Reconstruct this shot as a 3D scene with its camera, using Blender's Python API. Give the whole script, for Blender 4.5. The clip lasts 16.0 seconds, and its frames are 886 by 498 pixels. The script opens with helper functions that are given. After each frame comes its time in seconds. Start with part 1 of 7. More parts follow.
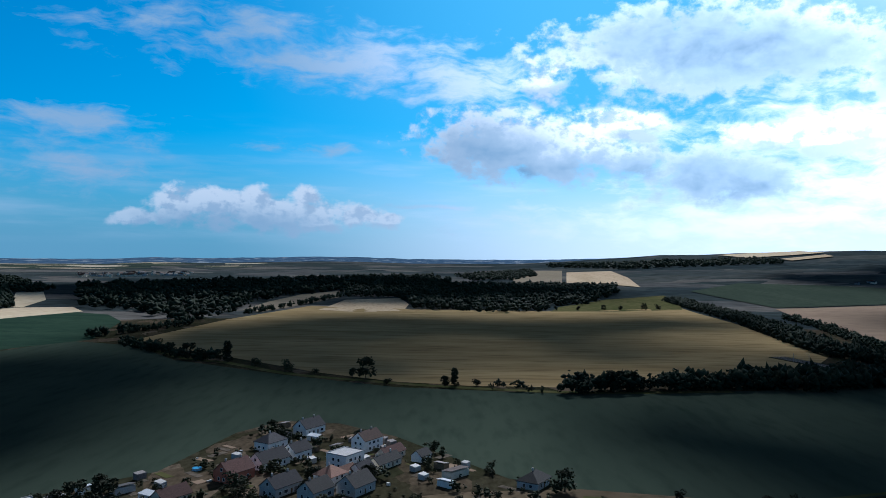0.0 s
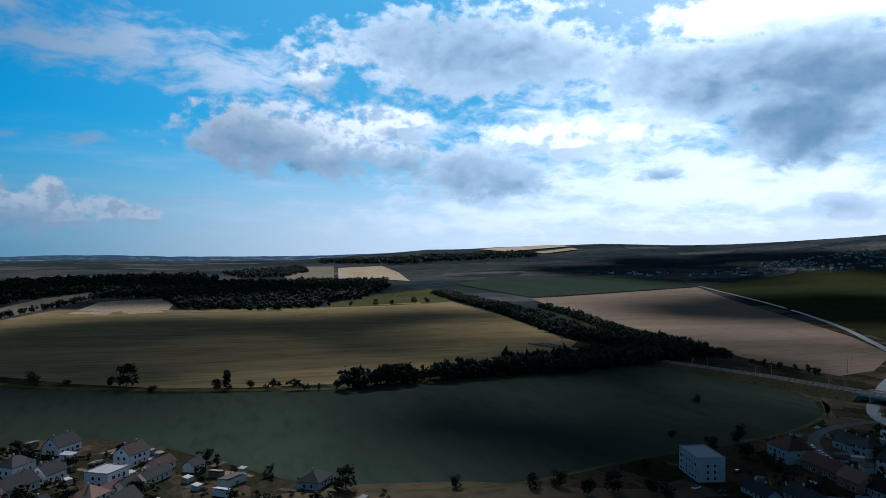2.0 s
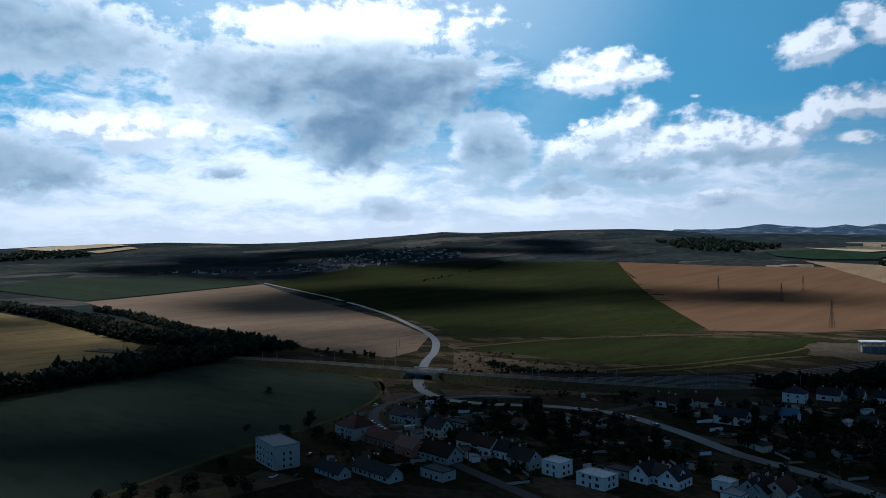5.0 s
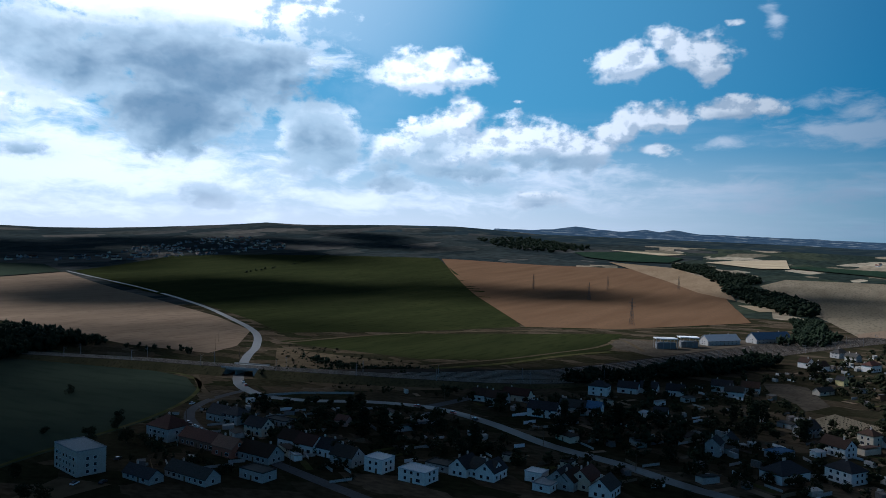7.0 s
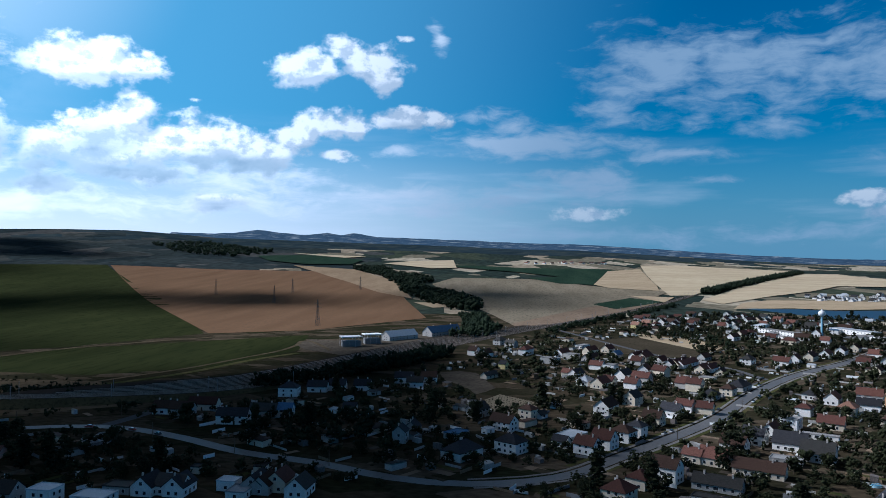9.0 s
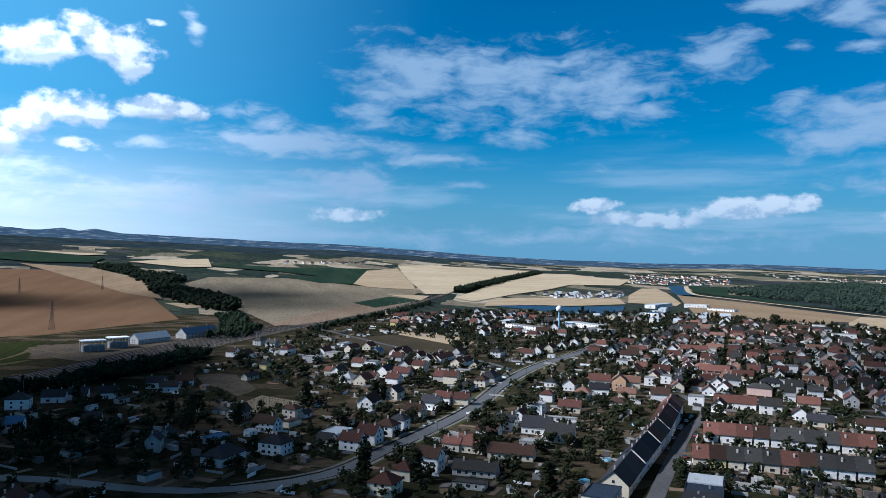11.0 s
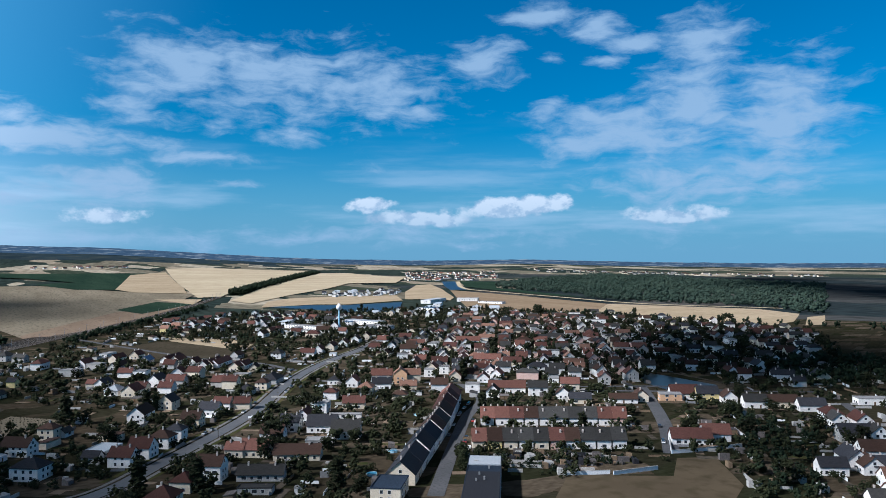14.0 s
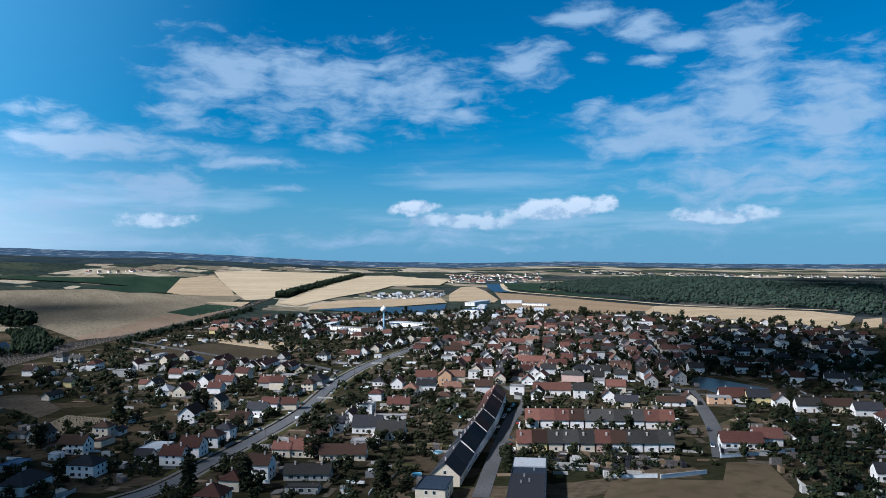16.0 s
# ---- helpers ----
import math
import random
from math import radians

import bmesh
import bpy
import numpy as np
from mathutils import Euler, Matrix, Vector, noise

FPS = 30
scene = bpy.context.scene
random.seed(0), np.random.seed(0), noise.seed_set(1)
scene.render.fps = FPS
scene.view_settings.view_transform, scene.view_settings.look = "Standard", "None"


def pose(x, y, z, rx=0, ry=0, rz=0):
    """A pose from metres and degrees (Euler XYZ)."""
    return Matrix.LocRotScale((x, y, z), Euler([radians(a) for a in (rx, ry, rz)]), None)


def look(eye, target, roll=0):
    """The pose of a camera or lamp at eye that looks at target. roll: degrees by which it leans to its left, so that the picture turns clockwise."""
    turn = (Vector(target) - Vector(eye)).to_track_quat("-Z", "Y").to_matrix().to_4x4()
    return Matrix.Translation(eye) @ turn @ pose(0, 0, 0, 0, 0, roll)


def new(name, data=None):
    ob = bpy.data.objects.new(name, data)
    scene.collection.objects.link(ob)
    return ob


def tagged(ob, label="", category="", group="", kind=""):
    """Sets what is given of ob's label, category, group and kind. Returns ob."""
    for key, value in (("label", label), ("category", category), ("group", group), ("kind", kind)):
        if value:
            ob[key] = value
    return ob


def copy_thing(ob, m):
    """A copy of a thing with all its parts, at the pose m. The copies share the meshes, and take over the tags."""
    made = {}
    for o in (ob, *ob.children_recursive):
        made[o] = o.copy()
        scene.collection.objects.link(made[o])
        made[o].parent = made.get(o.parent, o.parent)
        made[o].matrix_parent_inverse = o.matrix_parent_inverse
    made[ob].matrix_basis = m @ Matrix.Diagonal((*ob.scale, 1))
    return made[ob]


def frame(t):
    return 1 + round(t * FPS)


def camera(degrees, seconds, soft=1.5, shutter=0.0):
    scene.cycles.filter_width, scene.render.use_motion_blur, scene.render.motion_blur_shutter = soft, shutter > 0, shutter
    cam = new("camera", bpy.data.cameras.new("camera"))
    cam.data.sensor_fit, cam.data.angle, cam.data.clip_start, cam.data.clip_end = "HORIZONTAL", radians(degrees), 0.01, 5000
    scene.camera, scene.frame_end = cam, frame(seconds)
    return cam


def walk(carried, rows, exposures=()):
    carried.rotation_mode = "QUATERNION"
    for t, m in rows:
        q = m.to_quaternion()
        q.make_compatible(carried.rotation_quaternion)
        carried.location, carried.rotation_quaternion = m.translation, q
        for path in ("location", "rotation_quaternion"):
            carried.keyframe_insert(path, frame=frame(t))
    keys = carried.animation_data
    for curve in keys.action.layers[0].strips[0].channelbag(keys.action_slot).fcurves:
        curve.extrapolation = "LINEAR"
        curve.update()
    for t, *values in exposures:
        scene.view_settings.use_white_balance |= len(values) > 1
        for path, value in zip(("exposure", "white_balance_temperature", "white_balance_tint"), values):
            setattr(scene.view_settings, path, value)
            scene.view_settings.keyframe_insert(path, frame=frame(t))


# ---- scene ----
cam = camera(60.48, 16.0, soft=0.7)
H = 100.0   # height of the first camera over the fields
ROWS = (
    (0.0, 0.0, 0.0, -0.1, 0.00, 0.65, -0.69),
    (0.5, -0.9, 0.1, 0.6, -4.61, 0.58, -0.99),
    (1.0, -1.7, 0.1, 1.0, -9.97, 0.55, -0.52),
    (1.5, -2.4, 0.7, 0.9, -13.56, 0.44, -0.18),
    (2.0, -3.2, 1.7, 0.6, -17.15, 0.42, 0.00),
    (2.5, -3.7, 2.7, 0.4, -21.45, 0.46, 0.37),
    (3.0, -4.0, 3.5, -0.1, -25.22, 0.48, 0.37),
    (3.5, -4.6, 4.7, -1.1, -30.54, 0.42, 0.31),
    (4.0, -4.5, 5.6, -1.7, -35.83, 0.36, 0.53),
    (4.5, -4.8, 6.5, -2.0, -42.77, 0.21, 0.95),
    (5.0, -5.6, 7.7, -1.9, -49.18, 0.19, 0.56),
    (5.2, -5.7, 7.9, -1.9, -51.39, 0.02, 0.73),
    (7.3, -6.6, 9.3, -0.0, -64.58, 0.15, -0.70),
    (7.5, -6.7, 9.4, -0.2, -66.49, 0.39, -0.06),
    (8.0, -6.7, 10.3, -0.7, -71.78, 0.33, -0.20),
    (8.5, -6.7, 11.2, -1.3, -78.16, 0.31, -0.32),
    (9.0, -6.5, 12.9, -1.9, -85.85, 0.41, -0.43),
    (9.5, -5.9, 14.2, -2.9, -91.81, 0.37, -0.58),
    (10.0, -5.1, 16.0, -3.3, -97.42, 0.46, -0.64),
    (10.2, -4.9, 16.4, -3.2, -99.31, 0.53, -0.64),
    (12.3, -4.0, 17.9, -4.6, -109.78, 0.84, -0.79),
    (12.5, -3.9, 18.1, -4.7, -111.44, 0.92, -0.51),
    (13.0, -3.4, 18.8, -4.7, -114.91, 0.72, -0.16),
    (13.5, -3.4, 19.1, -4.9, -116.52, 0.83, 0.00),
    (14.0, -2.9, 20.0, -4.9, -120.60, 0.68, 0.29),
    (14.5, -3.1, 20.0, -5.3, -117.71, 0.85, 0.36),
    (15.0, -3.3, 19.9, -5.5, -117.06, 0.90, 0.36),
    (15.5, -3.2, 20.2, -5.4, -117.37, 1.00, 0.42),
    (16.0, -3.3, 20.0, -5.4, -117.28, 0.89, 0.53),
)
walk(cam, [(t, pose(x, y, H + z, 90 + p, r, w)) for t, x, y, z, w, p, r in ROWS],
     [(0.0, -0.15, 5350, 10), (1.5, -0.45, 5400, 10), (3.5, -0.65, 5650, 10), (5.0, -0.65, 5700, 10), (7.5, -0.55, 5550, 10), (8.5, -0.42, 5400, 10), (10.0, -0.12, 5350, 10), (12.5, 0.12, 5600, 10), (16.0, 0.12, 5600, 10)])

# ---------------------------------------------------------------- sky and sun
SUN_AZ, SUN_EL = 8.0, 38.0      # bearing clockwise from +y, height
GLOW_AZ, GLOW_EL = 42.0, 26.0    # the bright gap in the clouds
D2 = math.degrees(1)


def build_sky():
    world = bpy.data.worlds.new("sky")
    scene.world = world
    world.use_nodes = True
    nt = world.node_tree
    nt.nodes.clear()
    link = nt.links.new

    def node(kind, **kw):
        n = nt.nodes.new(kind)
        for k, v in kw.items():
            if k == "op":
                n.operation = v
        return n

    def plug(n, i, v):
        if v is None:
            return
        if isinstance(v, bpy.types.NodeSocket):
            link(v, n.inputs[i])
        else:
            n.inputs[i].default_value = v

    def m(op, a, b=None, c=None, clamp=False):
        n = node("ShaderNodeMath", op=op)
        n.use_clamp = clamp
        plug(n, 0, a), plug(n, 1, b), plug(n, 2, c)
        return n.outputs[0]

    def v(op, a, b=None, c=None):
        n = node("ShaderNodeVectorMath", op=op)
        plug(n, 0, a), plug(n, 1, b), plug(n, 2, c)
        return n.outputs["Value" if op in ("LENGTH", "DOT_PRODUCT") else "Vector"]

    def ramp(x, a, b, lo=0.0, hi=1.0):
        n = node("ShaderNodeMapRange")
        n.interpolation_type = "SMOOTHSTEP"
        plug(n, 0, x), plug(n, 1, a), plug(n, 2, b), plug(n, 3, lo), plug(n, 4, hi)
        return n.outputs[0]

    def mixc(f, a, b, blend="MIX"):
        n = node("ShaderNodeMix")
        n.data_type, n.blend_type = "RGBA", blend
        plug(n, 0, f), plug(n, 6, a), plug(n, 7, b)
        return n.outputs[2]

    def fbm(vec, scale, detail, rough=0.55):
        n = node("ShaderNodeTexNoise")
        plug(n, 0, vec)
        n.inputs["Scale"].default_value, n.inputs["Detail"].default_value, n.inputs["Roughness"].default_value = scale, detail, rough
        return n

    tc = node("ShaderNodeTexCoord")
    sep = node("ShaderNodeSeparateXYZ")
    link(tc.outputs["Generated"], sep.inputs[0])
    az = m("MULTIPLY", m("ARCTAN2", sep.outputs[0], sep.outputs[1]), D2)
    el = m("MULTIPLY", m("ARCSINE", sep.outputs[2]), D2)
    comb = node("ShaderNodeCombineXYZ")
    plug(comb, 0, az), plug(comb, 1, el)
    flat = comb.outputs[0]
    # swirl the cloud space at two sizes, finer towards the horizon
    big = v("MULTIPLY", flat, (0.16, 0.34, 1))
    warp = v("MULTIPLY", v("SUBTRACT", fbm(big, 1.0, 3.0).outputs["Color"], (0.5, 0.5, 0.5)), (2.6, 1.5, 0))
    P = v("ADD", flat, warp)
    fine = fbm(v("MULTIPLY", flat, (0.62, 0.85, 1)), 1.0, 7.0, 0.6).outputs["Fac"]
    upper = fbm(v("MULTIPLY", v("ADD", flat, (-0.5, 0.7, 0)), (0.62, 0.85, 1)), 1.0, 4.0, 0.6).outputs["Fac"]

    def field_of(rows, at):
        total = None
        for a, e, w, h, k in rows:
            d = v("LENGTH", v("MULTIPLY_ADD", at, (1 / w, 1 / h, 0), (-a / w, -e / h, 0)))
            d = m("MULTIPLY_ADD", d, -k, k)
            total = d if total is None else m("SMOOTH_MAX", total, d, 0.25)
        return total

    # bearing, height, half width, half height (degrees), weight
    HEAPS_A = (
        (-18.7, 3.5, 2.95, 1.96, 1.0), (-16.8, 3.5, 2.99, 1.74, 1.0), (-14.0, 3.8, 2.51, 1.51, 1.0), (-12.8, 3.1, 5.58, 1.82, 1.0), (-10.3, 4.3, 1.28, 1.28, 1.0),
        (-9.5, 2.9, 3.07, 1.54, 1.0), (-6.1, 2.9, 3.1, 1.04, 1.0), (-4.0, 2.8, 1.55, 0.83, 1.0), (-22.2, 2.5, 2.16, 0.87, 1.0), (7.3, 13.4, 3.09, 2.06, 0.8),
        (18.2, 14.6, 12.81, 4.18, 1.2), (15.1, 16.1, 6.01, 2.76, 1.0), (6.9, 9.0, 11.85, 2.48, 1.1), (13.1, 10.1, 4.04, 1.51, 1.0), (19.6, 14.7, 14.47, 4.65, 1.2),
        (6.6, 8.4, 11.31, 3.54, 1.2), (13.3, 7.4, 4.06, 1.52, 1.0), (19.6, 6.1, 7.23, 3.1, 1.0), (26.0, 8.6, 9.35, 2.07, 0.9), (44.4, 11.9, 11.29, 3.68, 1.4),
        (43.3, 8.8, 5.18, 3.71, 1.4), (49.2, 13.0, 4.75, 1.99, 1.2), (36.5, 12.0, 6.11, 3.05, 1.2), (31.9, 12.6, 5.16, 3.1, 1.1), (42.6, 16.4, 14.38, 2.38, 1.2),
        (52.0, 7.9, 3.16, 3.71, 1.2), (44.7, 3.2, 3.67, 1.37, 0.9), (44.0, 6.4, 2.21, 1.09, 1.0),
    )
    HEAPS_B = (
        (43.2, 13.2, 14.59, 3.65, 1.3), (43.2, 9.1, 6.81, 4.14, 1.4), (34.1, 12.1, 7.08, 3.78, 1.2), (24.1, 14.8, 8.41, 3.98, 1.2), (27.6, 8.7, 9.1, 2.05, 0.9),
        (53.8, 7.8, 3.51, 3.42, 1.2), (59.7, 12.5, 5.39, 1.74, 1.1), (58.4, 7.0, 2.9, 2.42, 1.0), (62.5, 7.1, 6.2, 2.86, 1.1), (63.5, 9.5, 2.14, 1.81, 1.0),
        (68.0, 7.5, 4.17, 2.08, 1.1), (71.3, 6.9, 4.08, 1.72, 1.0), (74.6, 8.6, 2.88, 1.32, 1.1), (75.6, 9.6, 1.23, 1.23, 1.0), (63.7, 5.4, 6.16, 1.05, 0.9),
        (58.8, 4.5, 2.9, 1.06, 0.9), (69.1, 3.3, 2.76, 0.92, 0.8), (76.0, 13.6, 3.15, 1.84, 1.1), (78.8, 9.5, 1.62, 1.28, 1.1), (21.3, 5.7, 5.19, 2.68, 1.1),
        (33.3, 5.9, 3.06, 0.94, 0.8), (44.8, 3.5, 3.42, 1.26, 0.9), (53.2, 8.1, 2.93, 3.2, 1.2), (61.0, 7.7, 4.21, 2.43, 1.1), (64.1, 9.9, 1.71, 1.71, 1.0),
        (60.6, 13.0, 5.23, 1.68, 1.1), (78.1, 14.9, 2.06, 1.28, 1.0), (80.9, 13.3, 2.35, 1.86, 1.0), (79.6, 14.1, 3.91, 1.56, 1.0), (83.0, 15.8, 0.87, 0.44, 0.7),
        (83.2, 10.0, 3.51, 1.17, 1.1), (68.7, 8.2, 4.59, 1.93, 1.1), (72.0, 7.7, 4.62, 1.75, 1.1), (77.3, 9.4, 2.2, 1.47, 1.0), (77.7, 7.3, 1.95, 0.54, 0.8),
        (69.1, 3.8, 2.9, 0.72, 0.8), (96.5, 2.8, 3.25, 0.61, 0.8), (59.4, 9.5, 0.64, 0.37, 0.8), (67.8, 10.9, 0.68, 0.29, 0.7), (115.1, 3.8, 2.44, 0.78, 1.0),
        (118.5, 2.9, 5.59, 0.83, 1.0), (125.4, 3.7, 5.93, 1.14, 1.1), (128.6, 3.8, 2.43, 0.93, 1.0), (137.1, 3.1, 4.85, 0.79, 0.9), (96.7, 3.0, 3.4, 0.56, 0.8),
    )
    CORES = (
        (17.1, 15.6, 10.98, 3.78, 1.15), (4.4, 7.8, 7.63, 3.06, 1.05), (9.5, 6.9, 6.93, 1.89, 0.95), (14.0, 6.6, 4.95, 2.23, 0.95), (20.2, 5.3, 5.69, 2.7, 1.15),
        (-12.8, 2.5, 6.86, 1.24, 0.65), (-18.3, 2.7, 3.63, 1.09, 0.65), (21.3, 14.7, 12.11, 3.94, 1.25), (3.0, 8.3, 6.5, 2.83, 1.05), (6.2, 6.6, 3.62, 1.81, 1.15),
        (19.6, 5.6, 7.94, 3.69, 1.15), (11.7, 5.3, 5.28, 1.48, 0.95), (44.4, 11.9, 12.96, 3.97, 2.15), (43.3, 8.8, 5.96, 4.25, 2.25), (49.4, 12.9, 5.25, 1.98, 1.95),
        (36.5, 11.8, 6.25, 3.13, 1.65), (32.1, 12.8, 5.07, 3.17, 1.15), (44.2, 6.5, 2.17, 1.33, 1.45), (52.0, 7.4, 3.19, 3.65, 1.25), (44.7, 3.1, 4.33, 1.56, 1.25),
        (31.2, 3.4, 1.4, 0.57, 0.95), (34.4, 5.8, 3.9, 1.26, 1.05), (43.6, 12.4, 15.88, 3.69, 1.95), (42.7, 9.3, 7.61, 4.75, 2.15), (34.1, 12.5, 6.78, 3.39, 1.15),
        (51.3, 13.2, 5.75, 2.23, 1.35), (23.4, 14.3, 9.18, 3.56, 1.15), (53.8, 7.3, 3.69, 3.44, 1.25), (63.7, 5.1, 7.73, 1.23, 1.15), (58.8, 4.4, 3.78, 1.26, 1.25),
        (21.3, 5.3, 6.2, 2.82, 1.15), (33.3, 5.8, 3.81, 1.11, 1.05), (71.0, 6.1, 4.74, 1.3, 1.05), (68.0, 6.3, 4.83, 1.22, 0.95), (69.3, 3.1, 3.36, 0.84, 0.85),
        (58.4, 6.0, 3.78, 1.89, 0.95), (44.8, 3.3, 4.33, 1.53, 1.25), (53.2, 7.7, 3.36, 3.82, 1.15), (61.0, 7.1, 4.28, 2.07, 0.75), (50.4, 11.7, 8.49, 4.53, 1.45),
        (83.9, 9.4, 3.81, 0.57, 0.75), (70.3, 6.5, 5.05, 1.14, 1.05), (63.8, 5.5, 7.43, 0.87, 1.05), (57.6, 4.5, 3.58, 0.96, 0.95), (69.1, 3.5, 3.53, 0.63, 0.75),
    )
    VEILS = (
        (-26.4, 9.2, 6.18, 1.16, 1.0), (-28.4, 9.6, 3.24, 0.72, 0.8), (-26.4, 6.2, 6.18, 2.47, 0.7), (-7.1, 14.3, 12.78, 2.19, 1.0), (1.8, 12.9, 6.43, 2.3, 1.1),
        (-0.6, 3.8, 4.36, 0.32, 0.9), (-13.4, 15.9, 7.16, 2.01, 0.7), (-7.9, 7.9, 1.83, 0.55, 0.6), (-12.9, 8.2, 1.79, 0.45, 0.5), (-18.9, 16.2, 9.58, 2.18, 0.5),
        (28.1, 8.5, 11.93, 3.22, 1.2), (34.4, 5.1, 19.06, 3.4, 1.3), (15.8, 8.9, 4.08, 1.81, 0.8), (21.7, 2.7, 22.94, 1.84, 0.9), (0.0, 13.5, 5.4, 2.07, 0.9),
        (51.7, 13.4, 4.53, 1.65, 0.7), (35.3, 4.9, 22.3, 3.56, 1.2), (27.6, 9.8, 11.1, 2.56, 0.8), (72.0, 3.7, 8.47, 1.27, 0.7), (29.4, 4.0, 10.81, 2.59, 0.9),
        (70.2, 5.6, 7.72, 2.15, 0.8), (21.0, 15.1, 4.86, 2.02, 0.7), (102.0, 13.1, 6.31, 3.57, 1.0), (98.7, 10.3, 2.8, 1.37, 0.9), (93.4, 8.1, 8.87, 1.16, 1.2),
        (91.3, 9.3, 3.13, 0.9, 0.9), (102.0, 7.2, 4.0, 0.76, 1.0), (96.5, 5.1, 5.01, 1.75, 0.9), (82.6, 4.6, 5.04, 0.92, 0.9), (82.2, 7.6, 2.06, 0.45, 0.8),
        (83.1, 3.3, 5.03, 0.69, 0.9), (85.3, 15.7, 0.73, 1.19, 0.8), (105.5, 11.3, 4.08, 2.45, 0.7), (87.3, 3.8, 11.34, 1.27, 0.6), (58.3, 3.4, 12.97, 1.3, 0.9),
        (88.9, 10.1, 2.71, 0.54, 0.5), (144.9, 9.6, 4.88, 4.88, 1.1), (141.7, 5.7, 7.11, 2.51, 0.8), (101.0, 14.2, 2.94, 2.26, 0.9), (107.7, 13.5, 7.57, 2.66, 1.0),
        (114.1, 12.5, 7.81, 3.59, 0.9), (123.8, 14.5, 2.92, 2.15, 1.0), (98.6, 10.5, 1.88, 1.44, 1.0), (118.8, 10.9, 1.91, 0.82, 0.9), (109.5, 9.0, 3.22, 0.92, 0.8),
        (91.5, 8.3, 7.14, 1.38, 1.2), (103.2, 7.2, 3.87, 0.59, 1.0), (96.2, 5.5, 5.1, 1.24, 0.9), (127.8, 17.6, 3.75, 1.14, 1.2), (132.4, 16.6, 2.79, 1.03, 1.1),
        (135.0, 15.2, 2.95, 0.67, 1.1), (128.6, 14.5, 1.32, 0.49, 0.9), (132.8, 14.3, 1.79, 0.59, 0.9), (134.2, 9.3, 7.41, 2.45, 1.2), (130.9, 8.6, 4.11, 1.47, 1.1),
        (138.8, 10.8, 4.29, 4.9, 1.1), (139.5, 15.1, 3.45, 2.52, 1.0), (137.1, 5.3, 7.45, 2.07, 0.8), (83.4, 4.7, 3.05, 1.22, 0.9), (84.4, 3.3, 3.89, 0.73, 0.9),
        (105.3, 5.6, 2.29, 0.32, 0.7), (115.5, 6.7, 1.37, 0.45, 0.6), (122.6, 1.9, 22.54, 0.54, 0.5), (107.9, 1.4, 22.94, 0.64, 0.5), (129.0, 11.3, 1.75, 0.79, 0.8),
    )
    heaps = m("MAXIMUM", field_of(HEAPS_A, P), field_of(HEAPS_B, P))
    above = v("ADD", P, (-0.4, 1.0, 0))
    thicker = m("SUBTRACT", m("MAXIMUM", field_of(HEAPS_A, above), field_of(HEAPS_B, above)), heaps)
    cores = field_of(CORES, P)
    veils = field_of(VEILS, P)
    n0 = m("SUBTRACT", fine, 0.5)
    puff = node("ShaderNodeTexVoronoi")
    puff.feature, puff.inputs["Scale"].default_value, puff.inputs["Detail"].default_value = "SMOOTH_F1", 0.42, 2.0
    plug(puff, 0, v("MULTIPLY", P, (0.8, 1.25, 1)))
    lump = m("SUBTRACT", 0.42, puff.outputs["Distance"])
    body = m("ADD", m("MULTIPLY_ADD", n0, 1.5, heaps), m("MULTIPLY", lump, 0.5))
    heap = ramp(body, -0.06, 0.42)
    core = ramp(m("ADD", m("MULTIPLY_ADD", n0, 0.7, cores), m("MULTIPLY", lump, 0.3)), -0.12, 0.70)
    wisp = m("SUBTRACT", fbm(v("MULTIPLY", v("ADD", P, v("MULTIPLY", v("SUBTRACT", fbm(v("MULTIPLY", flat, (0.3, 0.3, 1)), 1.0, 2.0).outputs["Color"], (0.5, 0.5, 0.5)), (1.4, 1.4, 0))), (0.26, 0.80, 1)), 1.0, 8.0, 0.62).outputs["Fac"], 0.5)
    veil = ramp(m("ADD", m("MULTIPLY_ADD", wisp, 2.8, veils), m("MULTIPLY", n0, 0.6)), -0.10, 1.05, 0.0, 0.88)
    # thin streaks low over the land, and unseen grey broken cloud above the view, added to tone the fill light
    streak = fbm(v("MULTIPLY", flat, (0.07, 0.55, 1)), 1.0, 5.0).outputs["Fac"]
    low = m("MULTIPLY", ramp(streak, 0.45, 0.75), m("MULTIPLY", ramp(el, 0.5, 2.0), ramp(el, 11.0, 4.0)))
    over = m("MULTIPLY", ramp(fbm(tc.outputs["Generated"], 2.6, 5.0).outputs["Fac"], 0.24, 0.46), ramp(el, 21.0, 32.0))
    calm = v("MULTIPLY", P, (0.42, 0.62, 1))
    swell = m("SUBTRACT", fbm(calm, 1.0, 3.0, 0.5).outputs["Fac"], fbm(v("ADD", calm, (-0.25, 0.45, 0)), 1.0, 3.0, 0.5).outputs["Fac"])
    relief = m("SUBTRACT", fine, upper)          # light from above
    sun_dir = (math.sin(radians(GLOW_AZ)) * math.cos(radians(GLOW_EL)), math.cos(radians(GLOW_AZ)) * math.cos(radians(GLOW_EL)), math.sin(radians(GLOW_EL)))
    toward = v("DOT_PRODUCT", tc.outputs["Generated"], sun_dir)
    near_sun = ramp(toward, 0.50, 1.0)
    wide_sun = ramp(toward, 0.45, 1.0)
    cloud_sun = ramp(toward, 0.66, 0.97)

    air = node("ShaderNodeTexSky")
    air.sky_type, air.sun_disc, air.sun_elevation, air.sun_rotation = "NISHITA", False, radians(SUN_EL), radians(SUN_AZ)
    air.altitude, air.air_density, air.dust_density, air.ozone_density = 300, 1.0, 0.6, 2.0
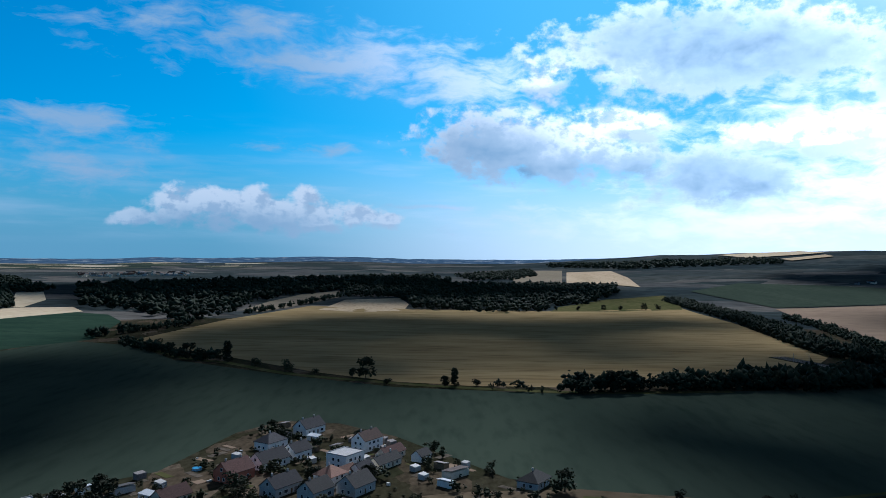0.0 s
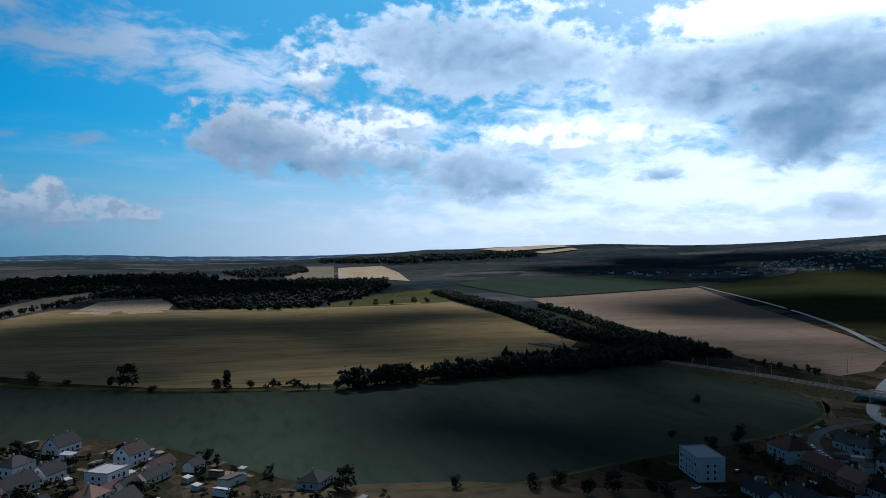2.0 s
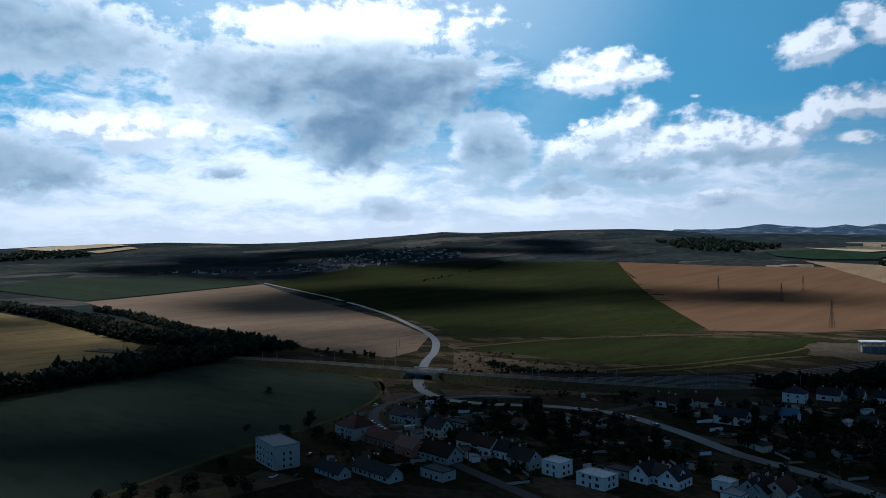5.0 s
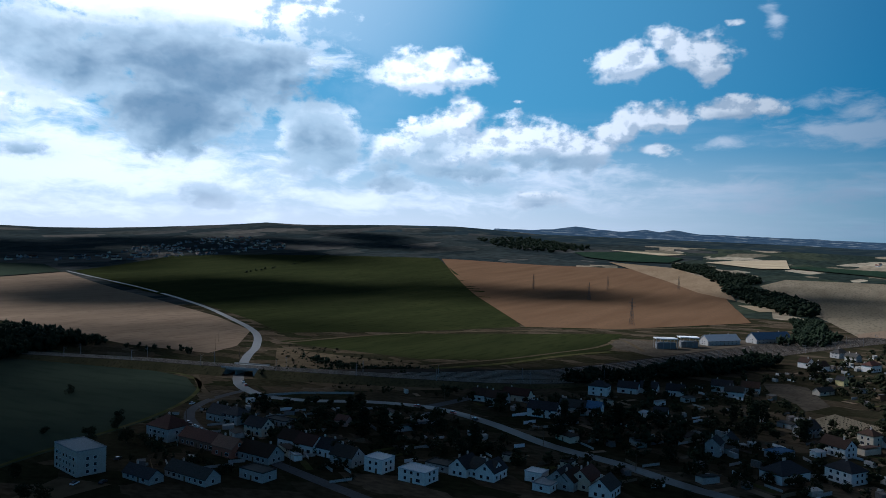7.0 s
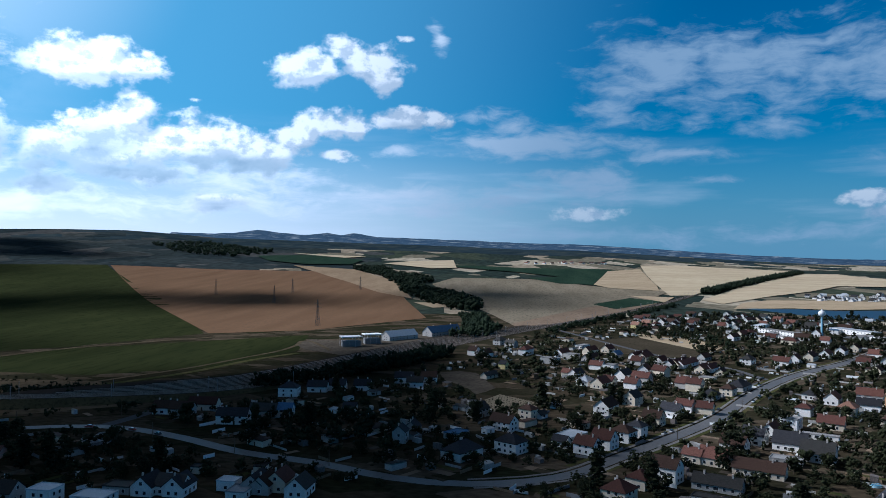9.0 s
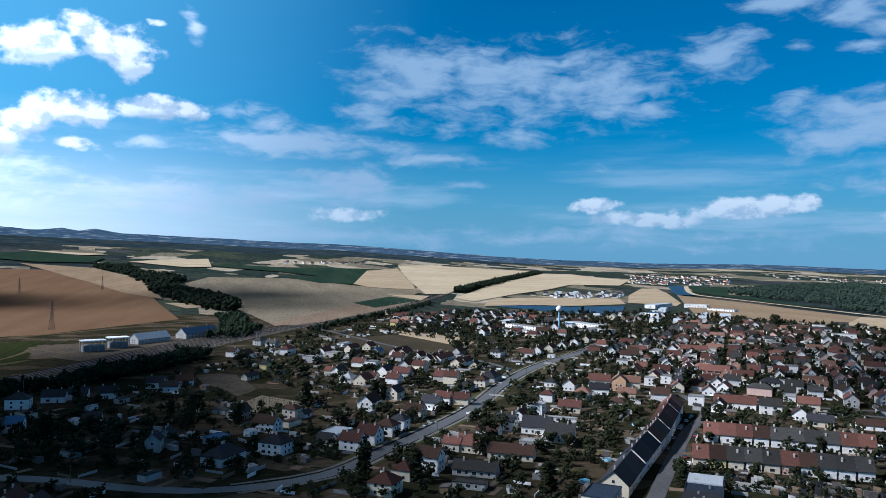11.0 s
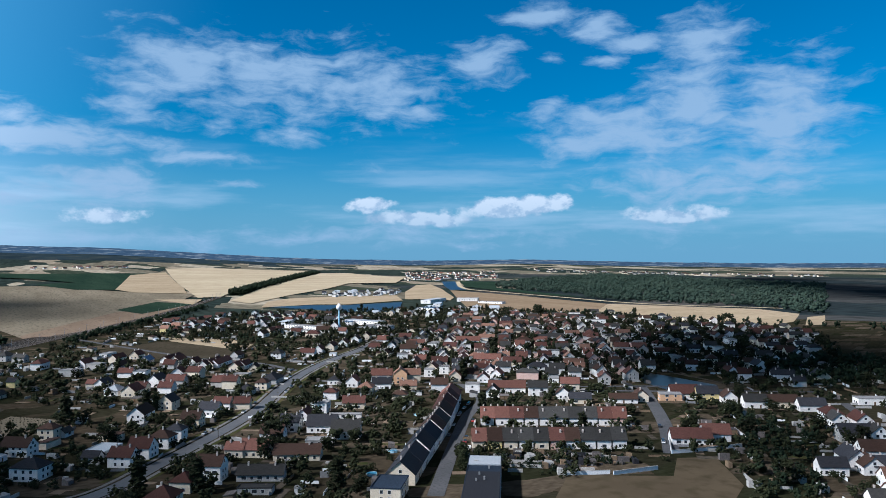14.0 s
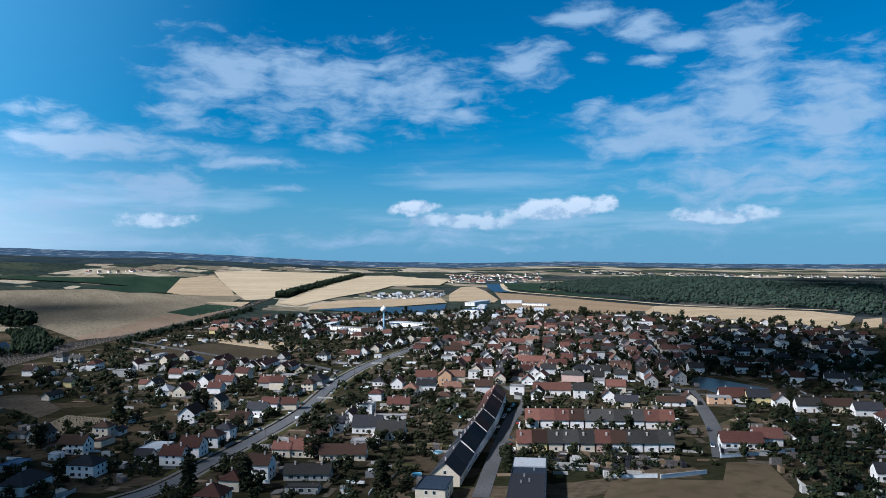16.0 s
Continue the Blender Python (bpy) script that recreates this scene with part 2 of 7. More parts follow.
    blue = mixc(1.0, air.outputs[0], (SKY_R, SKY_G, SKY_B, 1), "MULTIPLY")
    blue = mixc(m("MULTIPLY", near_sun, 0.50), blue, (0.30, 0.82, 1.15, 1))
    haze_f = ramp(el, 10.0, 0.0, 0.0, 0.9)
    haze = mixc(wide_sun, (0.17, 0.36, 0.51, 1), (1.28, 1.32, 1.42, 1))
    c = mixc(haze_f, blue, haze)
    c = mixc(m("MULTIPLY", low, 0.5), c, mixc(wide_sun, (0.42, 0.56, 0.70, 1), (1.15, 1.24, 1.42, 1)))
    c = mixc(veil, c, mixc(ramp(toward, 0.58, 1.0), (0.33, 0.47, 0.62, 1), (1.60, 1.68, 1.80, 1)))
    white = mixc(cloud_sun, (0.68, 0.75, 0.82, 1), (1.75, 1.82, 1.9, 1))
    white = mixc(ramp(relief, 0.06, -0.16, 0.0, 0.85), white, mixc(cloud_sun, (0.36, 0.48, 0.62, 1), (0.80, 0.98, 1.15, 1)))
    white = mixc(ramp(m("MULTIPLY_ADD", n0, 1.1, thicker), -0.06, 0.26, 0.0, 0.7), white, mixc(cloud_sun, (0.30, 0.42, 0.56, 1), (0.60, 0.80, 1.0, 1)))
    deep = ramp(m("SUBTRACT", m("MULTIPLY_ADD", n0, 0.5, cores), m("MULTIPLY", swell, 1.3)), 0.35, 2.0)
    grey = mixc(deep, mixc(cloud_sun, (0.34, 0.46, 0.60, 1), (0.72, 0.95, 1.12, 1)), (0.13, 0.32, 0.52, 1))
    cloud = mixc(m("MULTIPLY", core, 0.94), white, grey)
    cloud = mixc(ramp(el, 6.0, 0.5, 0.0, 0.6), cloud, haze)
    c = mixc(heap, c, cloud)
    glow = m("MULTIPLY", ramp(toward, 0.90, 1.0), m("SUBTRACT", 1.0, m("MULTIPLY", core, 0.9)))
    glow = m("MULTIPLY", glow, m("MAXIMUM", m("MAXIMUM", heap, veil), 0.35))
    c = mixc(m("MULTIPLY", glow, 0.85), c, (1.9, 1.95, 2.0, 1))
    c = mixc(over, c, (0.115, 0.135, 0.168, 1))
    bg = node("ShaderNodeBackground")
    plug(bg, 0, c)
    bg.inputs[1].default_value = SKY_LEVEL
    out = node("ShaderNodeOutputWorld")
    link(bg.outputs[0], out.inputs[0])


SKY_R, SKY_G, SKY_B, SKY_LEVEL = 0.006, 0.057, 0.083, 1.0
build_sky()
lamp = bpy.data.lights.new("sun", "SUN")
lamp.energy, lamp.angle, lamp.color = 7.1, radians(3.0), (1.0, 0.93, 0.86)
sun = new("sun", lamp)
sun.matrix_world = look((0, 0, 0), (-math.sin(radians(SUN_AZ)) * math.cos(radians(SUN_EL)), -math.cos(radians(SUN_AZ)) * math.cos(radians(SUN_EL)), -math.sin(radians(SUN_EL))))

# ---------------------------------------------------------------- land
RIM = ((-180, -0.7), (-60, -0.7), (-30, -0.75), (-24, -0.73), (-21, -0.58), (-17, -0.6), (-13, -0.5), (-9.5, -0.4), (-6, -0.4), (-2.5, -0.5), (5.5, -0.42), (9, -0.2), (12.5, 0.09), (14, 0.2), (16, 0.38), (18.5, 0.4), (21, 0.55), (24, 0.65), (29, 0.8), (31.5, 0.75), (34.5, 0.67), (38, 0.74), (41, 0.88), (45, 1.13), (47, 1.27),
       (49, 1.45), (51.5, 1.35), (53, 1.38), (58.7, 1.5), (63, 1.5), (65.5, 1.35), (69, 1.06), (80.8, 0.75), (83.6, 0.68), (87.5, 0.56), (91.5, 0.39), (95.7, 0.33), (99.8, 0.11), (104, -0.12), (108, -0.36), (112, -0.52), (116.4, -0.58), (118, -0.62), (122, -0.6), (126, -0.53), (128.7, -0.58), (131.5, -0.68), (136, -0.77), (140, -0.82), (143, -0.87), (150, -0.87), (180, -0.65))
HILLS = ((-180, -0.3), (-60, -0.3), (-30, -0.35), (-24, -0.33), (-21, -0.18), (-17, -0.2), (-13, -0.1), (-9.5, 0), (-6, 0), (-2.5, -0.1), (5.5, -0.08), (9, 0), (12.5, 0.15), (14, 0.2), (16, 0.38), (18.5, 0.4), (21, 0.55), (24, 0.65), (29, 0.8), (31.5, 0.75), (34.5, 0.67), (38, 0.74), (41, 0.88), (45, 1.13), (47, 1.27), (49, 1.45), (51.5, 1.35), (53, 1.38), (58.7, 1.5), (63, 1.5), (65.5, 1.45), (69, 1.4), (70.4, 1.5), (72, 1.72), (73.7, 1.5), (75.7, 1.38), (77, 1.56), (77.6, 1.45), (78.1, 1.38), (78.9, 1.57), (80.8, 1.28), (83.6, 1.2), (87.5, 1.08), (91.5, 0.9), (95.7, 0.83), (99.8, 0.6), (104, 0.35), (108, 0.1), (112, -0.07), (116.4, -0.15), (118, -0.2), (122, -0.2), (126, -0.15), (128.7, -0.2), (131.5, -0.3), (136, -0.4), (140, -0.45), (143, -0.5), (150, -0.5), (180, -0.3))     # skyline of the farthest hills
RIM_A, RIM_E = np.array([p[0] for p in RIM]), np.array([p[1] for p in RIM])
FLAT, FAR = 1500.0, 4600.0


def land(x, y):
    """Height of the ground: a plain, with hills all round in the distance."""
    r = np.hypot(x, y)
    top = 100.0 + FAR * np.tan(np.radians(np.interp(np.degrees(np.arctan2(x, y)), RIM_A, RIM_E)))
    return top * np.clip((r - FLAT) / (FAR - FLAT), 0, 1.0) ** 1.5


def lift(x, y):
    r = np.hypot(x, y)
    return 0.06 + np.clip((r - 1000) / 3000, 0, 1) * 5.0


def mesh_of(name, verts, faces, material=None, smooth=False):
    me = bpy.data.meshes.new(name)
    me.from_pydata([tuple(p) for p in verts], [], [tuple(f) for f in faces])
    if material:
        me.materials.append(material)
    if smooth:
        me.polygons.foreach_set("use_smooth", [True] * len(me.polygons))
    me.update()
    return me


def part(name, me, parent, label="", m=None):
    ob = new(name, me)
    ob.parent = parent
    if m is not None:
        ob.matrix_basis = m
    if label:
        ob["label"] = label
    return ob


# ---- materials
def material(name, a, b, scale, rough=0.9, c=None, fine=None, bump=0.0, spread=0.0, stretch=(1, 1, 1), spec=0.0, turn=0.0):
    """Two tones mixed by broad noise, a third by fine noise, optional relief and a shift of tone from piece to piece."""
    mt = bpy.data.materials.new(name)
    mt.use_nodes = True
    nt = mt.node_tree
    bsdf = nt.nodes["Principled BSDF"]
    bsdf.inputs["Roughness"].default_value = rough
    bsdf.inputs["Specular IOR Level"].default_value = spec
    geo = nt.nodes.new("ShaderNodeTexCoord")
    mp = nt.nodes.new("ShaderNodeMapping")
    mp.inputs["Scale"].default_value, mp.inputs["Rotation"].default_value = stretch, (0, 0, radians(turn))
    nt.links.new(geo.outputs["Object"], mp.inputs[0])
    n1 = nt.nodes.new("ShaderNodeTexNoise")
    n1.inputs["Scale"].default_value, n1.inputs["Detail"].default_value = scale, 5
    nt.links.new(mp.outputs[0], n1.inputs[0])
    r1 = nt.nodes.new("ShaderNodeMapRange")
    r1.inputs[1].default_value, r1.inputs[2].default_value = 0.34, 0.66
    nt.links.new(n1.outputs[0], r1.inputs[0])
    mix = nt.nodes.new("ShaderNodeMix")
    mix.data_type = "RGBA"
    mix.inputs[6].default_value, mix.inputs[7].default_value = (*a, 1), (*b, 1)
    nt.links.new(r1.outputs[0], mix.inputs[0])
    col = mix.outputs[2]
    n2 = nt.nodes.new("ShaderNodeTexNoise")
    n2.inputs["Scale"].default_value, n2.inputs["Detail"].default_value = fine or scale * 9, 4
    nt.links.new(mp.outputs[0], n2.inputs[0])
    if c:
        r2 = nt.nodes.new("ShaderNodeMapRange")
        r2.inputs[1].default_value, r2.inputs[2].default_value = 0.48, 0.72
        nt.links.new(n2.outputs[0], r2.inputs[0])
        mix2 = nt.nodes.new("ShaderNodeMix")
        mix2.data_type = "RGBA"
        mix2.inputs[7].default_value = (*c, 1)
        nt.links.new(r2.outputs[0], mix2.inputs[0])
        nt.links.new(col, mix2.inputs[6])
        col = mix2.outputs[2]
    if spread:
        info = nt.nodes.new("ShaderNodeObjectInfo")
        r3 = nt.nodes.new("ShaderNodeMapRange")
        r3.inputs[3].default_value, r3.inputs[4].default_value = 1 - spread, 1 + spread
        nt.links.new(info.outputs["Random"], r3.inputs[0])
        hsv = nt.nodes.new("ShaderNodeHueSaturation")
        nt.links.new(r3.outputs[0], hsv.inputs["Value"])
        nt.links.new(col, hsv.inputs["Color"])
        col = hsv.outputs[0]
    nt.links.new(col, bsdf.inputs["Base Color"])
    if bump:
        bp = nt.nodes.new("ShaderNodeBump")
        bp.inputs["Strength"].default_value, bp.inputs["Distance"].default_value = 0.6, bump
        nt.links.new(n2.outputs[0], bp.inputs["Height"])
        nt.links.new(bp.outputs[0], bsdf.inputs["Normal"])
    return mt


def patchwork(name, size, palette, turn=0.0, stretch=(1, 1, 1), rough=0.95):
    """Plots of land with straight edges, each in one of the colours, broken up by noise."""
    mt = bpy.data.materials.new(name)
    mt.use_nodes = True
    nt = mt.node_tree
    bsdf = nt.nodes["Principled BSDF"]
    bsdf.inputs["Roughness"].default_value, bsdf.inputs["Specular IOR Level"].default_value = rough, 0.0
    geo, mp, vo, sep, cr = [nt.nodes.new(k) for k in ("ShaderNodeTexCoord", "ShaderNodeMapping", "ShaderNodeTexVoronoi", "ShaderNodeSeparateColor", "ShaderNodeValToRGB")]
    mp.inputs["Scale"].default_value, mp.inputs["Rotation"].default_value = [q / size for q in stretch], (0, 0, radians(turn))
    vo.distance, vo.inputs["Scale"].default_value = "CHEBYCHEV", 1.0
    nt.links.new(geo.outputs["Object"], mp.inputs[0])
    nt.links.new(mp.outputs[0], vo.inputs["Vector"])
    nt.links.new(vo.outputs["Color"], sep.inputs[0])
    cr.color_ramp.interpolation = "CONSTANT"
    while len(cr.color_ramp.elements) < len(palette):
        cr.color_ramp.elements.new(0.5)
    for k, c in enumerate(palette):
        cr.color_ramp.elements[k].position, cr.color_ramp.elements[k].color = k / len(palette), (*c, 1)
    nt.links.new(sep.outputs[0], cr.inputs[0])
    no, rg, hs = [nt.nodes.new(k) for k in ("ShaderNodeTexNoise", "ShaderNodeMapRange", "ShaderNodeHueSaturation")]
    no.inputs["Scale"].default_value, no.inputs["Detail"].default_value = 6.0, 6
    nt.links.new(mp.outputs[0], no.inputs[0])
    rg.inputs[1].default_value, rg.inputs[2].default_value, rg.inputs[3].default_value, rg.inputs[4].default_value = 0.3, 0.7, 0.62, 1.3
    nt.links.new(no.outputs[0], rg.inputs[0])
    nt.links.new(rg.outputs[0], hs.inputs["Value"])
    nt.links.new(cr.outputs[0], hs.inputs["Color"])
    nt.links.new(hs.outputs[0], bsdf.inputs["Base Color"])
    return mt


M_WHEAT = material("ripe_wheat", (0.19, 0.138, 0.066), (0.255, 0.19, 0.095), 0.004, c=(0.12, 0.086, 0.04), fine=0.018, bump=0.3, stretch=(1, 7, 1), turn=4)
M_STUBBLE = material("stubble", (0.30, 0.235, 0.15), (0.38, 0.30, 0.20), 0.004, c=(0.24, 0.18, 0.115), fine=0.04, bump=0.2, stretch=(5, 1, 1), turn=30)
M_BROWN = material("brown_stubble", (0.16, 0.118, 0.083), (0.20, 0.15, 0.107), 0.005, c=(0.13, 0.094, 0.067), fine=0.04, bump=0.2, stretch=(1, 5, 1), turn=20)
M_ORANGE = material("orange_stubble", (0.20, 0.145, 0.092), (0.25, 0.185, 0.12), 0.004, c=(0.165, 0.118, 0.074), fine=0.04, bump=0.1, stretch=(1, 6, 1), turn=60)
M_RUST = material("rust_stubble", (0.118, 0.070, 0.040), (0.155, 0.094, 0.055), 0.003, c=(0.115, 0.073, 0.047), fine=0.05, bump=0.1, stretch=(1, 9, 1), turn=60)
M_PALE = material("pale_straw", (0.37, 0.30, 0.20), (0.46, 0.38, 0.26), 0.003, c=(0.31, 0.25, 0.16), fine=0.03, bump=0.2, stretch=(4, 1, 1), turn=-30)
M_GREYFIELD = material("mown_field", (0.15, 0.127, 0.090), (0.195, 0.166, 0.12), 0.004, c=(0.115, 0.097, 0.068), fine=0.04, bump=0.2, stretch=(1, 6, 1), turn=70)
M_CROP = material("dark_crop", (0.02706, 0.03772, 0.02788), (0.03526, 0.04674, 0.03362), 0.003, c=(0.02378, 0.0328, 0.0246), fine=0.03, bump=0.12, stretch=(4, 1, 1), turn=75)
M_GREEN = material("green_crop", (0.0205, 0.02542, 0.01066), (0.02952, 0.03444, 0.01394), 0.004, c=(0.01558, 0.0205, 0.00902), fine=0.03, bump=0.25, stretch=(1, 5, 1), turn=35)
M_TEAL = material("dark_green_crop", (0.016, 0.032, 0.022), (0.026, 0.046, 0.03), 0.004, c=(0.012, 0.024, 0.017), fine=0.05, bump=0.4, stretch=(1, 5, 1), turn=35)
M_MEADOW = material("meadow", (0.0375, 0.045, 0.0165), (0.06375, 0.06375, 0.0255), 0.01, c=(0.09, 0.075, 0.0375), fine=0.08, bump=0.3)
M_GARDEN = patchwork("garden_plots", 17, ((0.02604, 0.02418, 0.01426), (0.04092, 0.03348, 0.0217), (0.02046, 0.0217, 0.01178), (0.05456, 0.04278, 0.02852), (0.02976, 0.02728, 0.01674), (0.02294, 0.02232, 0.01302), (0.0744, 0.0589, 0.04092)), -36, (1, 0.55, 1))
M_SOIL = material("dark_soil", (0.04125, 0.0345, 0.024), (0.06, 0.0495, 0.0345), 0.03, c=(0.03, 0.027, 0.0165), fine=0.3, bump=0.1)
M_DRY = material("dry_grass", (0.068, 0.0528, 0.0344), (0.096, 0.0744, 0.048), 0.02, c=(0.048, 0.04, 0.024), fine=0.12, bump=0.2)
M_ASPHALT = material("asphalt", (0.075, 0.078, 0.082), (0.10, 0.10, 0.104), 0.05, rough=0.75, c=(0.062, 0.062, 0.066), fine=0.8)
M_ROAD = material("worn_pale_asphalt", (0.085, 0.086, 0.088), (0.115, 0.114, 0.114), 0.05, rough=0.6, c=(0.07, 0.07, 0.072), fine=0.6, spec=0.3)
M_BALLAST = material("track_ballast", (0.03, 0.026, 0.022), (0.045, 0.038, 0.032), 0.05, c=(0.02, 0.018, 0.016), fine=1.2, bump=0.1)
M_TRACKBED = material("brown_ballast", (0.06, 0.05, 0.042), (0.085, 0.07, 0.058), 0.03, c=(0.04, 0.034, 0.028), fine=1.0, bump=0.1)
M_WATER = material("still_water", (0.010, 0.024, 0.045), (0.016, 0.034, 0.06), 0.01, rough=0.35, spec=0.1)
M_POND = material("dark_pond_water", (0.012, 0.020, 0.022), (0.018, 0.028, 0.032), 0.02, rough=0.3, spec=0.06)
# far dark fields and wooded hills: distance haze painted in as a blue tint
M_FARDARK = patchwork("haze_blue_dark_fields", 300, ((0.022, 0.030, 0.032), (0.030, 0.038, 0.038), (0.052, 0.054, 0.052), (0.020, 0.028, 0.030), (0.034, 0.041, 0.041), (0.078, 0.075, 0.068), (0.026, 0.034, 0.034), (0.042, 0.047, 0.044)), 20, (1, 1.8, 1))
M_FARWOOD = material("haze_blue_wooded_hills", (0.014, 0.024, 0.031), (0.024, 0.038, 0.046), 0.004, c=(0.045, 0.055, 0.05), fine=0.012)
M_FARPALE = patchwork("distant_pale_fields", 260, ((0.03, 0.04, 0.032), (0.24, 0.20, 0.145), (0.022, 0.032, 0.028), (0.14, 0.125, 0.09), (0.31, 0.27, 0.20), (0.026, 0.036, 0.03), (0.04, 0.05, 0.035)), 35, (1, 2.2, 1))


def ground_sheet():
    radii = np.concatenate([[0, 60, 120], np.linspace(200, 1500, 27), np.geomspace(1560, 4780, 60)])
    az = np.radians(np.arange(0, 360, 1.0))
    verts = [(0, 0, 0)]
    for r in radii[1:]:
        x, y = r * np.sin(az), r * np.cos(az)
        verts += list(zip(x, y, land(x, y)))
    n, faces = len(az), []
    for j in range(n):
        faces.append((0, 1 + (j + 1) % n, 1 + j))
    for i in range(len(radii) - 2):
        a, b = 1 + i * n, 1 + (i + 1) * n
        for j in range(n):
            k = (j + 1) % n
            faces.append((a + j, a + k, b + k, b + j))
    me = mesh_of("ground", verts, faces, M_GARDEN, True)
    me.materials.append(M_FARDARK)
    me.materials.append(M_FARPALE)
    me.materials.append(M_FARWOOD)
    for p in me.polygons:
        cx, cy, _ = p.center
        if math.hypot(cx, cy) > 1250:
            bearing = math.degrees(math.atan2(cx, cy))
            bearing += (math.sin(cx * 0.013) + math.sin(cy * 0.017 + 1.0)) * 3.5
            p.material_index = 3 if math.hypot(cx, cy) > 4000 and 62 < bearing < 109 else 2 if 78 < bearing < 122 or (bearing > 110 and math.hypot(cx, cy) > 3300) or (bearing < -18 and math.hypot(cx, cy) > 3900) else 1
    return tagged(new("ground", me), "wide rural plain rising to low hills", "ground", kind="structure")


def sheet(name, pts, mat, label, z=0.0, category="field", finest=80.0):
    """A field or yard laid on the land, with an outline given in metres."""
    bm = bmesh.new()
    bm.faces.new([bm.verts.new((x, y, 0)) for x, y in pts])
    bmesh.ops.triangulate(bm, faces=bm.faces[:])
    for _ in range(7):
        long = [e for e in bm.edges if e.calc_length() > finest]
        if not long or max(math.hypot(*q.co.xy) for q in bm.verts) < FLAT:
            break
        bmesh.ops.subdivide_edges(bm, edges=long, cuts=1)
        bmesh.ops.triangulate(bm, faces=bm.faces[:])
    bmesh.ops.recalc_face_normals(bm, faces=bm.faces[:])
    for q in bm.verts:
        q.co.z = land(q.co.x, q.co.y) + lift(q.co.x, q.co.y) + z
    if sum(f.normal.z for f in bm.faces) < 0:
        bmesh.ops.reverse_faces(bm, faces=bm.faces[:])
    me = bpy.data.meshes.new(name)
    bm.to_mesh(me)
    me.materials.append(mat)
    return tagged(new(name, me), label, category, kind="structure")


def smooth_line(pts, step=12.0):
    """Points along a soft curve through the corners."""
    out, n = [], len(pts)
    for i in range(n - 1):
        p0, p1, p2, p3 = [Vector((*pts[min(max(k, 0), n - 1)][:2], 0)) for k in (i - 1, i, i + 1, i + 2)]
        k = max(2, int((p2 - p1).length / step))
        for j in range(k):
            t = j / k
            out.append(0.5 * ((2 * p1) + (p2 - p0) * t + (2 * p0 - 5 * p1 + 4 * p2 - p3) * t * t + (3 * p1 - p0 - 3 * p2 + p3) * t ** 3))
    out.append(Vector((*pts[-1][:2], 0)))
    return out


def ribbon(name, pts, width, mat, label, z=0.04, category="road", offset=0.0, kind="structure", parent=None, thick=0.0):
    line = smooth_line(pts)
    verts, faces = [], []
    for i, p in enumerate(line):
        d = (line[min(i + 1, len(line) - 1)] - line[max(i - 1, 0)]).normalized()
        side = Vector((d.y, -d.x, 0))
        for s in (offset - width / 2, offset + width / 2):
            q = p + side * s
            h = float(land(q.x, q.y) + lift(q.x, q.y)) + z
            verts.append((q.x, q.y, h))
            if thick:
                verts.append((q.x, q.y, h - thick))
    n = 4 if thick else 2
    for i in range(len(line) - 1):
        a, b = i * n, (i + 1) * n
        if thick:
            faces += [(a, b, b + 2, a + 2), (a + 1, a, a + 2, a + 3)[::-1] if False else (a, a + 1, b + 1, b), (a + 2, b + 2, b + 3, a + 3)]
        else:
            faces.append((a, a + 1, b + 1, b))
    me = mesh_of(name, verts, faces, mat)
    if parent:
        return part(name, me, parent)
    return tagged(new(name, me), label, category, kind=kind)


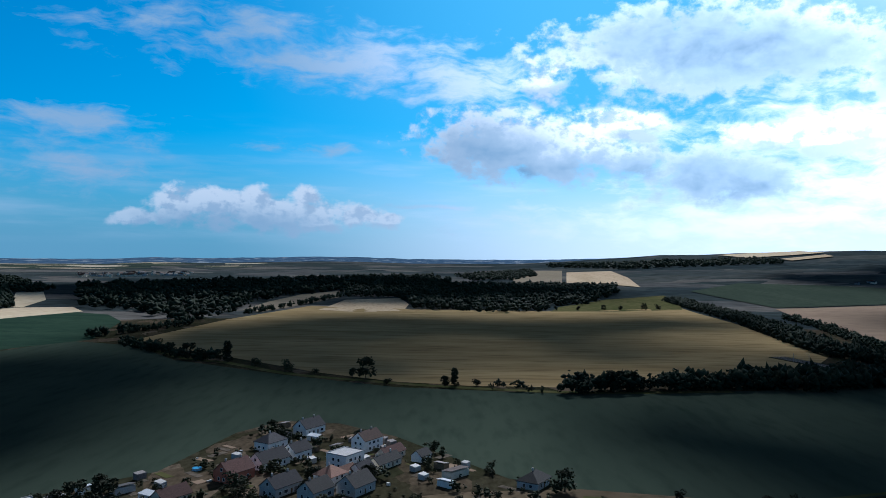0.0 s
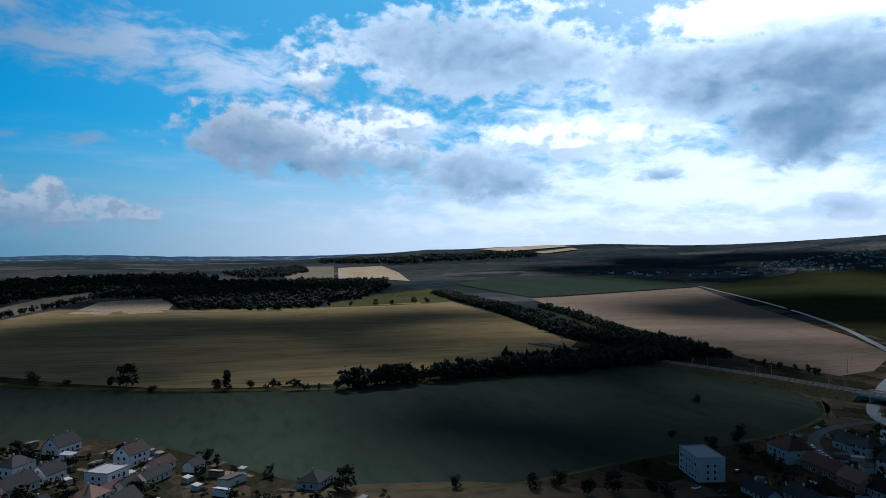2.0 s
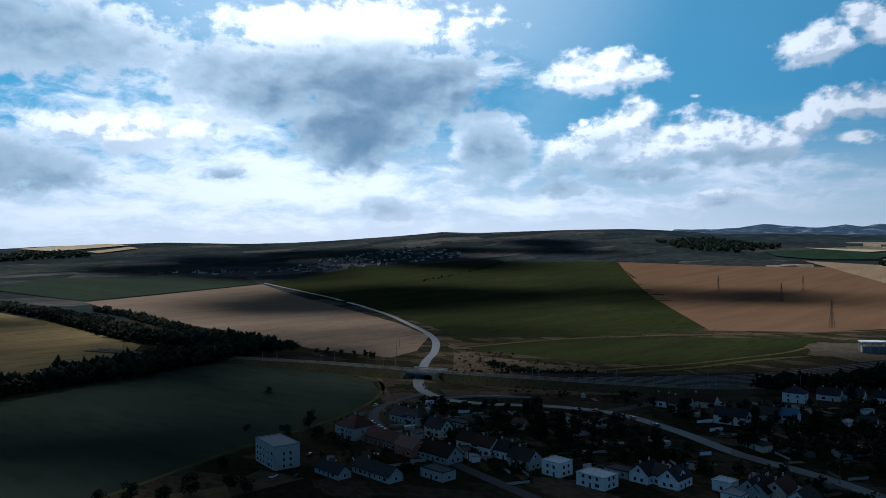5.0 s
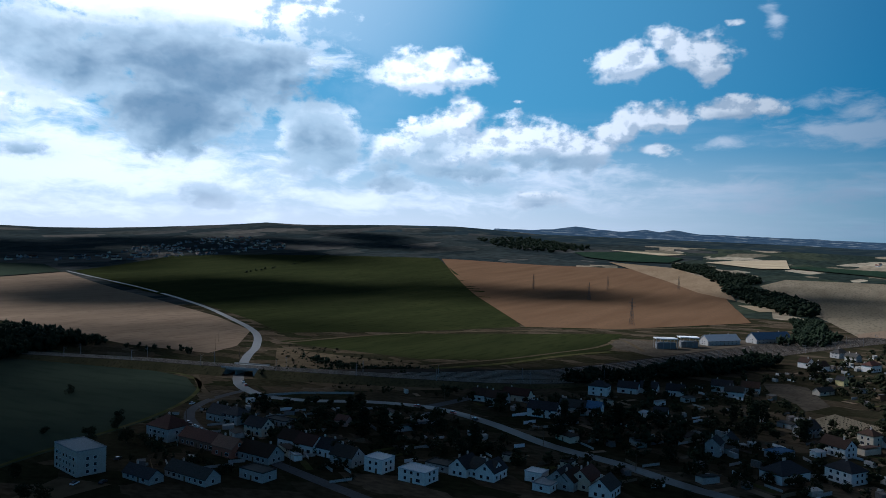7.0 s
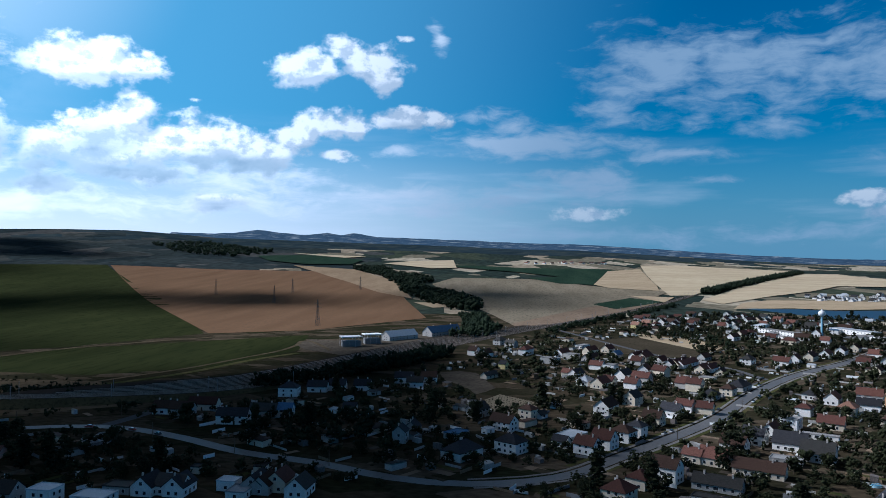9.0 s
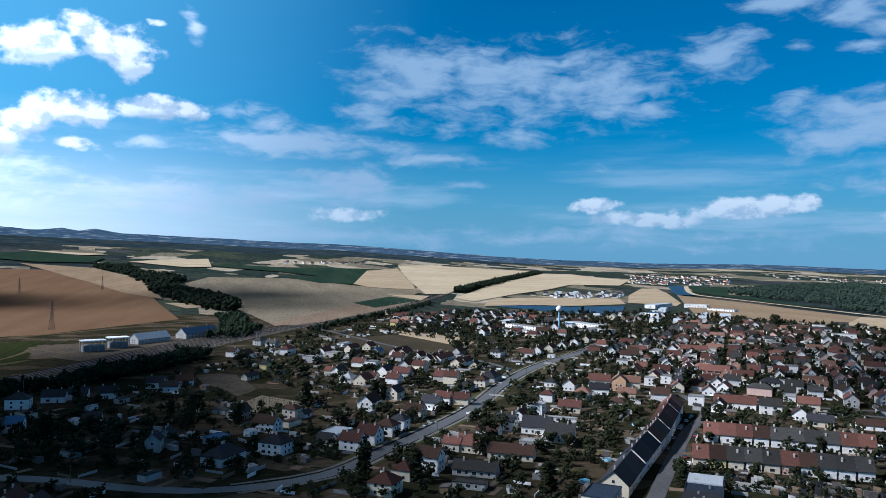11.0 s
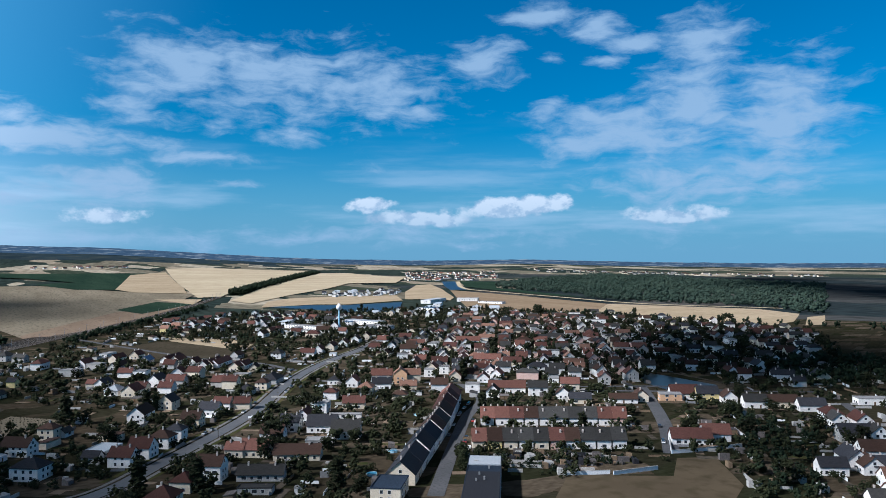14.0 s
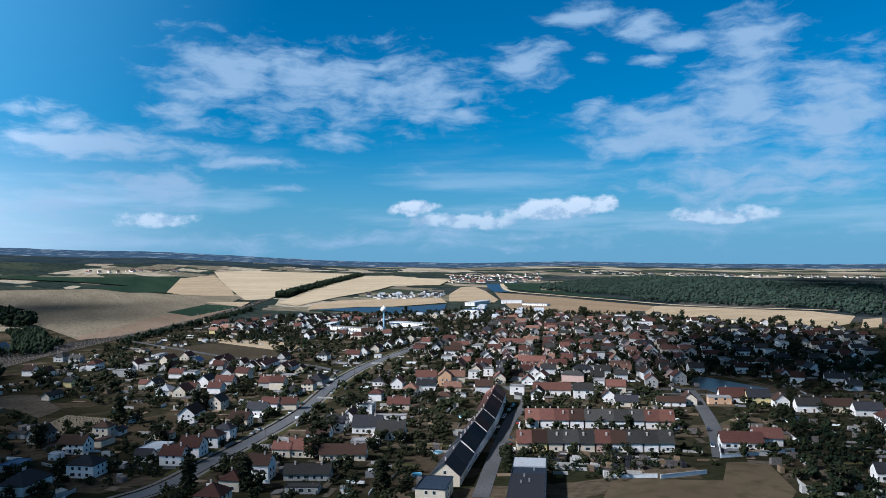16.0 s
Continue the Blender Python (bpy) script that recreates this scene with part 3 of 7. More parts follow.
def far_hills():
    """The farthest hills: a backdrop ring that stands behind all the land, its pale blue haze painted as emission."""
    mt = bpy.data.materials.new("haze_painted_hills")
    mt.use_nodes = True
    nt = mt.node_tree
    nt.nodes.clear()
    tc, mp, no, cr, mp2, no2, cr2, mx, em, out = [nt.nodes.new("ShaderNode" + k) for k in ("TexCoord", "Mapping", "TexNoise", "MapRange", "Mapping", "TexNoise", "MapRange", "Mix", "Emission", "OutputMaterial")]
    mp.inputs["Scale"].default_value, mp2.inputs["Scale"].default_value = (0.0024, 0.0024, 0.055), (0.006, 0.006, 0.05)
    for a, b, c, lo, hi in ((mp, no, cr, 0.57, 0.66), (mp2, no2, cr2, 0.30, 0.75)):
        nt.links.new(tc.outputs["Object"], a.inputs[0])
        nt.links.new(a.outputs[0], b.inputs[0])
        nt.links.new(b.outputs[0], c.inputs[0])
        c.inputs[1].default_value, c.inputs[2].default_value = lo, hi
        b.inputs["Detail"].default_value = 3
    hazy_woods = nt.nodes.new("ShaderNodeMix")
    hazy_woods.data_type = mx.data_type = "RGBA"
    hazy_woods.inputs[6].default_value, hazy_woods.inputs[7].default_value = (0.040, 0.075, 0.125, 1), (0.075, 0.125, 0.19, 1)
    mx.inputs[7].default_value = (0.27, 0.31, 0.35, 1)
    nt.links.new(cr2.outputs[0], hazy_woods.inputs[0])
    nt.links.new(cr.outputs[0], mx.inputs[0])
    nt.links.new(hazy_woods.outputs[2], mx.inputs[6])
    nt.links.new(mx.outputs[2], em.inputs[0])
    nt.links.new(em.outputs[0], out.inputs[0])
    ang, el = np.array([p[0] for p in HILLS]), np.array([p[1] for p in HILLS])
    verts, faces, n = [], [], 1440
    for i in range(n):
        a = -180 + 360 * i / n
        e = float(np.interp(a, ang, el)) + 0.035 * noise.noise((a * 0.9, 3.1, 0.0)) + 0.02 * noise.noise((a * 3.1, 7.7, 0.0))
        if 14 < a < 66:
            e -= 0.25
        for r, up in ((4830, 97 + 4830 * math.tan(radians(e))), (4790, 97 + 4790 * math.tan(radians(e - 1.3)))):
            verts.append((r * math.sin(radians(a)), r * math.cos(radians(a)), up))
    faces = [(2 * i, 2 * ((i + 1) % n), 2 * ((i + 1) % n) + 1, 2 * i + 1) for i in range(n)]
    tagged(new("backdrop", mesh_of("backdrop", verts, faces, mt, True)), "far hills with pale fields, blue haze painted into their glow", "hills", kind="structure")


ground_sheet()
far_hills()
sheet("crop_field", [(-480, 639), (-459, 718), (-423, 866), (-333, 828), (-255, 722), (-134, 639), (-34, 584), (93, 564), (238, 586), (381, 619), (430, 634), (410, 509), (398, 431), (362, 381), (298, 348), (207, 331), (123, 308), (78, 320), (31, 346), (-25, 424), (-60, 455), (-96, 461), (-115, 428), (-130, 350), (-190, 290), (-300, 250), (-480, 260)], M_CROP, "dark green root crop field with faint rows", 0.02)
sheet("crop_field", [(-669, 981), (-684, 1317), (-543, 1238), (-471, 1117), (-406, 882), (-440, 809), (-481, 703)], M_TEAL, "dark green field beside the wood", 0.02)
sheet("wheat_field", [(-358, 883), (-332, 1180), (-261, 1516), (-55, 1454), (204, 1438), (489, 1555), (464, 1198), (403, 794), (328, 684), (180, 622), (93, 592), (21, 595), (-36, 610), (-104, 652), (-201, 739), (-282, 801)], M_WHEAT, "golden ripe wheat field with flattened streaks", 0.03)
sheet("wheat_strip", [(-676, 1075), (-785, 1249), (-776, 1359), (-680, 1400), (-612, 1295), (-646, 1192)], M_PALE, "pale stubble strip beside the wood", 0.03)
sheet("wheat_strip", [(-789, 1387), (-1017, 1813), (-972, 1852), (-824, 1581), (-760, 1379)], M_PALE, "pale stubble clearing between woods", 0.03)
sheet("stubble_field", [(-364, 1383), (-370, 1621), (-349, 1884), (-279, 2068), (-243, 1801), (-275, 1606), (-294, 1471), (-319, 1336)], M_GREYFIELD, "greyish mown field beside the wood", 0.03)
sheet("stubble_field", [(-230, 1406), (-218, 1708), (-99, 1795), (-70, 1594), (-72, 1403), (-154, 1362)], M_STUBBLE, "tan stubble field in front of dark wood", 0.03)
sheet("stubble_field", [(204, 1433), (240, 1562), (385, 1799), (561, 1930), (543, 1749), (478, 1514), (333, 1453)], M_MEADOW, "greenish mown meadow with single trees", 0.03)
sheet("stubble_field", [(327, 3528), (540, 3448), (403, 2568), (238, 2563)], M_GREYFIELD, "distant grey stubble field", 0.03)
sheet("stubble_field", [(534, 3283), (714, 3226), (670, 2742), (590, 2269), (520, 2429), (412, 2530)], M_STUBBLE, "distant tan stubble field", 0.03)
sheet("stubble_field", [(677, 1548), (1223, 1712), (934, 1098), (746, 740), (651, 597), (546, 520), (496, 507), (493, 610), (537, 817), (591, 1170)], M_BROWN, "brown stubble field beside the winding road", 0.03)
sheet("crop_field", [(678, 2088), (690, 1577), (1229, 1733), (1346, 1969), (1134, 2226), (924, 2374)], M_CROP, "dark crop field below the far village", 0.03)
sheet("crop_field", [(1263, 1731), (1843, 2012), (2220, 1642), (2386, 1285), (1466, 675), (893, 368), (757, 447), (655, 557), (742, 677), (888, 917)], M_GREEN, "green crop field striped by cloud shade", 0.03)
sheet("stubble_field", [(2371, 1264), (2552, 501), (1829, 253), (1155, 122), (948, 255), (895, 363)], M_RUST, "reddish brown stubble field with pylons", 0.05)
sheet("meadow", [(597, 514), (732, 448), (894, 239), (752, 214), (630, 249), (577, 338), (586, 446)], M_GREEN, "green mown strip beside the railway", 0.05)
sheet("stubble_field", [(1237, 22), (2110, 197), (2384, 152), (2398, -87), (2112, -259), (1956, -419), (1498, -247), (1014, -16)], M_GREYFIELD, "greyish mown field along the railway", 0.03)
sheet("crop_field", [(2945, 206), (3050, 124), (3000, -53), (2975, -229), (3010, -414), (2966, -543), (2663, -375), (2172, -265), (2204, -166), (2449, -77), (2522, -192), (2740, -67)], M_TEAL, "dark green crop field among stubble", 0.5)
sheet("stubble_field", [(2176, -258), (2882, -397), (3082, -554), (2207, -439), (1966, -398), (2052, -284)], M_STUBBLE, "striped tan stubble field", 0.9)
sheet("stubble_field", [(3335, -601), (3479, -791), (3343, -1150), (3238, -1248), (2674, -894), (2220, -616), (1829, -448), (1810, -389), (2616, -495)], M_PALE, "pale straw-coloured stubble field", 0.4)
sheet("stubble_field", [(1683, -430), (2264, -699), (3128, -1179), (3103, -1330), (2857, -1325), (2618, -1358), (2275, -1143), (2314, -987), (2035, -795), (1825, -619), (1573, -443)], M_PALE, "pale straw field beyond the tree strip", 0.05)
sheet("meadow", [(1446, -426), (1608, -491), (1698, -574), (1707, -693), (1674, -837), (1492, -760), (1435, -604), (1472, -545)], M_STUBBLE, "straw-yellow meadow by the pond", 0.05)
sheet("pond", [(1455, -442), (1455, -538), (1419, -597), (1441, -732), (1245, -624), (1204, -580), (1247, -512), (1330, -490)], M_WATER, "long blue fish pond behind the village", 0.05, "water")
sheet("meadow", [(1798, -927), (2112, -1133), (2117, -1187), (1867, -1081), (1519, -910), (1435, -848), (1497, -827), (1525, -783)], M_STUBBLE, "straw meadow by the canal", 0.05)
sheet("stubble_field", [(1802, -1070), (1487, -1070), (1209, -1051), (1148, -1047), (990, -869), (923, -731), (964, -686), (1054, -672), (1277, -786), (1535, -925)], M_ORANGE, "golden stubble field behind the village", 0.05)
sheet("stubble_field", [(1148, -1047), (1010, -1106), (885, -1160), (773, -1118), (688, -980), (664, -887), (728, -880), (779, -849), (896, -879), (990, -869)], M_STUBBLE, "pale green-gold stubble strip", 0.05)
sheet("stubble_field", [(726, -1068), (731, -1121), (633, -969), (642, -938)], M_STUBBLE, "small pale stubble field beyond the trees", 0.05)
sheet("crop_field", [(2261, -1382), (2139, -1453), (1821, -1238), (1571, -1202), (1347, -1164), (1443, -1136), (1727, -1169), (1933, -1203)], M_TEAL, "dark green meadow between canal and wood", 0.06)
sheet("crop_field", [(1524, -175), (1717, -282), (1613, -335), (1391, -200)], M_TEAL, "dark green wedge beside the railway", 0.5)
sheet("stubble_field", [(1792, -289), (1748, -385), (1596, -331)], M_STUBBLE, "pale triangle of stubble beside the railway", 0.6)
sheet("stubble_field", [(1081, -8), (1461, -167), (1569, -312), (1352, -213), (1080, -69), (1002, -12)], M_BROWN, "pale stubble band along the railway", 0.4)
sheet("stubble_field", [(2768, 775), (2649, 515), (2169, 302), (1620, 197), (1790, 298), (2100, 427), (2487, 619)], M_ORANGE, "paler orange stubble strip beside the grove", 0.6)
sheet("crop_field", [(3181, 1044), (3377, 863), (3181, 580), (2900, 581), (2846, 751), (2956, 922)], M_TEAL, "dark green crop strip below the hills", 0.8)
sheet("stubble_field", [(3442, 961), (3400, 607), (3279, 685), (3377, 863)], M_PALE, "long pale stubble strip below the hills", 0.6)
sheet("stubble_field", [(3019, 472), (3200, 383), (3357, 210), (2886, 170), (2819, 257), (2929, 372)], M_PALE, "yellow stubble field behind the grove", 0.6)
sheet("stubble_field", [(1515, 181), (1539, 113), (1422, 90), (1377, 131)], M_STUBBLE, "small tan stubble plot beside the grove", 0.09)
sheet("stubble_field", [(1501, 4165), (1953, 4150), (1980, 3939), (1522, 3808)], M_PALE, "sunlit pale stubble strip on the ridge", 0.09)
sheet("stubble_field", [(1613, 3640), (1917, 3813), (1888, 3668), (1605, 3498)], M_STUBBLE, "tan stubble strip on the ridge", 0.09)
ribbon("road", [(1248, 1738), (1066, 1261), (878, 917), (724, 689), (637, 578), (555, 504), (498, 464), (415, 397), (386, 362), (376, 332), (383, 302), (398, 275), (405, 248), (404, 220), (386, 180), (360, 138), (346, 99), (325, 59), (319, 24), (333, -15), (372, -49), (459, -116), (552, -170), (642, -233), (740, -322), (859, -415)], 8, M_ROAD, "pale grey asphalt country road", 0.08)
ribbon("road", [(386, 362), (352, 360), (318, 344), (296, 318), (279, 282), (265, 240), (252, 200), (235, 143)], 6, M_ASPHALT, "narrow grey village street", 0.07)
M_PAVING = material("pale_paving", (0.15, 0.145, 0.14), (0.20, 0.19, 0.18), 0.1, c=(0.11, 0.106, 0.10), fine=0.9)
for side in (-6.2, 6.2):
    ribbon("pavement", [(319, 24), (333, -15), (372, -49), (459, -116), (552, -170), (642, -233), (740, -322), (859, -415)], 2.0, M_PAVING, "pale paved footway beside the street", 0.2, "pavement", offset=side)
    ribbon("verge", [(345, -26), (372, -49), (459, -116), (552, -170), (642, -233), (740, -322)], 2.6, M_MEADOW, "grass verge beside the street", 0.12, "grass", offset=side * 1.38)

# more ground round the village
M_YARD = material("trampled_earth", (0.06375, 0.054, 0.042), (0.09375, 0.07875, 0.0615), 0.05, c=(0.0375, 0.03375, 0.027), fine=0.3, bump=0.1)
sheet("crop_field", [(861, -69), (918, -143), (859, -197), (754, -188), (739, -138), (808, -93)], M_SOIL, "dark ploughed plot edged by trees", 0.05)
sheet("meadow", [(969, -160), (901, -221), (831, -228), (785, -203), (918, -157)], M_STUBBLE, "narrow strip of yellow stubble", 0.08)
sheet("yard", [(256, -196), (231, -234), (251, -258), (243, -275), (206, -248), (192, -223), (191, -190), (225, -161)], M_DRY, "dry brown grass plot behind the terrace", 0.05, "ground")
sheet("yard", [(801, 231), (851, 226), (838, 197), (878, 141), (961, 83), (949, 60), (868, 67), (785, 116), (738, 143), (719, 164), (741, 188), (756, 208)], M_YARD, "trampled grey-brown yard round the depot", 0.07, "ground")
ribbon("dirt_track", [(536, 321), (578, 299), (627, 272), (703, 245), (744, 231), (792, 227), (828, 231), (829, 221), (795, 202), (751, 181)], 4.5, M_DRY, "pale dirt track curving to the depot", 0.13, "track")
ribbon("dry_verge", [(517, 316), (557, 289), (603, 263), (677, 237), (730, 208)], 7, M_MEADOW, "rough grass verge beside the rails", 0.10, "grass")
sheet("yard", [(559, 482), (548, 319), (531, 269), (467, 241), (423, 314), (437, 383)], M_DRY, "rough dry grass along the railway", 0.03, "ground")
sheet("yard", [(-10, 318), (9, 325), (61, 331), (107, 321), (150, 298), (175, 288), (200, 296), (205, 270), (140, 276), (60, 300)], M_DRY, "bare brown soil at the field edge", 0.04, "ground")
sheet("yard", [(624, 61), (633, 44), (624, 30), (555, 14), (539, 21), (528, 28), (550, 34), (570, 44), (590, 55)], M_YARD, "bare brown plot between gardens", 0.06, "ground")
sheet("allotment", [(491, 30), (530, 11), (502, -15), (464, -9), (470, 18)], M_GREYFIELD, "pale allotment bed with furrows", 0.07, "ground")
sheet("pond", [(461, -439), (450, -441), (435, -443), (408, -442), (379, -441), (363, -414), (373, -391), (395, -398), (415, -403)], M_POND, "dark village pond", 0.06, "water")
sheet("canal", [(2263, -1313), (2234, -1350), (1973, -1204), (1797, -1126), (1802, -1070), (1999, -1169)], M_WATER, "blue stretch of canal", 0.09, "water")
ribbon("dirt_track", [(2228, -1357), (1855, -1149), (1660, -1123), (1378, -1116), (1152, -1104), (1032, -1130), (944, -1177), (868, -1212)], 14, M_PALE, "pale dirt track along the wood", 0.12, "track")
ribbon("dirt_track", [(594, 500), (728, 451), (851, 347), (945, 255), (1110, 108)], 7, M_DRY, "pale field track between crops", 0.12, "track")
ribbon("field_margin", [(-300, 789), (-241, 727), (-201, 707), (-133, 647), (-62, 613), (10, 587), (109, 570), (222, 582)], 9, M_MEADOW, "rough grass margin between fields", 0.09, "grass")
ribbon("field_margin", [(430, 634), (410, 515), (402, 432), (362, 384), (298, 352), (207, 334), (123, 311), (60, 320)], 3, M_MEADOW, "dry grass margin round the crop", 0.09, "grass")
ribbon("road", [(261, -132), (323, -178), (384, -225), (424, -262), (482, -283)], 7, M_ASPHALT, "grey residential street with parked cars", 0.08)
ribbon("road", [(544, -239), (482, -283), (442, -327), (399, -400), (354, -434), (321, -479)], 5, M_ASPHALT, "narrow grey back street", 0.07)
ribbon("road", [(406, -390), (381, -371), (310, -312), (258, -262)], 8, M_ASPHALT, "grey access road beside the terrace", 0.07)
ribbon("road", [(611, -205), (602, -191), (532, -138), (506, -115)], 5, M_ASPHALT, "narrow side street", 0.06)
ribbon("road", [(611, -205), (627, -199), (680, -188), (761, -143), (1009, -63)], 6, M_ASPHALT, "grey side road to the station", 0.06)
ribbon("road", [(289, -453), (249, -412), (216, -373), (184, -336), (150, -293), (133, -268)], 6, M_ASPHALT, "grey lane at the village edge", 0.07)
ribbon("dirt_track", [(352, 360), (376, 394), (408, 432)], 4, M_DRY, "dirt lane climbing beside the railway bank", 0.09, "track")
ribbon("road", [(404, 236), (430, 228), (468, 222)], 8, M_ASPHALT, "short asphalt spur to the railway", 0.07)

ribbon("footpath", [(470, -456), (450, -460), (421, -457), (373, -451)], 3.5, M_YARD, "trodden earth path along the pond", 0.1, "path")
ribbon("road", [(429, -317), (407, -352), (385, -383), (356, -427)], 5, M_ASPHALT, "narrow grey street beside the pond", 0.09)

# ---------------------------------------------------------------- plants
M_LEAF = material("foliage", (0.01224, 0.01584, 0.0072), (0.02592, 0.02952, 0.01296), 0.25, c=(0.00648, 0.00864, 0.00432), fine=1.4, spread=0.35, spec=0.1)
M_LEAF_DARK = material("dark_foliage", (0.0112, 0.0192, 0.012), (0.0216, 0.032, 0.0176), 0.06, c=(0.0096, 0.016, 0.008), fine=0.5, spread=0.2, spec=0.05)
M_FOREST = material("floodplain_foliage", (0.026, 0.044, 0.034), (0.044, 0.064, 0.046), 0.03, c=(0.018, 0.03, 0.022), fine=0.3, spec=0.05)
M_BARK = material("bark", (0.07, 0.05, 0.035), (0.10, 0.075, 0.05), 2.0, bump=0.02, spec=0.1)


def clump_cloud(rng, centres, radii, count, size):
    """Verts and faces of many small irregular leaf clumps spread over lobes."""
    octa = np.array([(1, 0, 0), (-1, 0, 0), (0, 1, 0), (0, -1, 0), (0, 0, 1), (0, 0, -1)], float)
    tri = [(0, 2, 4), (2, 1, 4), (1, 3, 4), (3, 0, 4), (2, 0, 5), (1, 2, 5), (3, 1, 5), (0, 3, 5)]
    verts, faces = [], []
    for _ in range(count):
        k = rng.integers(len(centres))
        d = rng.normal(size=3)
        d /= np.linalg.norm(d)
        p = np.array(centres[k]) + d * np.array(radii[k]) * rng.uniform(0.55, 1.05)
        b = len(verts)
        s = size * rng.uniform(0.6, 1.5)
        verts += list(p + octa * s * rng.uniform(0.45, 1.3, (6, 1)) * np.array((1, 1, 0.7)) + rng.normal(0, s * 0.25, (6, 3)))
        faces += [(b + i, b + j, b + l) for i, j, l in tri]
    return verts, faces


def tube(verts, faces, a, b, ra, rb, n=6):
    a, b = Vector(a), Vector(b)
    u = (b - a).normalized()
    s = u.orthogonal().normalized()
    t = u.cross(s)
    k = len(verts)
    for p, r in ((a, ra), (b, rb)):
        for i in range(n):
            g = 2 * math.pi * i / n
            verts.append(tuple(p + (s * math.cos(g) + t * math.sin(g)) * r))
    for i in range(n):
        j = (i + 1) % n
        faces.append((k + i, k + j, k + n + j, k + n + i))


def tree_kind(seed, height, spread, tall=False, leaf=None):
    rng = np.random.default_rng(seed)
    ob = new("tree")
    tv, tf = [], []
    tube(tv, tf, (0, 0, -0.3), (0.1, 0, height * 0.45), height * 0.028, height * 0.014)
    centres, radii = [], []
    for i in range(7):
        g = i * 2.4 + rng.uniform(-0.4, 0.4)
        rr = spread * (0.45 if not tall else 0.25) * rng.uniform(0.5, 1.1)
        zz = height * (rng.uniform(0.24, 0.80) if not tall else 0.16 + 0.11 * i)
        c = (rr * math.cos(g), rr * math.sin(g), zz)
        tube(tv, tf, (0.1, 0, height * rng.uniform(0.22, 0.42)), c, height * 0.011, height * 0.004, 5)
        centres.append(c)
        q = spread * rng.uniform(0.40, 0.58) * (0.8 if tall else 1)
        radii.append((q, q, q * (1.3 if tall else 0.8)))
    cv, cf = clump_cloud(rng, centres, radii, 300, height * 0.052)
    part("trunk", mesh_of("trunk", tv, tf, M_BARK), ob)
    part("crown", mesh_of("crown", cv, cf, leaf or M_LEAF), ob)
    return ob


TREES = [tree_kind(11, 9, 4.5), tree_kind(12, 12, 5.5), tree_kind(13, 7, 3.8), tree_kind(14, 14, 5.0, True), tree_kind(15, 5, 3.2), tree_kind(16, 10, 6.0)]
TREE_WORDS = ["round-crowned green garden tree", "tall broad leafy green tree", "small bushy green fruit tree", "slender upright dark green tree", "low dense shrub-like green tree", "wide spreading dark green tree"]
for ob, words, spot in zip(TREES, TREE_WORDS, ((456, -63), (441, -151), (426, -34), (504, -63), (485, -151), (543, -102))):
    tagged(ob, words, "tree", "trees of the village")
    ob.location = (*spot, 0)
tree_rng = np.random.default_rng(5)


def tree(x, y, kind=None, size=None):
    k = int(tree_rng.integers(len(TREES))) if kind is None else kind
    s = float(tree_rng.uniform(0.75, 1.25)) if size is None else size
    return copy_thing(TREES[k], Matrix.Translation((x, y, float(land(x, y)))) @ pose(0, 0, 0, 0, 0, float(tree_rng.uniform(0, 360))) @ Matrix.Diagonal((s, s, s, 1)))


def inside(px, py, poly):
    hit = np.zeros(len(px), bool)
    n = len(poly)
    for i in range(n):
        (x1, y1), (x2, y2) = poly[i], poly[(i + 1) % n]
        cross = ((y1 > py) != (y2 > py)) & (px < (x2 - x1) * (py - y1) / ((y2 - y1) or 1e-9) + x1)
        hit ^= cross
    return hit


BLOB_RNG = np.random.default_rng(21)
BLOBS = []
for _ in range(6):
    cc = [(BLOB_RNG.uniform(-.35, .35), BLOB_RNG.uniform(-.35, .35), BLOB_RNG.uniform(.45, .8)) for _ in range(5)]
    bv, bf = clump_cloud(BLOB_RNG, cc, [(.32, .32, .26)] * 5, 28, 0.155)
    BLOBS.append((np.array(bv), np.array(bf)))
COARSE = []
for _ in range(6):
    cc = [(BLOB_RNG.uniform(-.35, .35), BLOB_RNG.uniform(-.35, .35), BLOB_RNG.uniform(.4, .8)) for _ in range(4)]
    bv, bf = clump_cloud(BLOB_RNG, cc, [(.30, .30, .26)] * 4, 12, 0.24)
    COARSE.append((np.array(bv), np.array(bf)))


FINE = []
for _ in range(6):
    cc = [(BLOB_RNG.uniform(-.35, .35), BLOB_RNG.uniform(-.35, .35), BLOB_RNG.uniform(.3, .8)) for _ in range(6)]
    bv, bf = clump_cloud(BLOB_RNG, cc, [(.30, .30, .25)] * 6, 54, 0.108)
    FINE.append((np.array(bv), np.array(bf)))


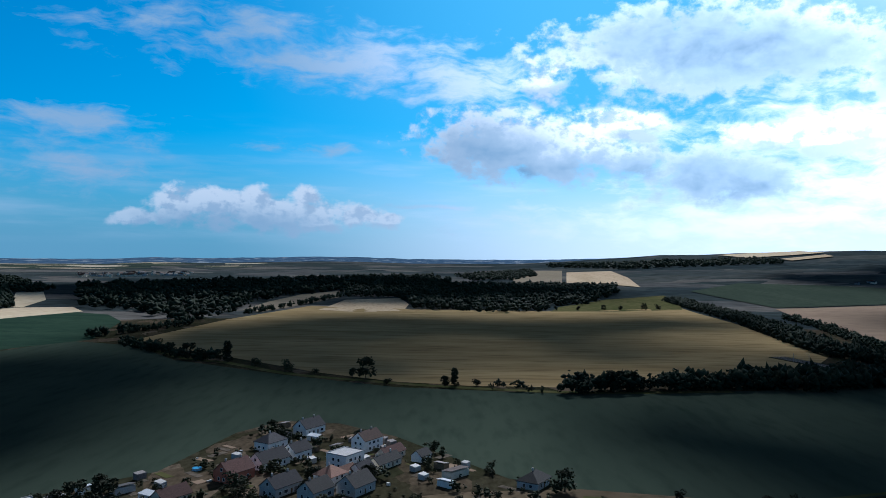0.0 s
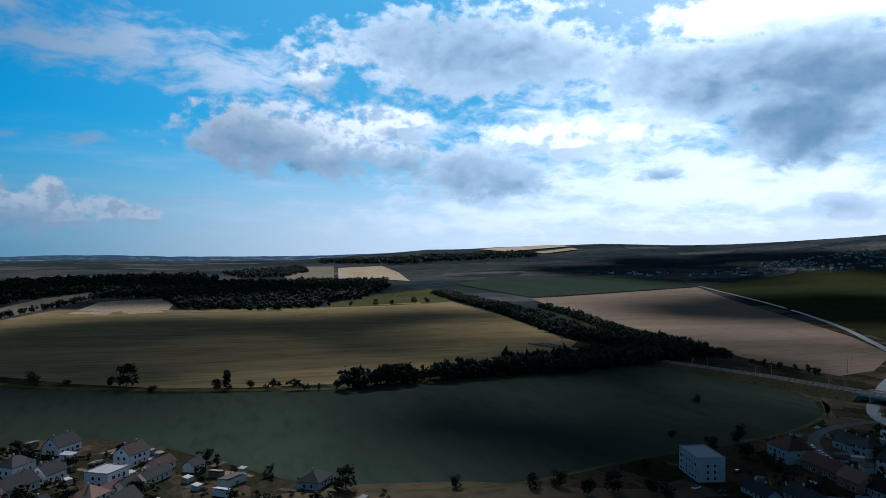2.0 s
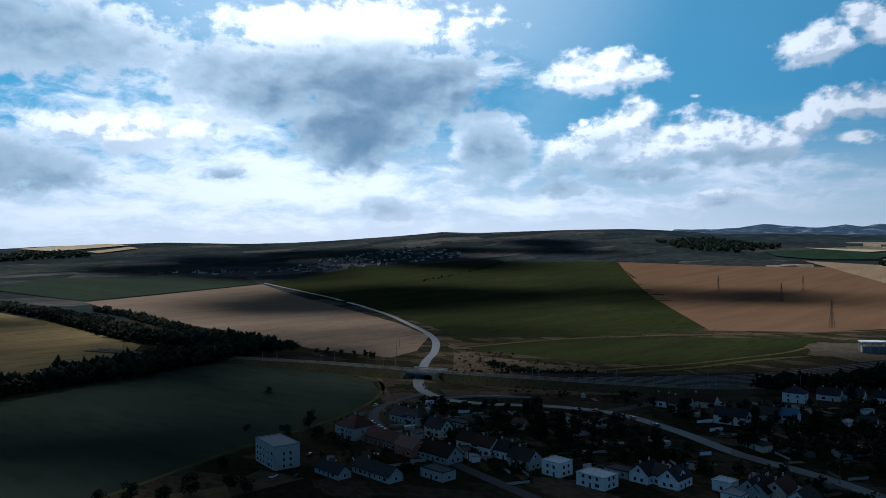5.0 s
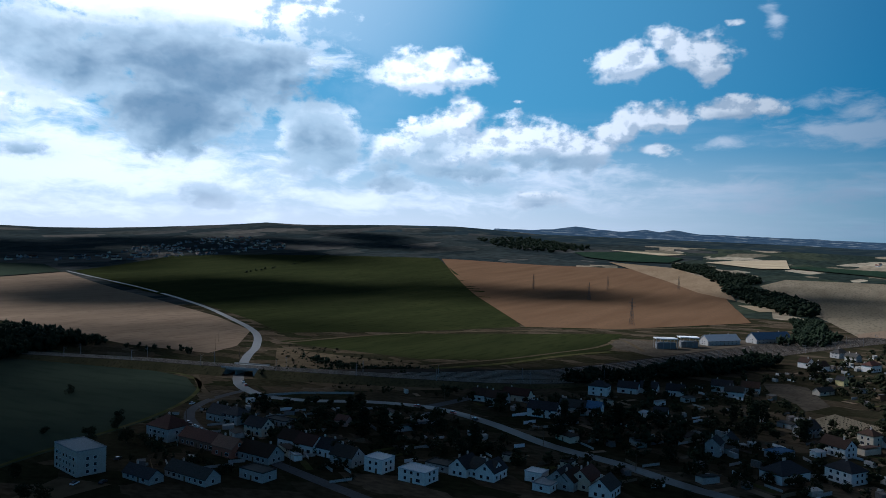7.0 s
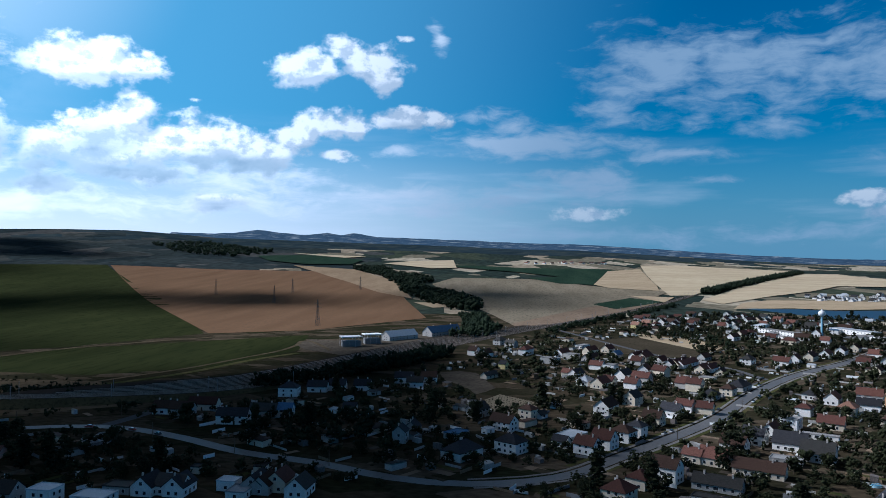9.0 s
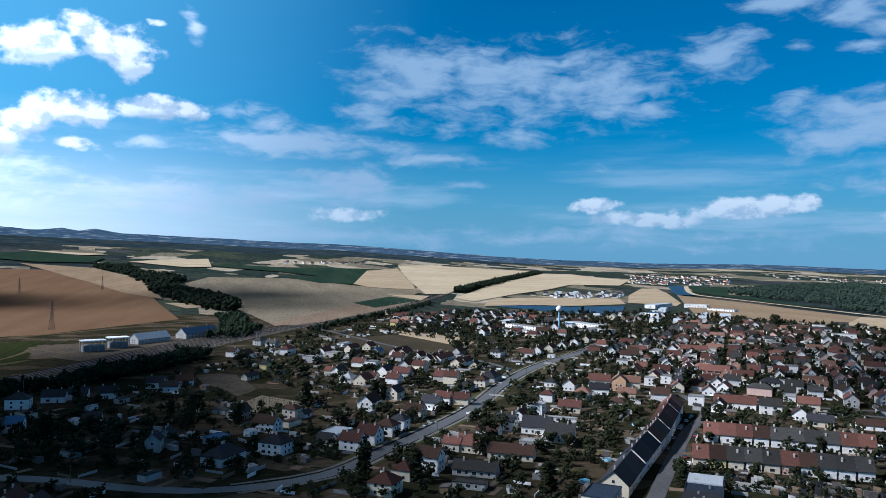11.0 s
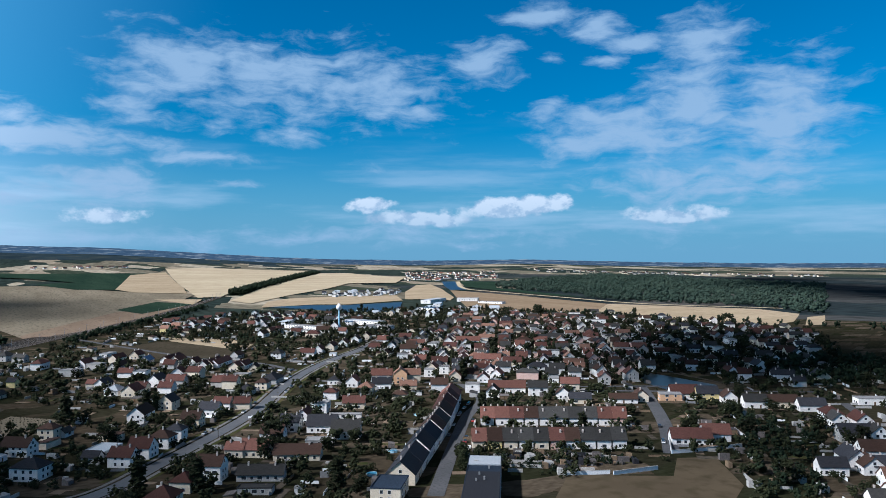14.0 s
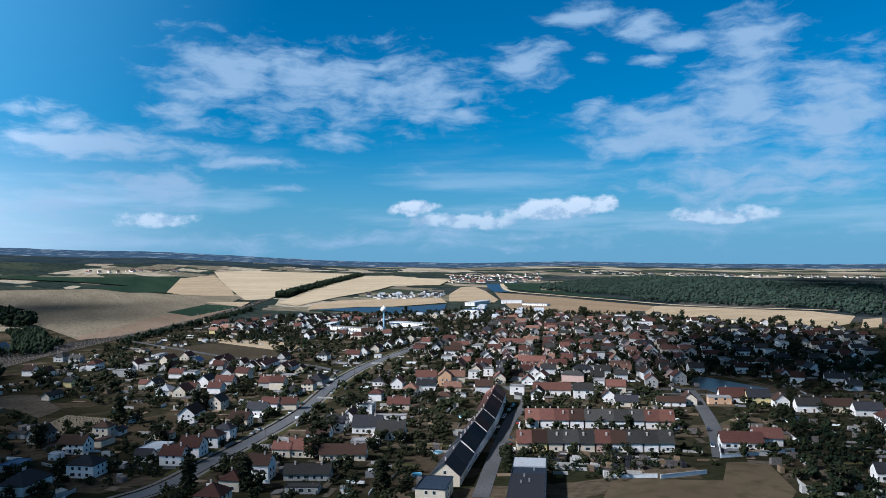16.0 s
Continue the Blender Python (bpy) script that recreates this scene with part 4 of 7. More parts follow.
def grow(name, spots, low, high, label, mat=None, category="trees", wide=0.75, kinds=BLOBS):
    """One mesh of many tree crowns standing at the spots."""
    rng = np.random.default_rng(len(spots) + 3)
    allv, allf, base = [], [], 0
    for x, y in spots:
        pool = kinds or (FINE if math.hypot(x, y) < 370 else BLOBS if math.hypot(x, y) < 620 else COARSE)
        v, f = pool[rng.integers(len(pool))]
        g = rng.uniform(0, 6.28)
        c, s = math.cos(g), math.sin(g)
        h = rng.uniform(low, high)
        w = h * wide * rng.uniform(0.8, 1.25)
        q = np.empty_like(v)
        q[:, 0], q[:, 1], q[:, 2] = (v[:, 0] * c - v[:, 1] * s) * w + x, (v[:, 0] * s + v[:, 1] * c) * w + y, v[:, 2] * h + float(land(x, y)) - 0.12 * h
        allv.append(q)
        allf.append(f + base)
        base += len(v)
    me = bpy.data.meshes.new(name)
    va, fa = np.concatenate(allv), np.concatenate(allf)
    me.vertices.add(len(va))
    me.vertices.foreach_set("co", va.ravel())
    me.loops.add(fa.size)
    me.loops.foreach_set("vertex_index", fa.ravel().astype(np.int32))
    me.polygons.add(len(fa))
    me.polygons.foreach_set("loop_start", np.arange(0, fa.size, 3, dtype=np.int32))
    me.update(calc_edges=True)
    me.validate()
    me.materials.append(mat or M_LEAF_DARK)
    return tagged(new(name, me), label, category, kind="stuff")


def wood(name, poly, gap, low, high, label, mat=None, seed=1):
    rng = np.random.default_rng(seed)
    xs, ys = [p[0] for p in poly], [p[1] for p in poly]
    gx, gy = np.meshgrid(np.arange(min(xs), max(xs), gap), np.arange(min(ys), max(ys), gap))
    px, py = gx.ravel() + rng.uniform(-gap * .45, gap * .45, gx.size), gy.ravel() + rng.uniform(-gap * .45, gap * .45, gx.size)
    ok = inside(px, py, poly)
    return grow(name, list(zip(px[ok], py[ok])), low, high, label, mat, kinds=COARSE if gap > 16 else BLOBS, wide=1.0 if gap > 16 else 0.75)


def belt(name, pts, width, gap, low, high, label, mat=None, seed=2):
    rng = np.random.default_rng(seed)
    spots = []
    for p in smooth_line(pts, gap):
        for _ in range(max(1, int(width / 6))):
            if rng.random() < 0.9:
                spots.append((p.x + rng.uniform(-width, width) / 2, p.y + rng.uniform(-width, width) / 2))
    return grow(name, spots, low, high, label, mat, kinds=None)


wood("wood", [(-58, 1450), (113, 1390), (187, 1430), (220, 1575), (316, 1653), (472, 2044), (521, 2312), (225, 2427), (-44, 2375), (-262, 2047), (-249, 1841), (-100, 1815), (-67, 1612)], 21, 14, 21, "dense dark deciduous wood behind the wheat")
wood("wood", [(-1006, 2100), (-909, 2214), (-667, 2462), (-349, 2720), (-55, 2946), (46, 2528), (-60, 2308), (-262, 2047), (-327, 1911), (-383, 1791), (-383, 1533), (-350, 1293), (-359, 1149), (-361, 1060), (-427, 1180), (-549, 1337), (-663, 1385)], 32, 18, 26, "distant dark wood", seed=3)
wood("wood", [(56, 3062), (169, 3283), (415, 3600), (377, 3069), (259, 2793), (91, 2763)], 26, 14, 22, "small dark copse between stubble fields", seed=4)
wood("wood", [(-799, 1261), (-1024, 1615), (-989, 1732), (-757, 1349)], 17, 12, 18, "dark wood edge", seed=5)
wood("wood", [(-1009, 1718), (-1499, 2298), (-1798, 2697), (-1399, 2498), (-959, 1898)], 30, 14, 20, "dark wood running to the distance", seed=15)
wood("wood", [(537, 3901), (807, 3303), (1112, 3376), (1490, 3332), (1584, 3608), (1345, 3731), (920, 3765), (565, 4103)], 34, 18, 26, "long dark wood under the hill", seed=6)
wood("grove", [(2759, 540), (2804, 439), (2495, 346), (2382, 236), (2204, 204), (2020, 238), (1789, 142), (1643, 79), (1454, 44), (1293, 42), (1325, 89), (1524, 155), (1744, 226), (2066, 287), (2446, 403), (2645, 524)], 17, 13, 20, "rounded dark green grove along a stream", seed=7)
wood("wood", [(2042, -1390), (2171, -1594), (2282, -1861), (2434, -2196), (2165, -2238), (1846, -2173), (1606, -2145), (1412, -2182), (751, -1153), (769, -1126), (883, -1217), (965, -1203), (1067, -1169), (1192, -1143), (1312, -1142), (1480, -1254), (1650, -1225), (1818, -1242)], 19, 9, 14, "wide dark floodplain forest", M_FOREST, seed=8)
wood("wood", [(3411, 1630), (3827, 1504), (3466, 1029), (3087, 1114), (3146, 1396)], 36, 16, 24, "dark wood on the hill slope", seed=9)
belt("tree_row", [(1902, -500), (2295, -709), (2670, -915), (3128, -1184)], 34, 9, 12, 18, "dense tree strip between straw fields")
belt("tree_row", [(530, 1742), (505, 1307), (457, 1010), (429, 824), (452, 710)], 42, 7, 9, 15, "dark overgrown belt of trees along the line", seed=3)
belt("tree_row", [(603, 1328), (565, 1116), (508, 879), (495, 766), (483, 693), (473, 624)], 26, 8, 6, 11, "bushes along the railway embankment", seed=4)
belt("tree_row", [(449, 662), (397, 644), (343, 626), (300, 613), (264, 607)], 50, 5, 11, 18, "dense dark thicket between the fields", seed=5)
belt("tree_row", [(264, 607), (222, 594), (179, 587), (120, 577), (98, 564)], 20, 5, 10, 18, "thinning row of field-edge trees", seed=6)
belt("tree_row", [(-352, 838), (-318, 806), (-285, 772), (-252, 736), (-222, 720)], 16, 6, 6, 13, "dark bushes and trees along the wheat", seed=21)
belt("tree_row", [(40, 583), (98, 564), (150, 578), (200, 588)], 8, 9, 4, 10, "bushes along the wheat margin", seed=22)
belt("tree_row", [(1516, 1397), (1699, 1447), (1925, 1523), (2233, 1658)], 8, 26, 5, 10, "sparse bushes along a field path", seed=23)
belt("tree_row", [(479, 593), (483, 517)], 10, 9, 4, 8, "low bushes beside the track", seed=7)
belt("tree_row", [(-416, 902), (-387, 984), (-361, 1075)], 16, 7, 8, 14, "dark hedge of trees at the crop corner", seed=8)
belt("tree_row", [(-335, 1298), (-291, 1527), (-244, 1853)], 14, 18, 8, 14, "hedge of trees between fields", seed=9)
belt("tree_row", [(437, 383), (466, 366), (493, 337), (506, 326), (488, 301)], 22, 7, 4, 8, "scrub beside the railway", seed=10)
belt("tree_row", [(514, 409), (501, 375), (498, 341), (502, 318), (512, 289)], 14, 4, 3, 7, "dense dark scrub beside the railway", seed=33)
belt("tree_row", [(1190, 53), (1064, 44), (967, 34), (899, 53)], 40, 7, 6, 12, "trees round the depot", seed=11)
belt("tree_row", [(541, 179), (619, 121), (677, 92), (735, 68)], 22, 3, 8, 13, "dense dark conifer row beside the railway", seed=12)
belt("tree_row", [(960, -52), (1025, -84), (1179, -165), (1330, -245), (1493, -330)], 14, 6, 5, 10, "dark hedge of trees between the railway and gardens", seed=31)
belt("tree_row", [(969, -166), (901, -227), (831, -239)], 10, 9, 5, 9, "hedge trees at the stubble strip", seed=13)
belt("tree_row", [(484, -961), (638, -941), (786, -873), (1030, -775)], 10, 17, 8, 13, "row of trees at the village edge", seed=14)
wood("tree_row", [(294, -356), (247, -356), (177, -263), (183, -235), (237, -291)], 8, 4, 7.5, "dark overgrown orchard behind the terrace", seed=16)
wood("tree_row", [(358, 290), (390, 246), (345, 182), (321, 182), (315, 217), (310, 257)], 12, 3, 6.5, "dense dark garden greenery", seed=17)
wood("tree_row", [(411, 180), (454, 131), (435, 73), (367, 53), (379, 121)], 15, 5, 11, "dense dark garden greenery", seed=18)
wood("tree_row", [(445, -551), (338, -473), (308, -531), (289, -610), (406, -688)], 15, 7, 12, "dark trees round the houses by the pond", seed=19)
for x, y, k, s in ((-295, 783, 5, 1.1), (-270, 756, 1, .9), (-241, 725, 1, 1.15), (-225, 721, 5, 1.0), (-201, 713, 3, 1.1), (-210, 719, 1, .8), (-165, 677, 5, .8), (-133, 655, 5, .9), (-107, 646, 4, .9),
                   (-74, 631, 0, .8), (-62, 621, 1, 1.3), (-42, 595, 4, 1.0), (3, 588, 0, .9), (10, 593, 3, .8), (27, 594, 4, 1.1), (109, 576, 1, .8), (130, 572, 1, 1.2), (145, 575, 3, .9),
                   (219, 1470, 0, .9), (263, 1473, 0, 1.0), (316, 1492, 1, .8), (350, 1494, 0, 1.0), (400, 1510, 5, 1.2), (428, 1511, 5, 1.0), (679, -824, 1, 1.4), (957, -722, 1, 1.5)):
    tagged(tree(x, y, k, s * 1.3), group="field-edge trees")
for x, y, k, s in ((131, 304, 2, 1.0), (142, 302, 2, 1.1), (148, 287, 0, 1.0), (161, 289, 1, .8), (175, 282, 0, .9), (177, 274, 5, .8), (99, 315, 2, .8), (281, 359, 2, .9), (242, 366, 4, .9), (190, 310, 0, .8), (240, 330, 1, .8), (252, 318, 5, .9), (268, 345, 0, .9), (313, 444, 2, .9)):
    tagged(tree(x, y, k, s), group="trees by the flats")

# ---------------------------------------------------------------- houses
def plaster(name, a, b):
    return material(name, a, b, 0.5, rough=0.85, c=tuple(q * 0.8 for q in a), fine=2.5, spread=0.06, spec=0.2)


def tiles(name, a, b, spread=0.34):
    return material(name, a, b, 0.8, rough=0.8, c=tuple(q * 0.65 for q in a), fine=1.6, spread=spread, spec=0.1, stretch=(1, 2.5, 1))


WALL = {"white": plaster("white_plaster", (0.70, 0.675, 0.64), (0.80, 0.775, 0.74)), "cream": plaster("cream_plaster", (0.58, 0.50, 0.38), (0.66, 0.58, 0.46)),
        "pink": plaster("pink_plaster", (0.56, 0.38, 0.32), (0.62, 0.44, 0.38)), "grey": plaster("grey_plaster", (0.34, 0.33, 0.31), (0.42, 0.41, 0.39)),
        "beige": plaster("beige_render", (0.40, 0.37, 0.33), (0.47, 0.44, 0.40)), "yellow": plaster("yellow_plaster", (0.62, 0.50, 0.22), (0.68, 0.56, 0.28)), "orange": plaster("orange_plaster", (0.60, 0.36, 0.20), (0.66, 0.42, 0.26)),
        "dim": plaster("dull_cladding", (0.12, 0.13, 0.14), (0.17, 0.18, 0.19)), "redbrick": plaster("red_brick", (0.34, 0.11, 0.07), (0.40, 0.15, 0.09)), "brick": plaster("brown_brick", (0.22, 0.12, 0.08), (0.28, 0.16, 0.11))}
ROOF = {"red": tiles("red_tiles", (0.119, 0.0544, 0.0408), (0.153, 0.07225, 0.0561)), "redbrown": tiles("redbrown_tiles", (0.06375, 0.0289, 0.02295), (0.0833, 0.03825, 0.0306)),
        "brown": tiles("brown_tiles", (0.03995, 0.0238, 0.017), (0.0527, 0.0306, 0.0238)), "dark": tiles("dark_tiles", (0.0238, 0.02465, 0.0289), (0.0374, 0.0374, 0.0425)),
        "slate": tiles("slate_sheets", (0.03485, 0.034, 0.0323), (0.0493, 0.0476, 0.04505)), "orange": tiles("orange_tiles", (0.17, 0.0918, 0.0646), (0.2125, 0.119, 0.085)),
        "blue": tiles("blue_sheet", (0.0561, 0.1122, 0.1904), (0.0782, 0.1403, 0.2244)), "metal": tiles("pale_sheet_metal", (0.3612, 0.3901, 0.419), (0.4335, 0.4547, 0.4769)),
        "steelblue": tiles("steel_blue_sheet", (0.0153, 0.02295, 0.0357), (0.0255, 0.0357, 0.0527)), "flat": tiles("roofing_felt", (0.2142, 0.2091, 0.204), (0.2652, 0.2601, 0.255))}
ROOF_WORD = {"red": "red tiled", "redbrown": "reddish brown tiled", "brown": "brown tiled", "dark": "dark grey tiled", "slate": "grey sheeted", "orange": "orange tiled", "blue": "blue sheet-metal", "metal": "pale metal", "flat": "flat grey", "steelblue": "steel blue"}
WALL_WORD = {"beige": "beige", "white": "white", "cream": "cream", "pink": "pink", "grey": "grey", "yellow": "yellow", "orange": "orange", "redbrick": "red brick", "dim": "dull grey", "brick": "brown brick"}
M_PANE = material("window_glass", (0.02, 0.025, 0.03), (0.03, 0.036, 0.042), 1.0, rough=0.08, spec=0.5)
M_FRAME = plaster("white_frame", (0.70, 0.70, 0.70), (0.76, 0.76, 0.76))
M_DOOR = material("door_wood", (0.10, 0.06, 0.035), (0.14, 0.09, 0.05), 2.0)
M_STACK = material("chimney_render", (0.50, 0.44, 0.40), (0.60, 0.54, 0.49), 1.5, c=(0.2, 0.15, 0.12), fine=5)


def box(verts, faces, x0, x1, y0, y1, z0, z1):
    b = len(verts)
    verts += [(x0, y0, z0), (x1, y0, z0), (x1, y1, z0), (x0, y1, z0), (x0, y0, z1), (x1, y0, z1), (x1, y1, z1), (x0, y1, z1)]
    faces += [(b + 3, b + 2, b + 1, b), (b + 4, b + 5, b + 6, b + 7), (b, b + 1, b + 5, b + 4), (b + 1, b + 2, b + 6, b + 5), (b + 2, b + 3, b + 7, b + 6), (b + 3, b, b + 4, b + 7)]


def window_mesh(w, h):
    """A window facing -y: a raised frame with the pane set back inside it, one joined shape."""
    t, o = 0.10, 0.07
    ring = lambda k, y: [(-w / 2 - k, y, -k), (w / 2 + k, y, -k), (w / 2 + k, y, h + k), (-w / 2 - k, y, h + k)]
    v = ring(t, 0.02) + ring(t, -o) + ring(0, -o) + ring(0, -0.015)
    f = []
    for r in (0, 4, 8):
        f += [(r + i, r + (i + 1) % 4, r + 4 + (i + 1) % 4, r + 4 + i) for i in range(4)]
    f.append((12, 13, 14, 15))
    me = mesh_of("window", v, f, M_FRAME)
    me.materials.append(M_PANE)
    me.polygons.foreach_set("material_index", [0] * 12 + [1])
    return me


WIN_A, WIN_B = window_mesh(1.25, 1.35), window_mesh(2.1, 1.4)
dv, df = [], []
box(dv, df, -0.5, 0.5, -0.06, 0.02, 0, 2.1)
DOOR = mesh_of("door", dv, df, M_DOOR)
dv, df = [], []
box(dv, df, -0.35, 0.35, -0.3, 0.3, -1.6, 1.2)
CHIMNEY = mesh_of("chimney", dv, df, M_STACK)
dv, df = [], []
box(dv, df, -0.4, 0.4, -0.4, 0.4, -1.4, 1.4)
STACK = mesh_of("chimney", dv, df, M_STACK)
HOUSE_MESHES = {}
PLOTS = []      # (x, y, radius) already taken


def house_meshes(w, l, h, kind, roof, wall):
    key = (w, l, h, kind, roof, wall)
    if key in HOUSE_MESHES:
        return HOUSE_MESHES[key]
    a, b = l / 2, w / 2
    rise = {"gable": w * 0.42, "hip": w * 0.36, "flat": 0.0}[kind]
    v, f = [], []
    if kind == "gable":
        v = [(-a, -b, -0.5), (a, -b, -0.5), (a, b, -0.5), (-a, b, -0.5), (-a, -b, h), (a, -b, h), (a, b, h), (-a, b, h), (-a, 0, h + rise), (a, 0, h + rise)]
        f = [(0, 1, 5, 4), (2, 3, 7, 6), (1, 2, 6, 9, 5), (3, 0, 4, 8, 7)]
    else:
        box(v, f, -a, a, -b, b, -0.5, h)
    wm = mesh_of("wall", v, f, WALL[wall])
    v, f = [], []
    o, t = 0.45, 0.22
    if kind == "gable":
        k = rise / b
        zo = h - o * k
        for up in (0.03, 0.03 + t):
            for x in (-a - o, a + o):
                v += [(x, -b - o, zo + up), (x, 0, h + rise + up), (x, b + o, zo + up)]
        f = [(6, 9, 10, 7), (7, 10, 11, 8), (1, 4, 3, 0), (2, 5, 4, 1), (0, 3, 9, 6), (8, 11, 5, 2), (0, 6, 7, 1), (1, 7, 8, 2), (3, 4, 10, 9), (4, 5, 11, 10)]
    elif kind == "hip":
        r = max(0.2, a - b)
        v = [(-a - o, -b - o, h), (a + o, -b - o, h), (a + o, b + o, h), (-a - o, b + o, h), (-a - o, -b - o, h + t), (a + o, -b - o, h + t), (a + o, b + o, h + t), (-a - o, b + o, h + t), (-r, 0, h + rise + t), (r, 0, h + rise + t)]
        f = [(3, 2, 1, 0), (0, 1, 5, 4), (1, 2, 6, 5), (2, 3, 7, 6), (3, 0, 4, 7), (4, 5, 9, 8), (6, 7, 8, 9), (5, 6, 9), (7, 4, 8)]
    else:
        ring = lambda k, z: [(-a - k, -b - k, z), (a + k, -b - k, z), (a + k, b + k, z), (-a - k, b + k, z)]
        v = ring(.15, h) + ring(.15, h + .5) + ring(-.12, h + .5) + ring(-.12, h + .15)
        for r in (0, 4, 8):
            f += [(r + i, r + (i + 1) % 4, r + 4 + (i + 1) % 4, r + 4 + i) for i in range(4)]
        f += [(3, 2, 1, 0), (12, 13, 14, 15)]
    rm = mesh_of("roof", v, f, ROOF[roof])
    HOUSE_MESHES[key] = (wm, rm, rise)
    return HOUSE_MESHES[key]


house_rng = np.random.default_rng(77)


def house(x, y, turn, w, l, h, roof, wall, kind="gable", words="", group="houses of the village", detail=2):
    wm, rm, rise = house_meshes(w, l, h, kind, roof, wall)
    ob = new("house")
    ob.matrix_basis = pose(x, y, float(land(x, y)), 0, 0, turn)
    ob.empty_display_size = 2
    size = "two-storey" if h >= 5 else "single-storey"
    tagged(ob, words or f"{size} {WALL_WORD[wall]} house with {ROOF_WORD[roof]} roof", "house" if l < 30 else "building", group)
    PLOTS.append((x, y, max(w, l) * 0.55))
    part("wall", wm, ob)
    roof_part = part("roof", rm, ob)
    rng = np.random.default_rng(int(abs(x) * 31 + abs(y) * 7))
    if kind != "flat" and w > 6.5:
        for s in ((-0.25,) if rng.random() < 0.6 else (-0.3, 0.28)):
            part("chimney", CHIMNEY, roof_part, m=pose(l * s if kind == "gable" else s * 2, 0.5, h + rise + 0.1))
    if detail:
        a, b = l / 2, w / 2
        floors = [0.9] if h < 4.6 else [0.9, 3.6]
        if h > 7:
            floors = [0.9 + 2.8 * i for i in range(int(h / 2.8))]
        if math.hypot(x, y) > 480:
            detail = 1
        gap = 3.4 if detail > 1 else 5.5
        n = max(1, int((l - 1.5) / gap))
        for z in floors:
            if z + 1.4 > h:
                continue
            for i in range(n):
                u = (i - (n - 1) / 2) * gap
                me = WIN_B if rng.random() < 0.25 else WIN_A
                if z < 1 and i == n // 2 and n > 1:
                    part("door", DOOR, ob, m=pose(u, -b, 0.0))
                else:
                    part("window", me, ob, m=pose(u, -b, z))
                if detail > 1:
                    part("window", me, ob, m=pose(u, b, z, 0, 0, 180))
            if w >= 7:
                k = 2 if w >= 8.5 else 1
                for i in range(k):
                    u = (i - (k - 1) / 2) * 3.2
                    part("window", WIN_A, ob, m=pose(-a, u, z, 0, 0, -90))
                    part("window", WIN_A, ob, m=pose(a, u, z, 0, 0, 90))
        if kind == "gable" and detail > 1 and w >= 8.5 and rise > 3:
            part("window", WIN_A, ob, m=pose(-a, 0, h + 0.5, 0, 0, -90))
            part("window", WIN_A, ob, m=pose(a, 0, h + 0.5, 0, 0, 90))
    return ob


house(362.1, 29.7, -36, 12, 18, 4, "dark", "white", "hip")
house(374.6, 5.7, 54, 11, 13, 5.5, "dark", "white", "hip")
house(422.8, 9.0, 54, 9, 14, 5, "brown", "white", "gable")
house(456.6, 24.5, -36, 9, 12, 5, "slate", "grey", "gable")
house(452.5, -5.8, 54, 8, 9, 6, "brown", "cream", "hip")
house(601.1, 19.0, -36, 6, 16, 2.8, "slate", "cream", "gable")
house(651.9, 7.4, 54, 6, 7, 4.5, "dark", "yellow", "gable")
house(734.9, -49.7, -36, 9, 16, 4.5, "redbrown", "white", "gable")
house(736.0, 35.6, 54, 9, 10, 5, "brown", "white", "gable")
house(723.9, 23.7, -36, 9, 11, 4.5, "brown", "white", "gable")
house(828.3, 9.9, -36, 10, 14, 5, "slate", "grey", "hip")
house(808.0, -1.7, 54, 8, 12, 4.5, "slate", "grey", "gable")
house(811.7, -77.3, -36, 8, 18, 3, "flat", "white", "flat")
house(713.8, -74.1, -36, 8, 22, 3, "brown", "grey", "gable")
house(777.0, -99.1, -36, 9, 14, 4, "redbrown", "cream", "gable")
house(732.8, -100.8, -36, 8, 12, 4, "blue", "grey", "gable")
house(720.6, -125.8, -36, 9, 18, 4, "redbrown", "cream", "gable")
house(695.0, -134.6, -36, 9, 14, 4, "redbrown", "white", "gable")
house(680.6, -147.4, -36, 9, 24, 4, "redbrown", "cream", "gable")
house(1042.1, -174.2, 54, 9, 11, 5, "orange", "yellow", "gable")
house(1077.7, -195.4, 54, 9, 12, 5, "orange", "yellow", "gable")
house(1013.0, -195.2, 54, 6, 8, 3, "brown", "cream", "gable")
house(650.2, -160.9, -36, 9, 20, 4, "red", "cream", "gable")
house(706.6, -215.2, -36, 10, 14, 5, "slate", "white", "hip")
house(700.6, -243.3, 54, 9, 14, 4.5, "redbrown", "white", "gable")
house(719.9, -262.4, -36, 9, 12, 4.5, "redbrown", "white", "gable")
house(739.8, -283.9, -36, 9, 18, 4.5, "redbrown", "cream", "gable")
house(761.1, -306.9, -36, 9, 16, 4.5, "redbrown", "white", "gable")
house(789.2, -333.8, -36, 9, 16, 4.5, "brown", "white", "gable")
house(815.2, -358.9, -36, 9, 14, 4.5, "redbrown", "cream", "gable")
house(270.9, -116.7, -38, 12, 18, 5.5, "steelblue", "cream", "flat")
house(452.2, -273.1, -126, 9, 10, 6, "flat", "white", "flat")
house(438.8, -293.3, -126, 10, 26, 4, "red", "white", "gable")
house(429.7, -275.3, -38, 9, 11, 4.5, "brown", "white", "gable")
house(417.7, -304.3, -126, 9, 13, 6, "slate", "white", "gable")
house(399.4, -311.6, -38, 9, 10, 4, "brown", "white", "gable")
house(413.5, -329.3, -126, 9, 13, 7, "red", "cream", "gable")
house(380.4, -310.2, -126, 8, 14, 3.5, "dark", "cream", "gable")
house(366.6, -334.9, -126, 7, 18, 3, "brown", "white", "gable")
house(365.5, -349.5, -38, 9, 12, 4, "brown", "cream", "gable")
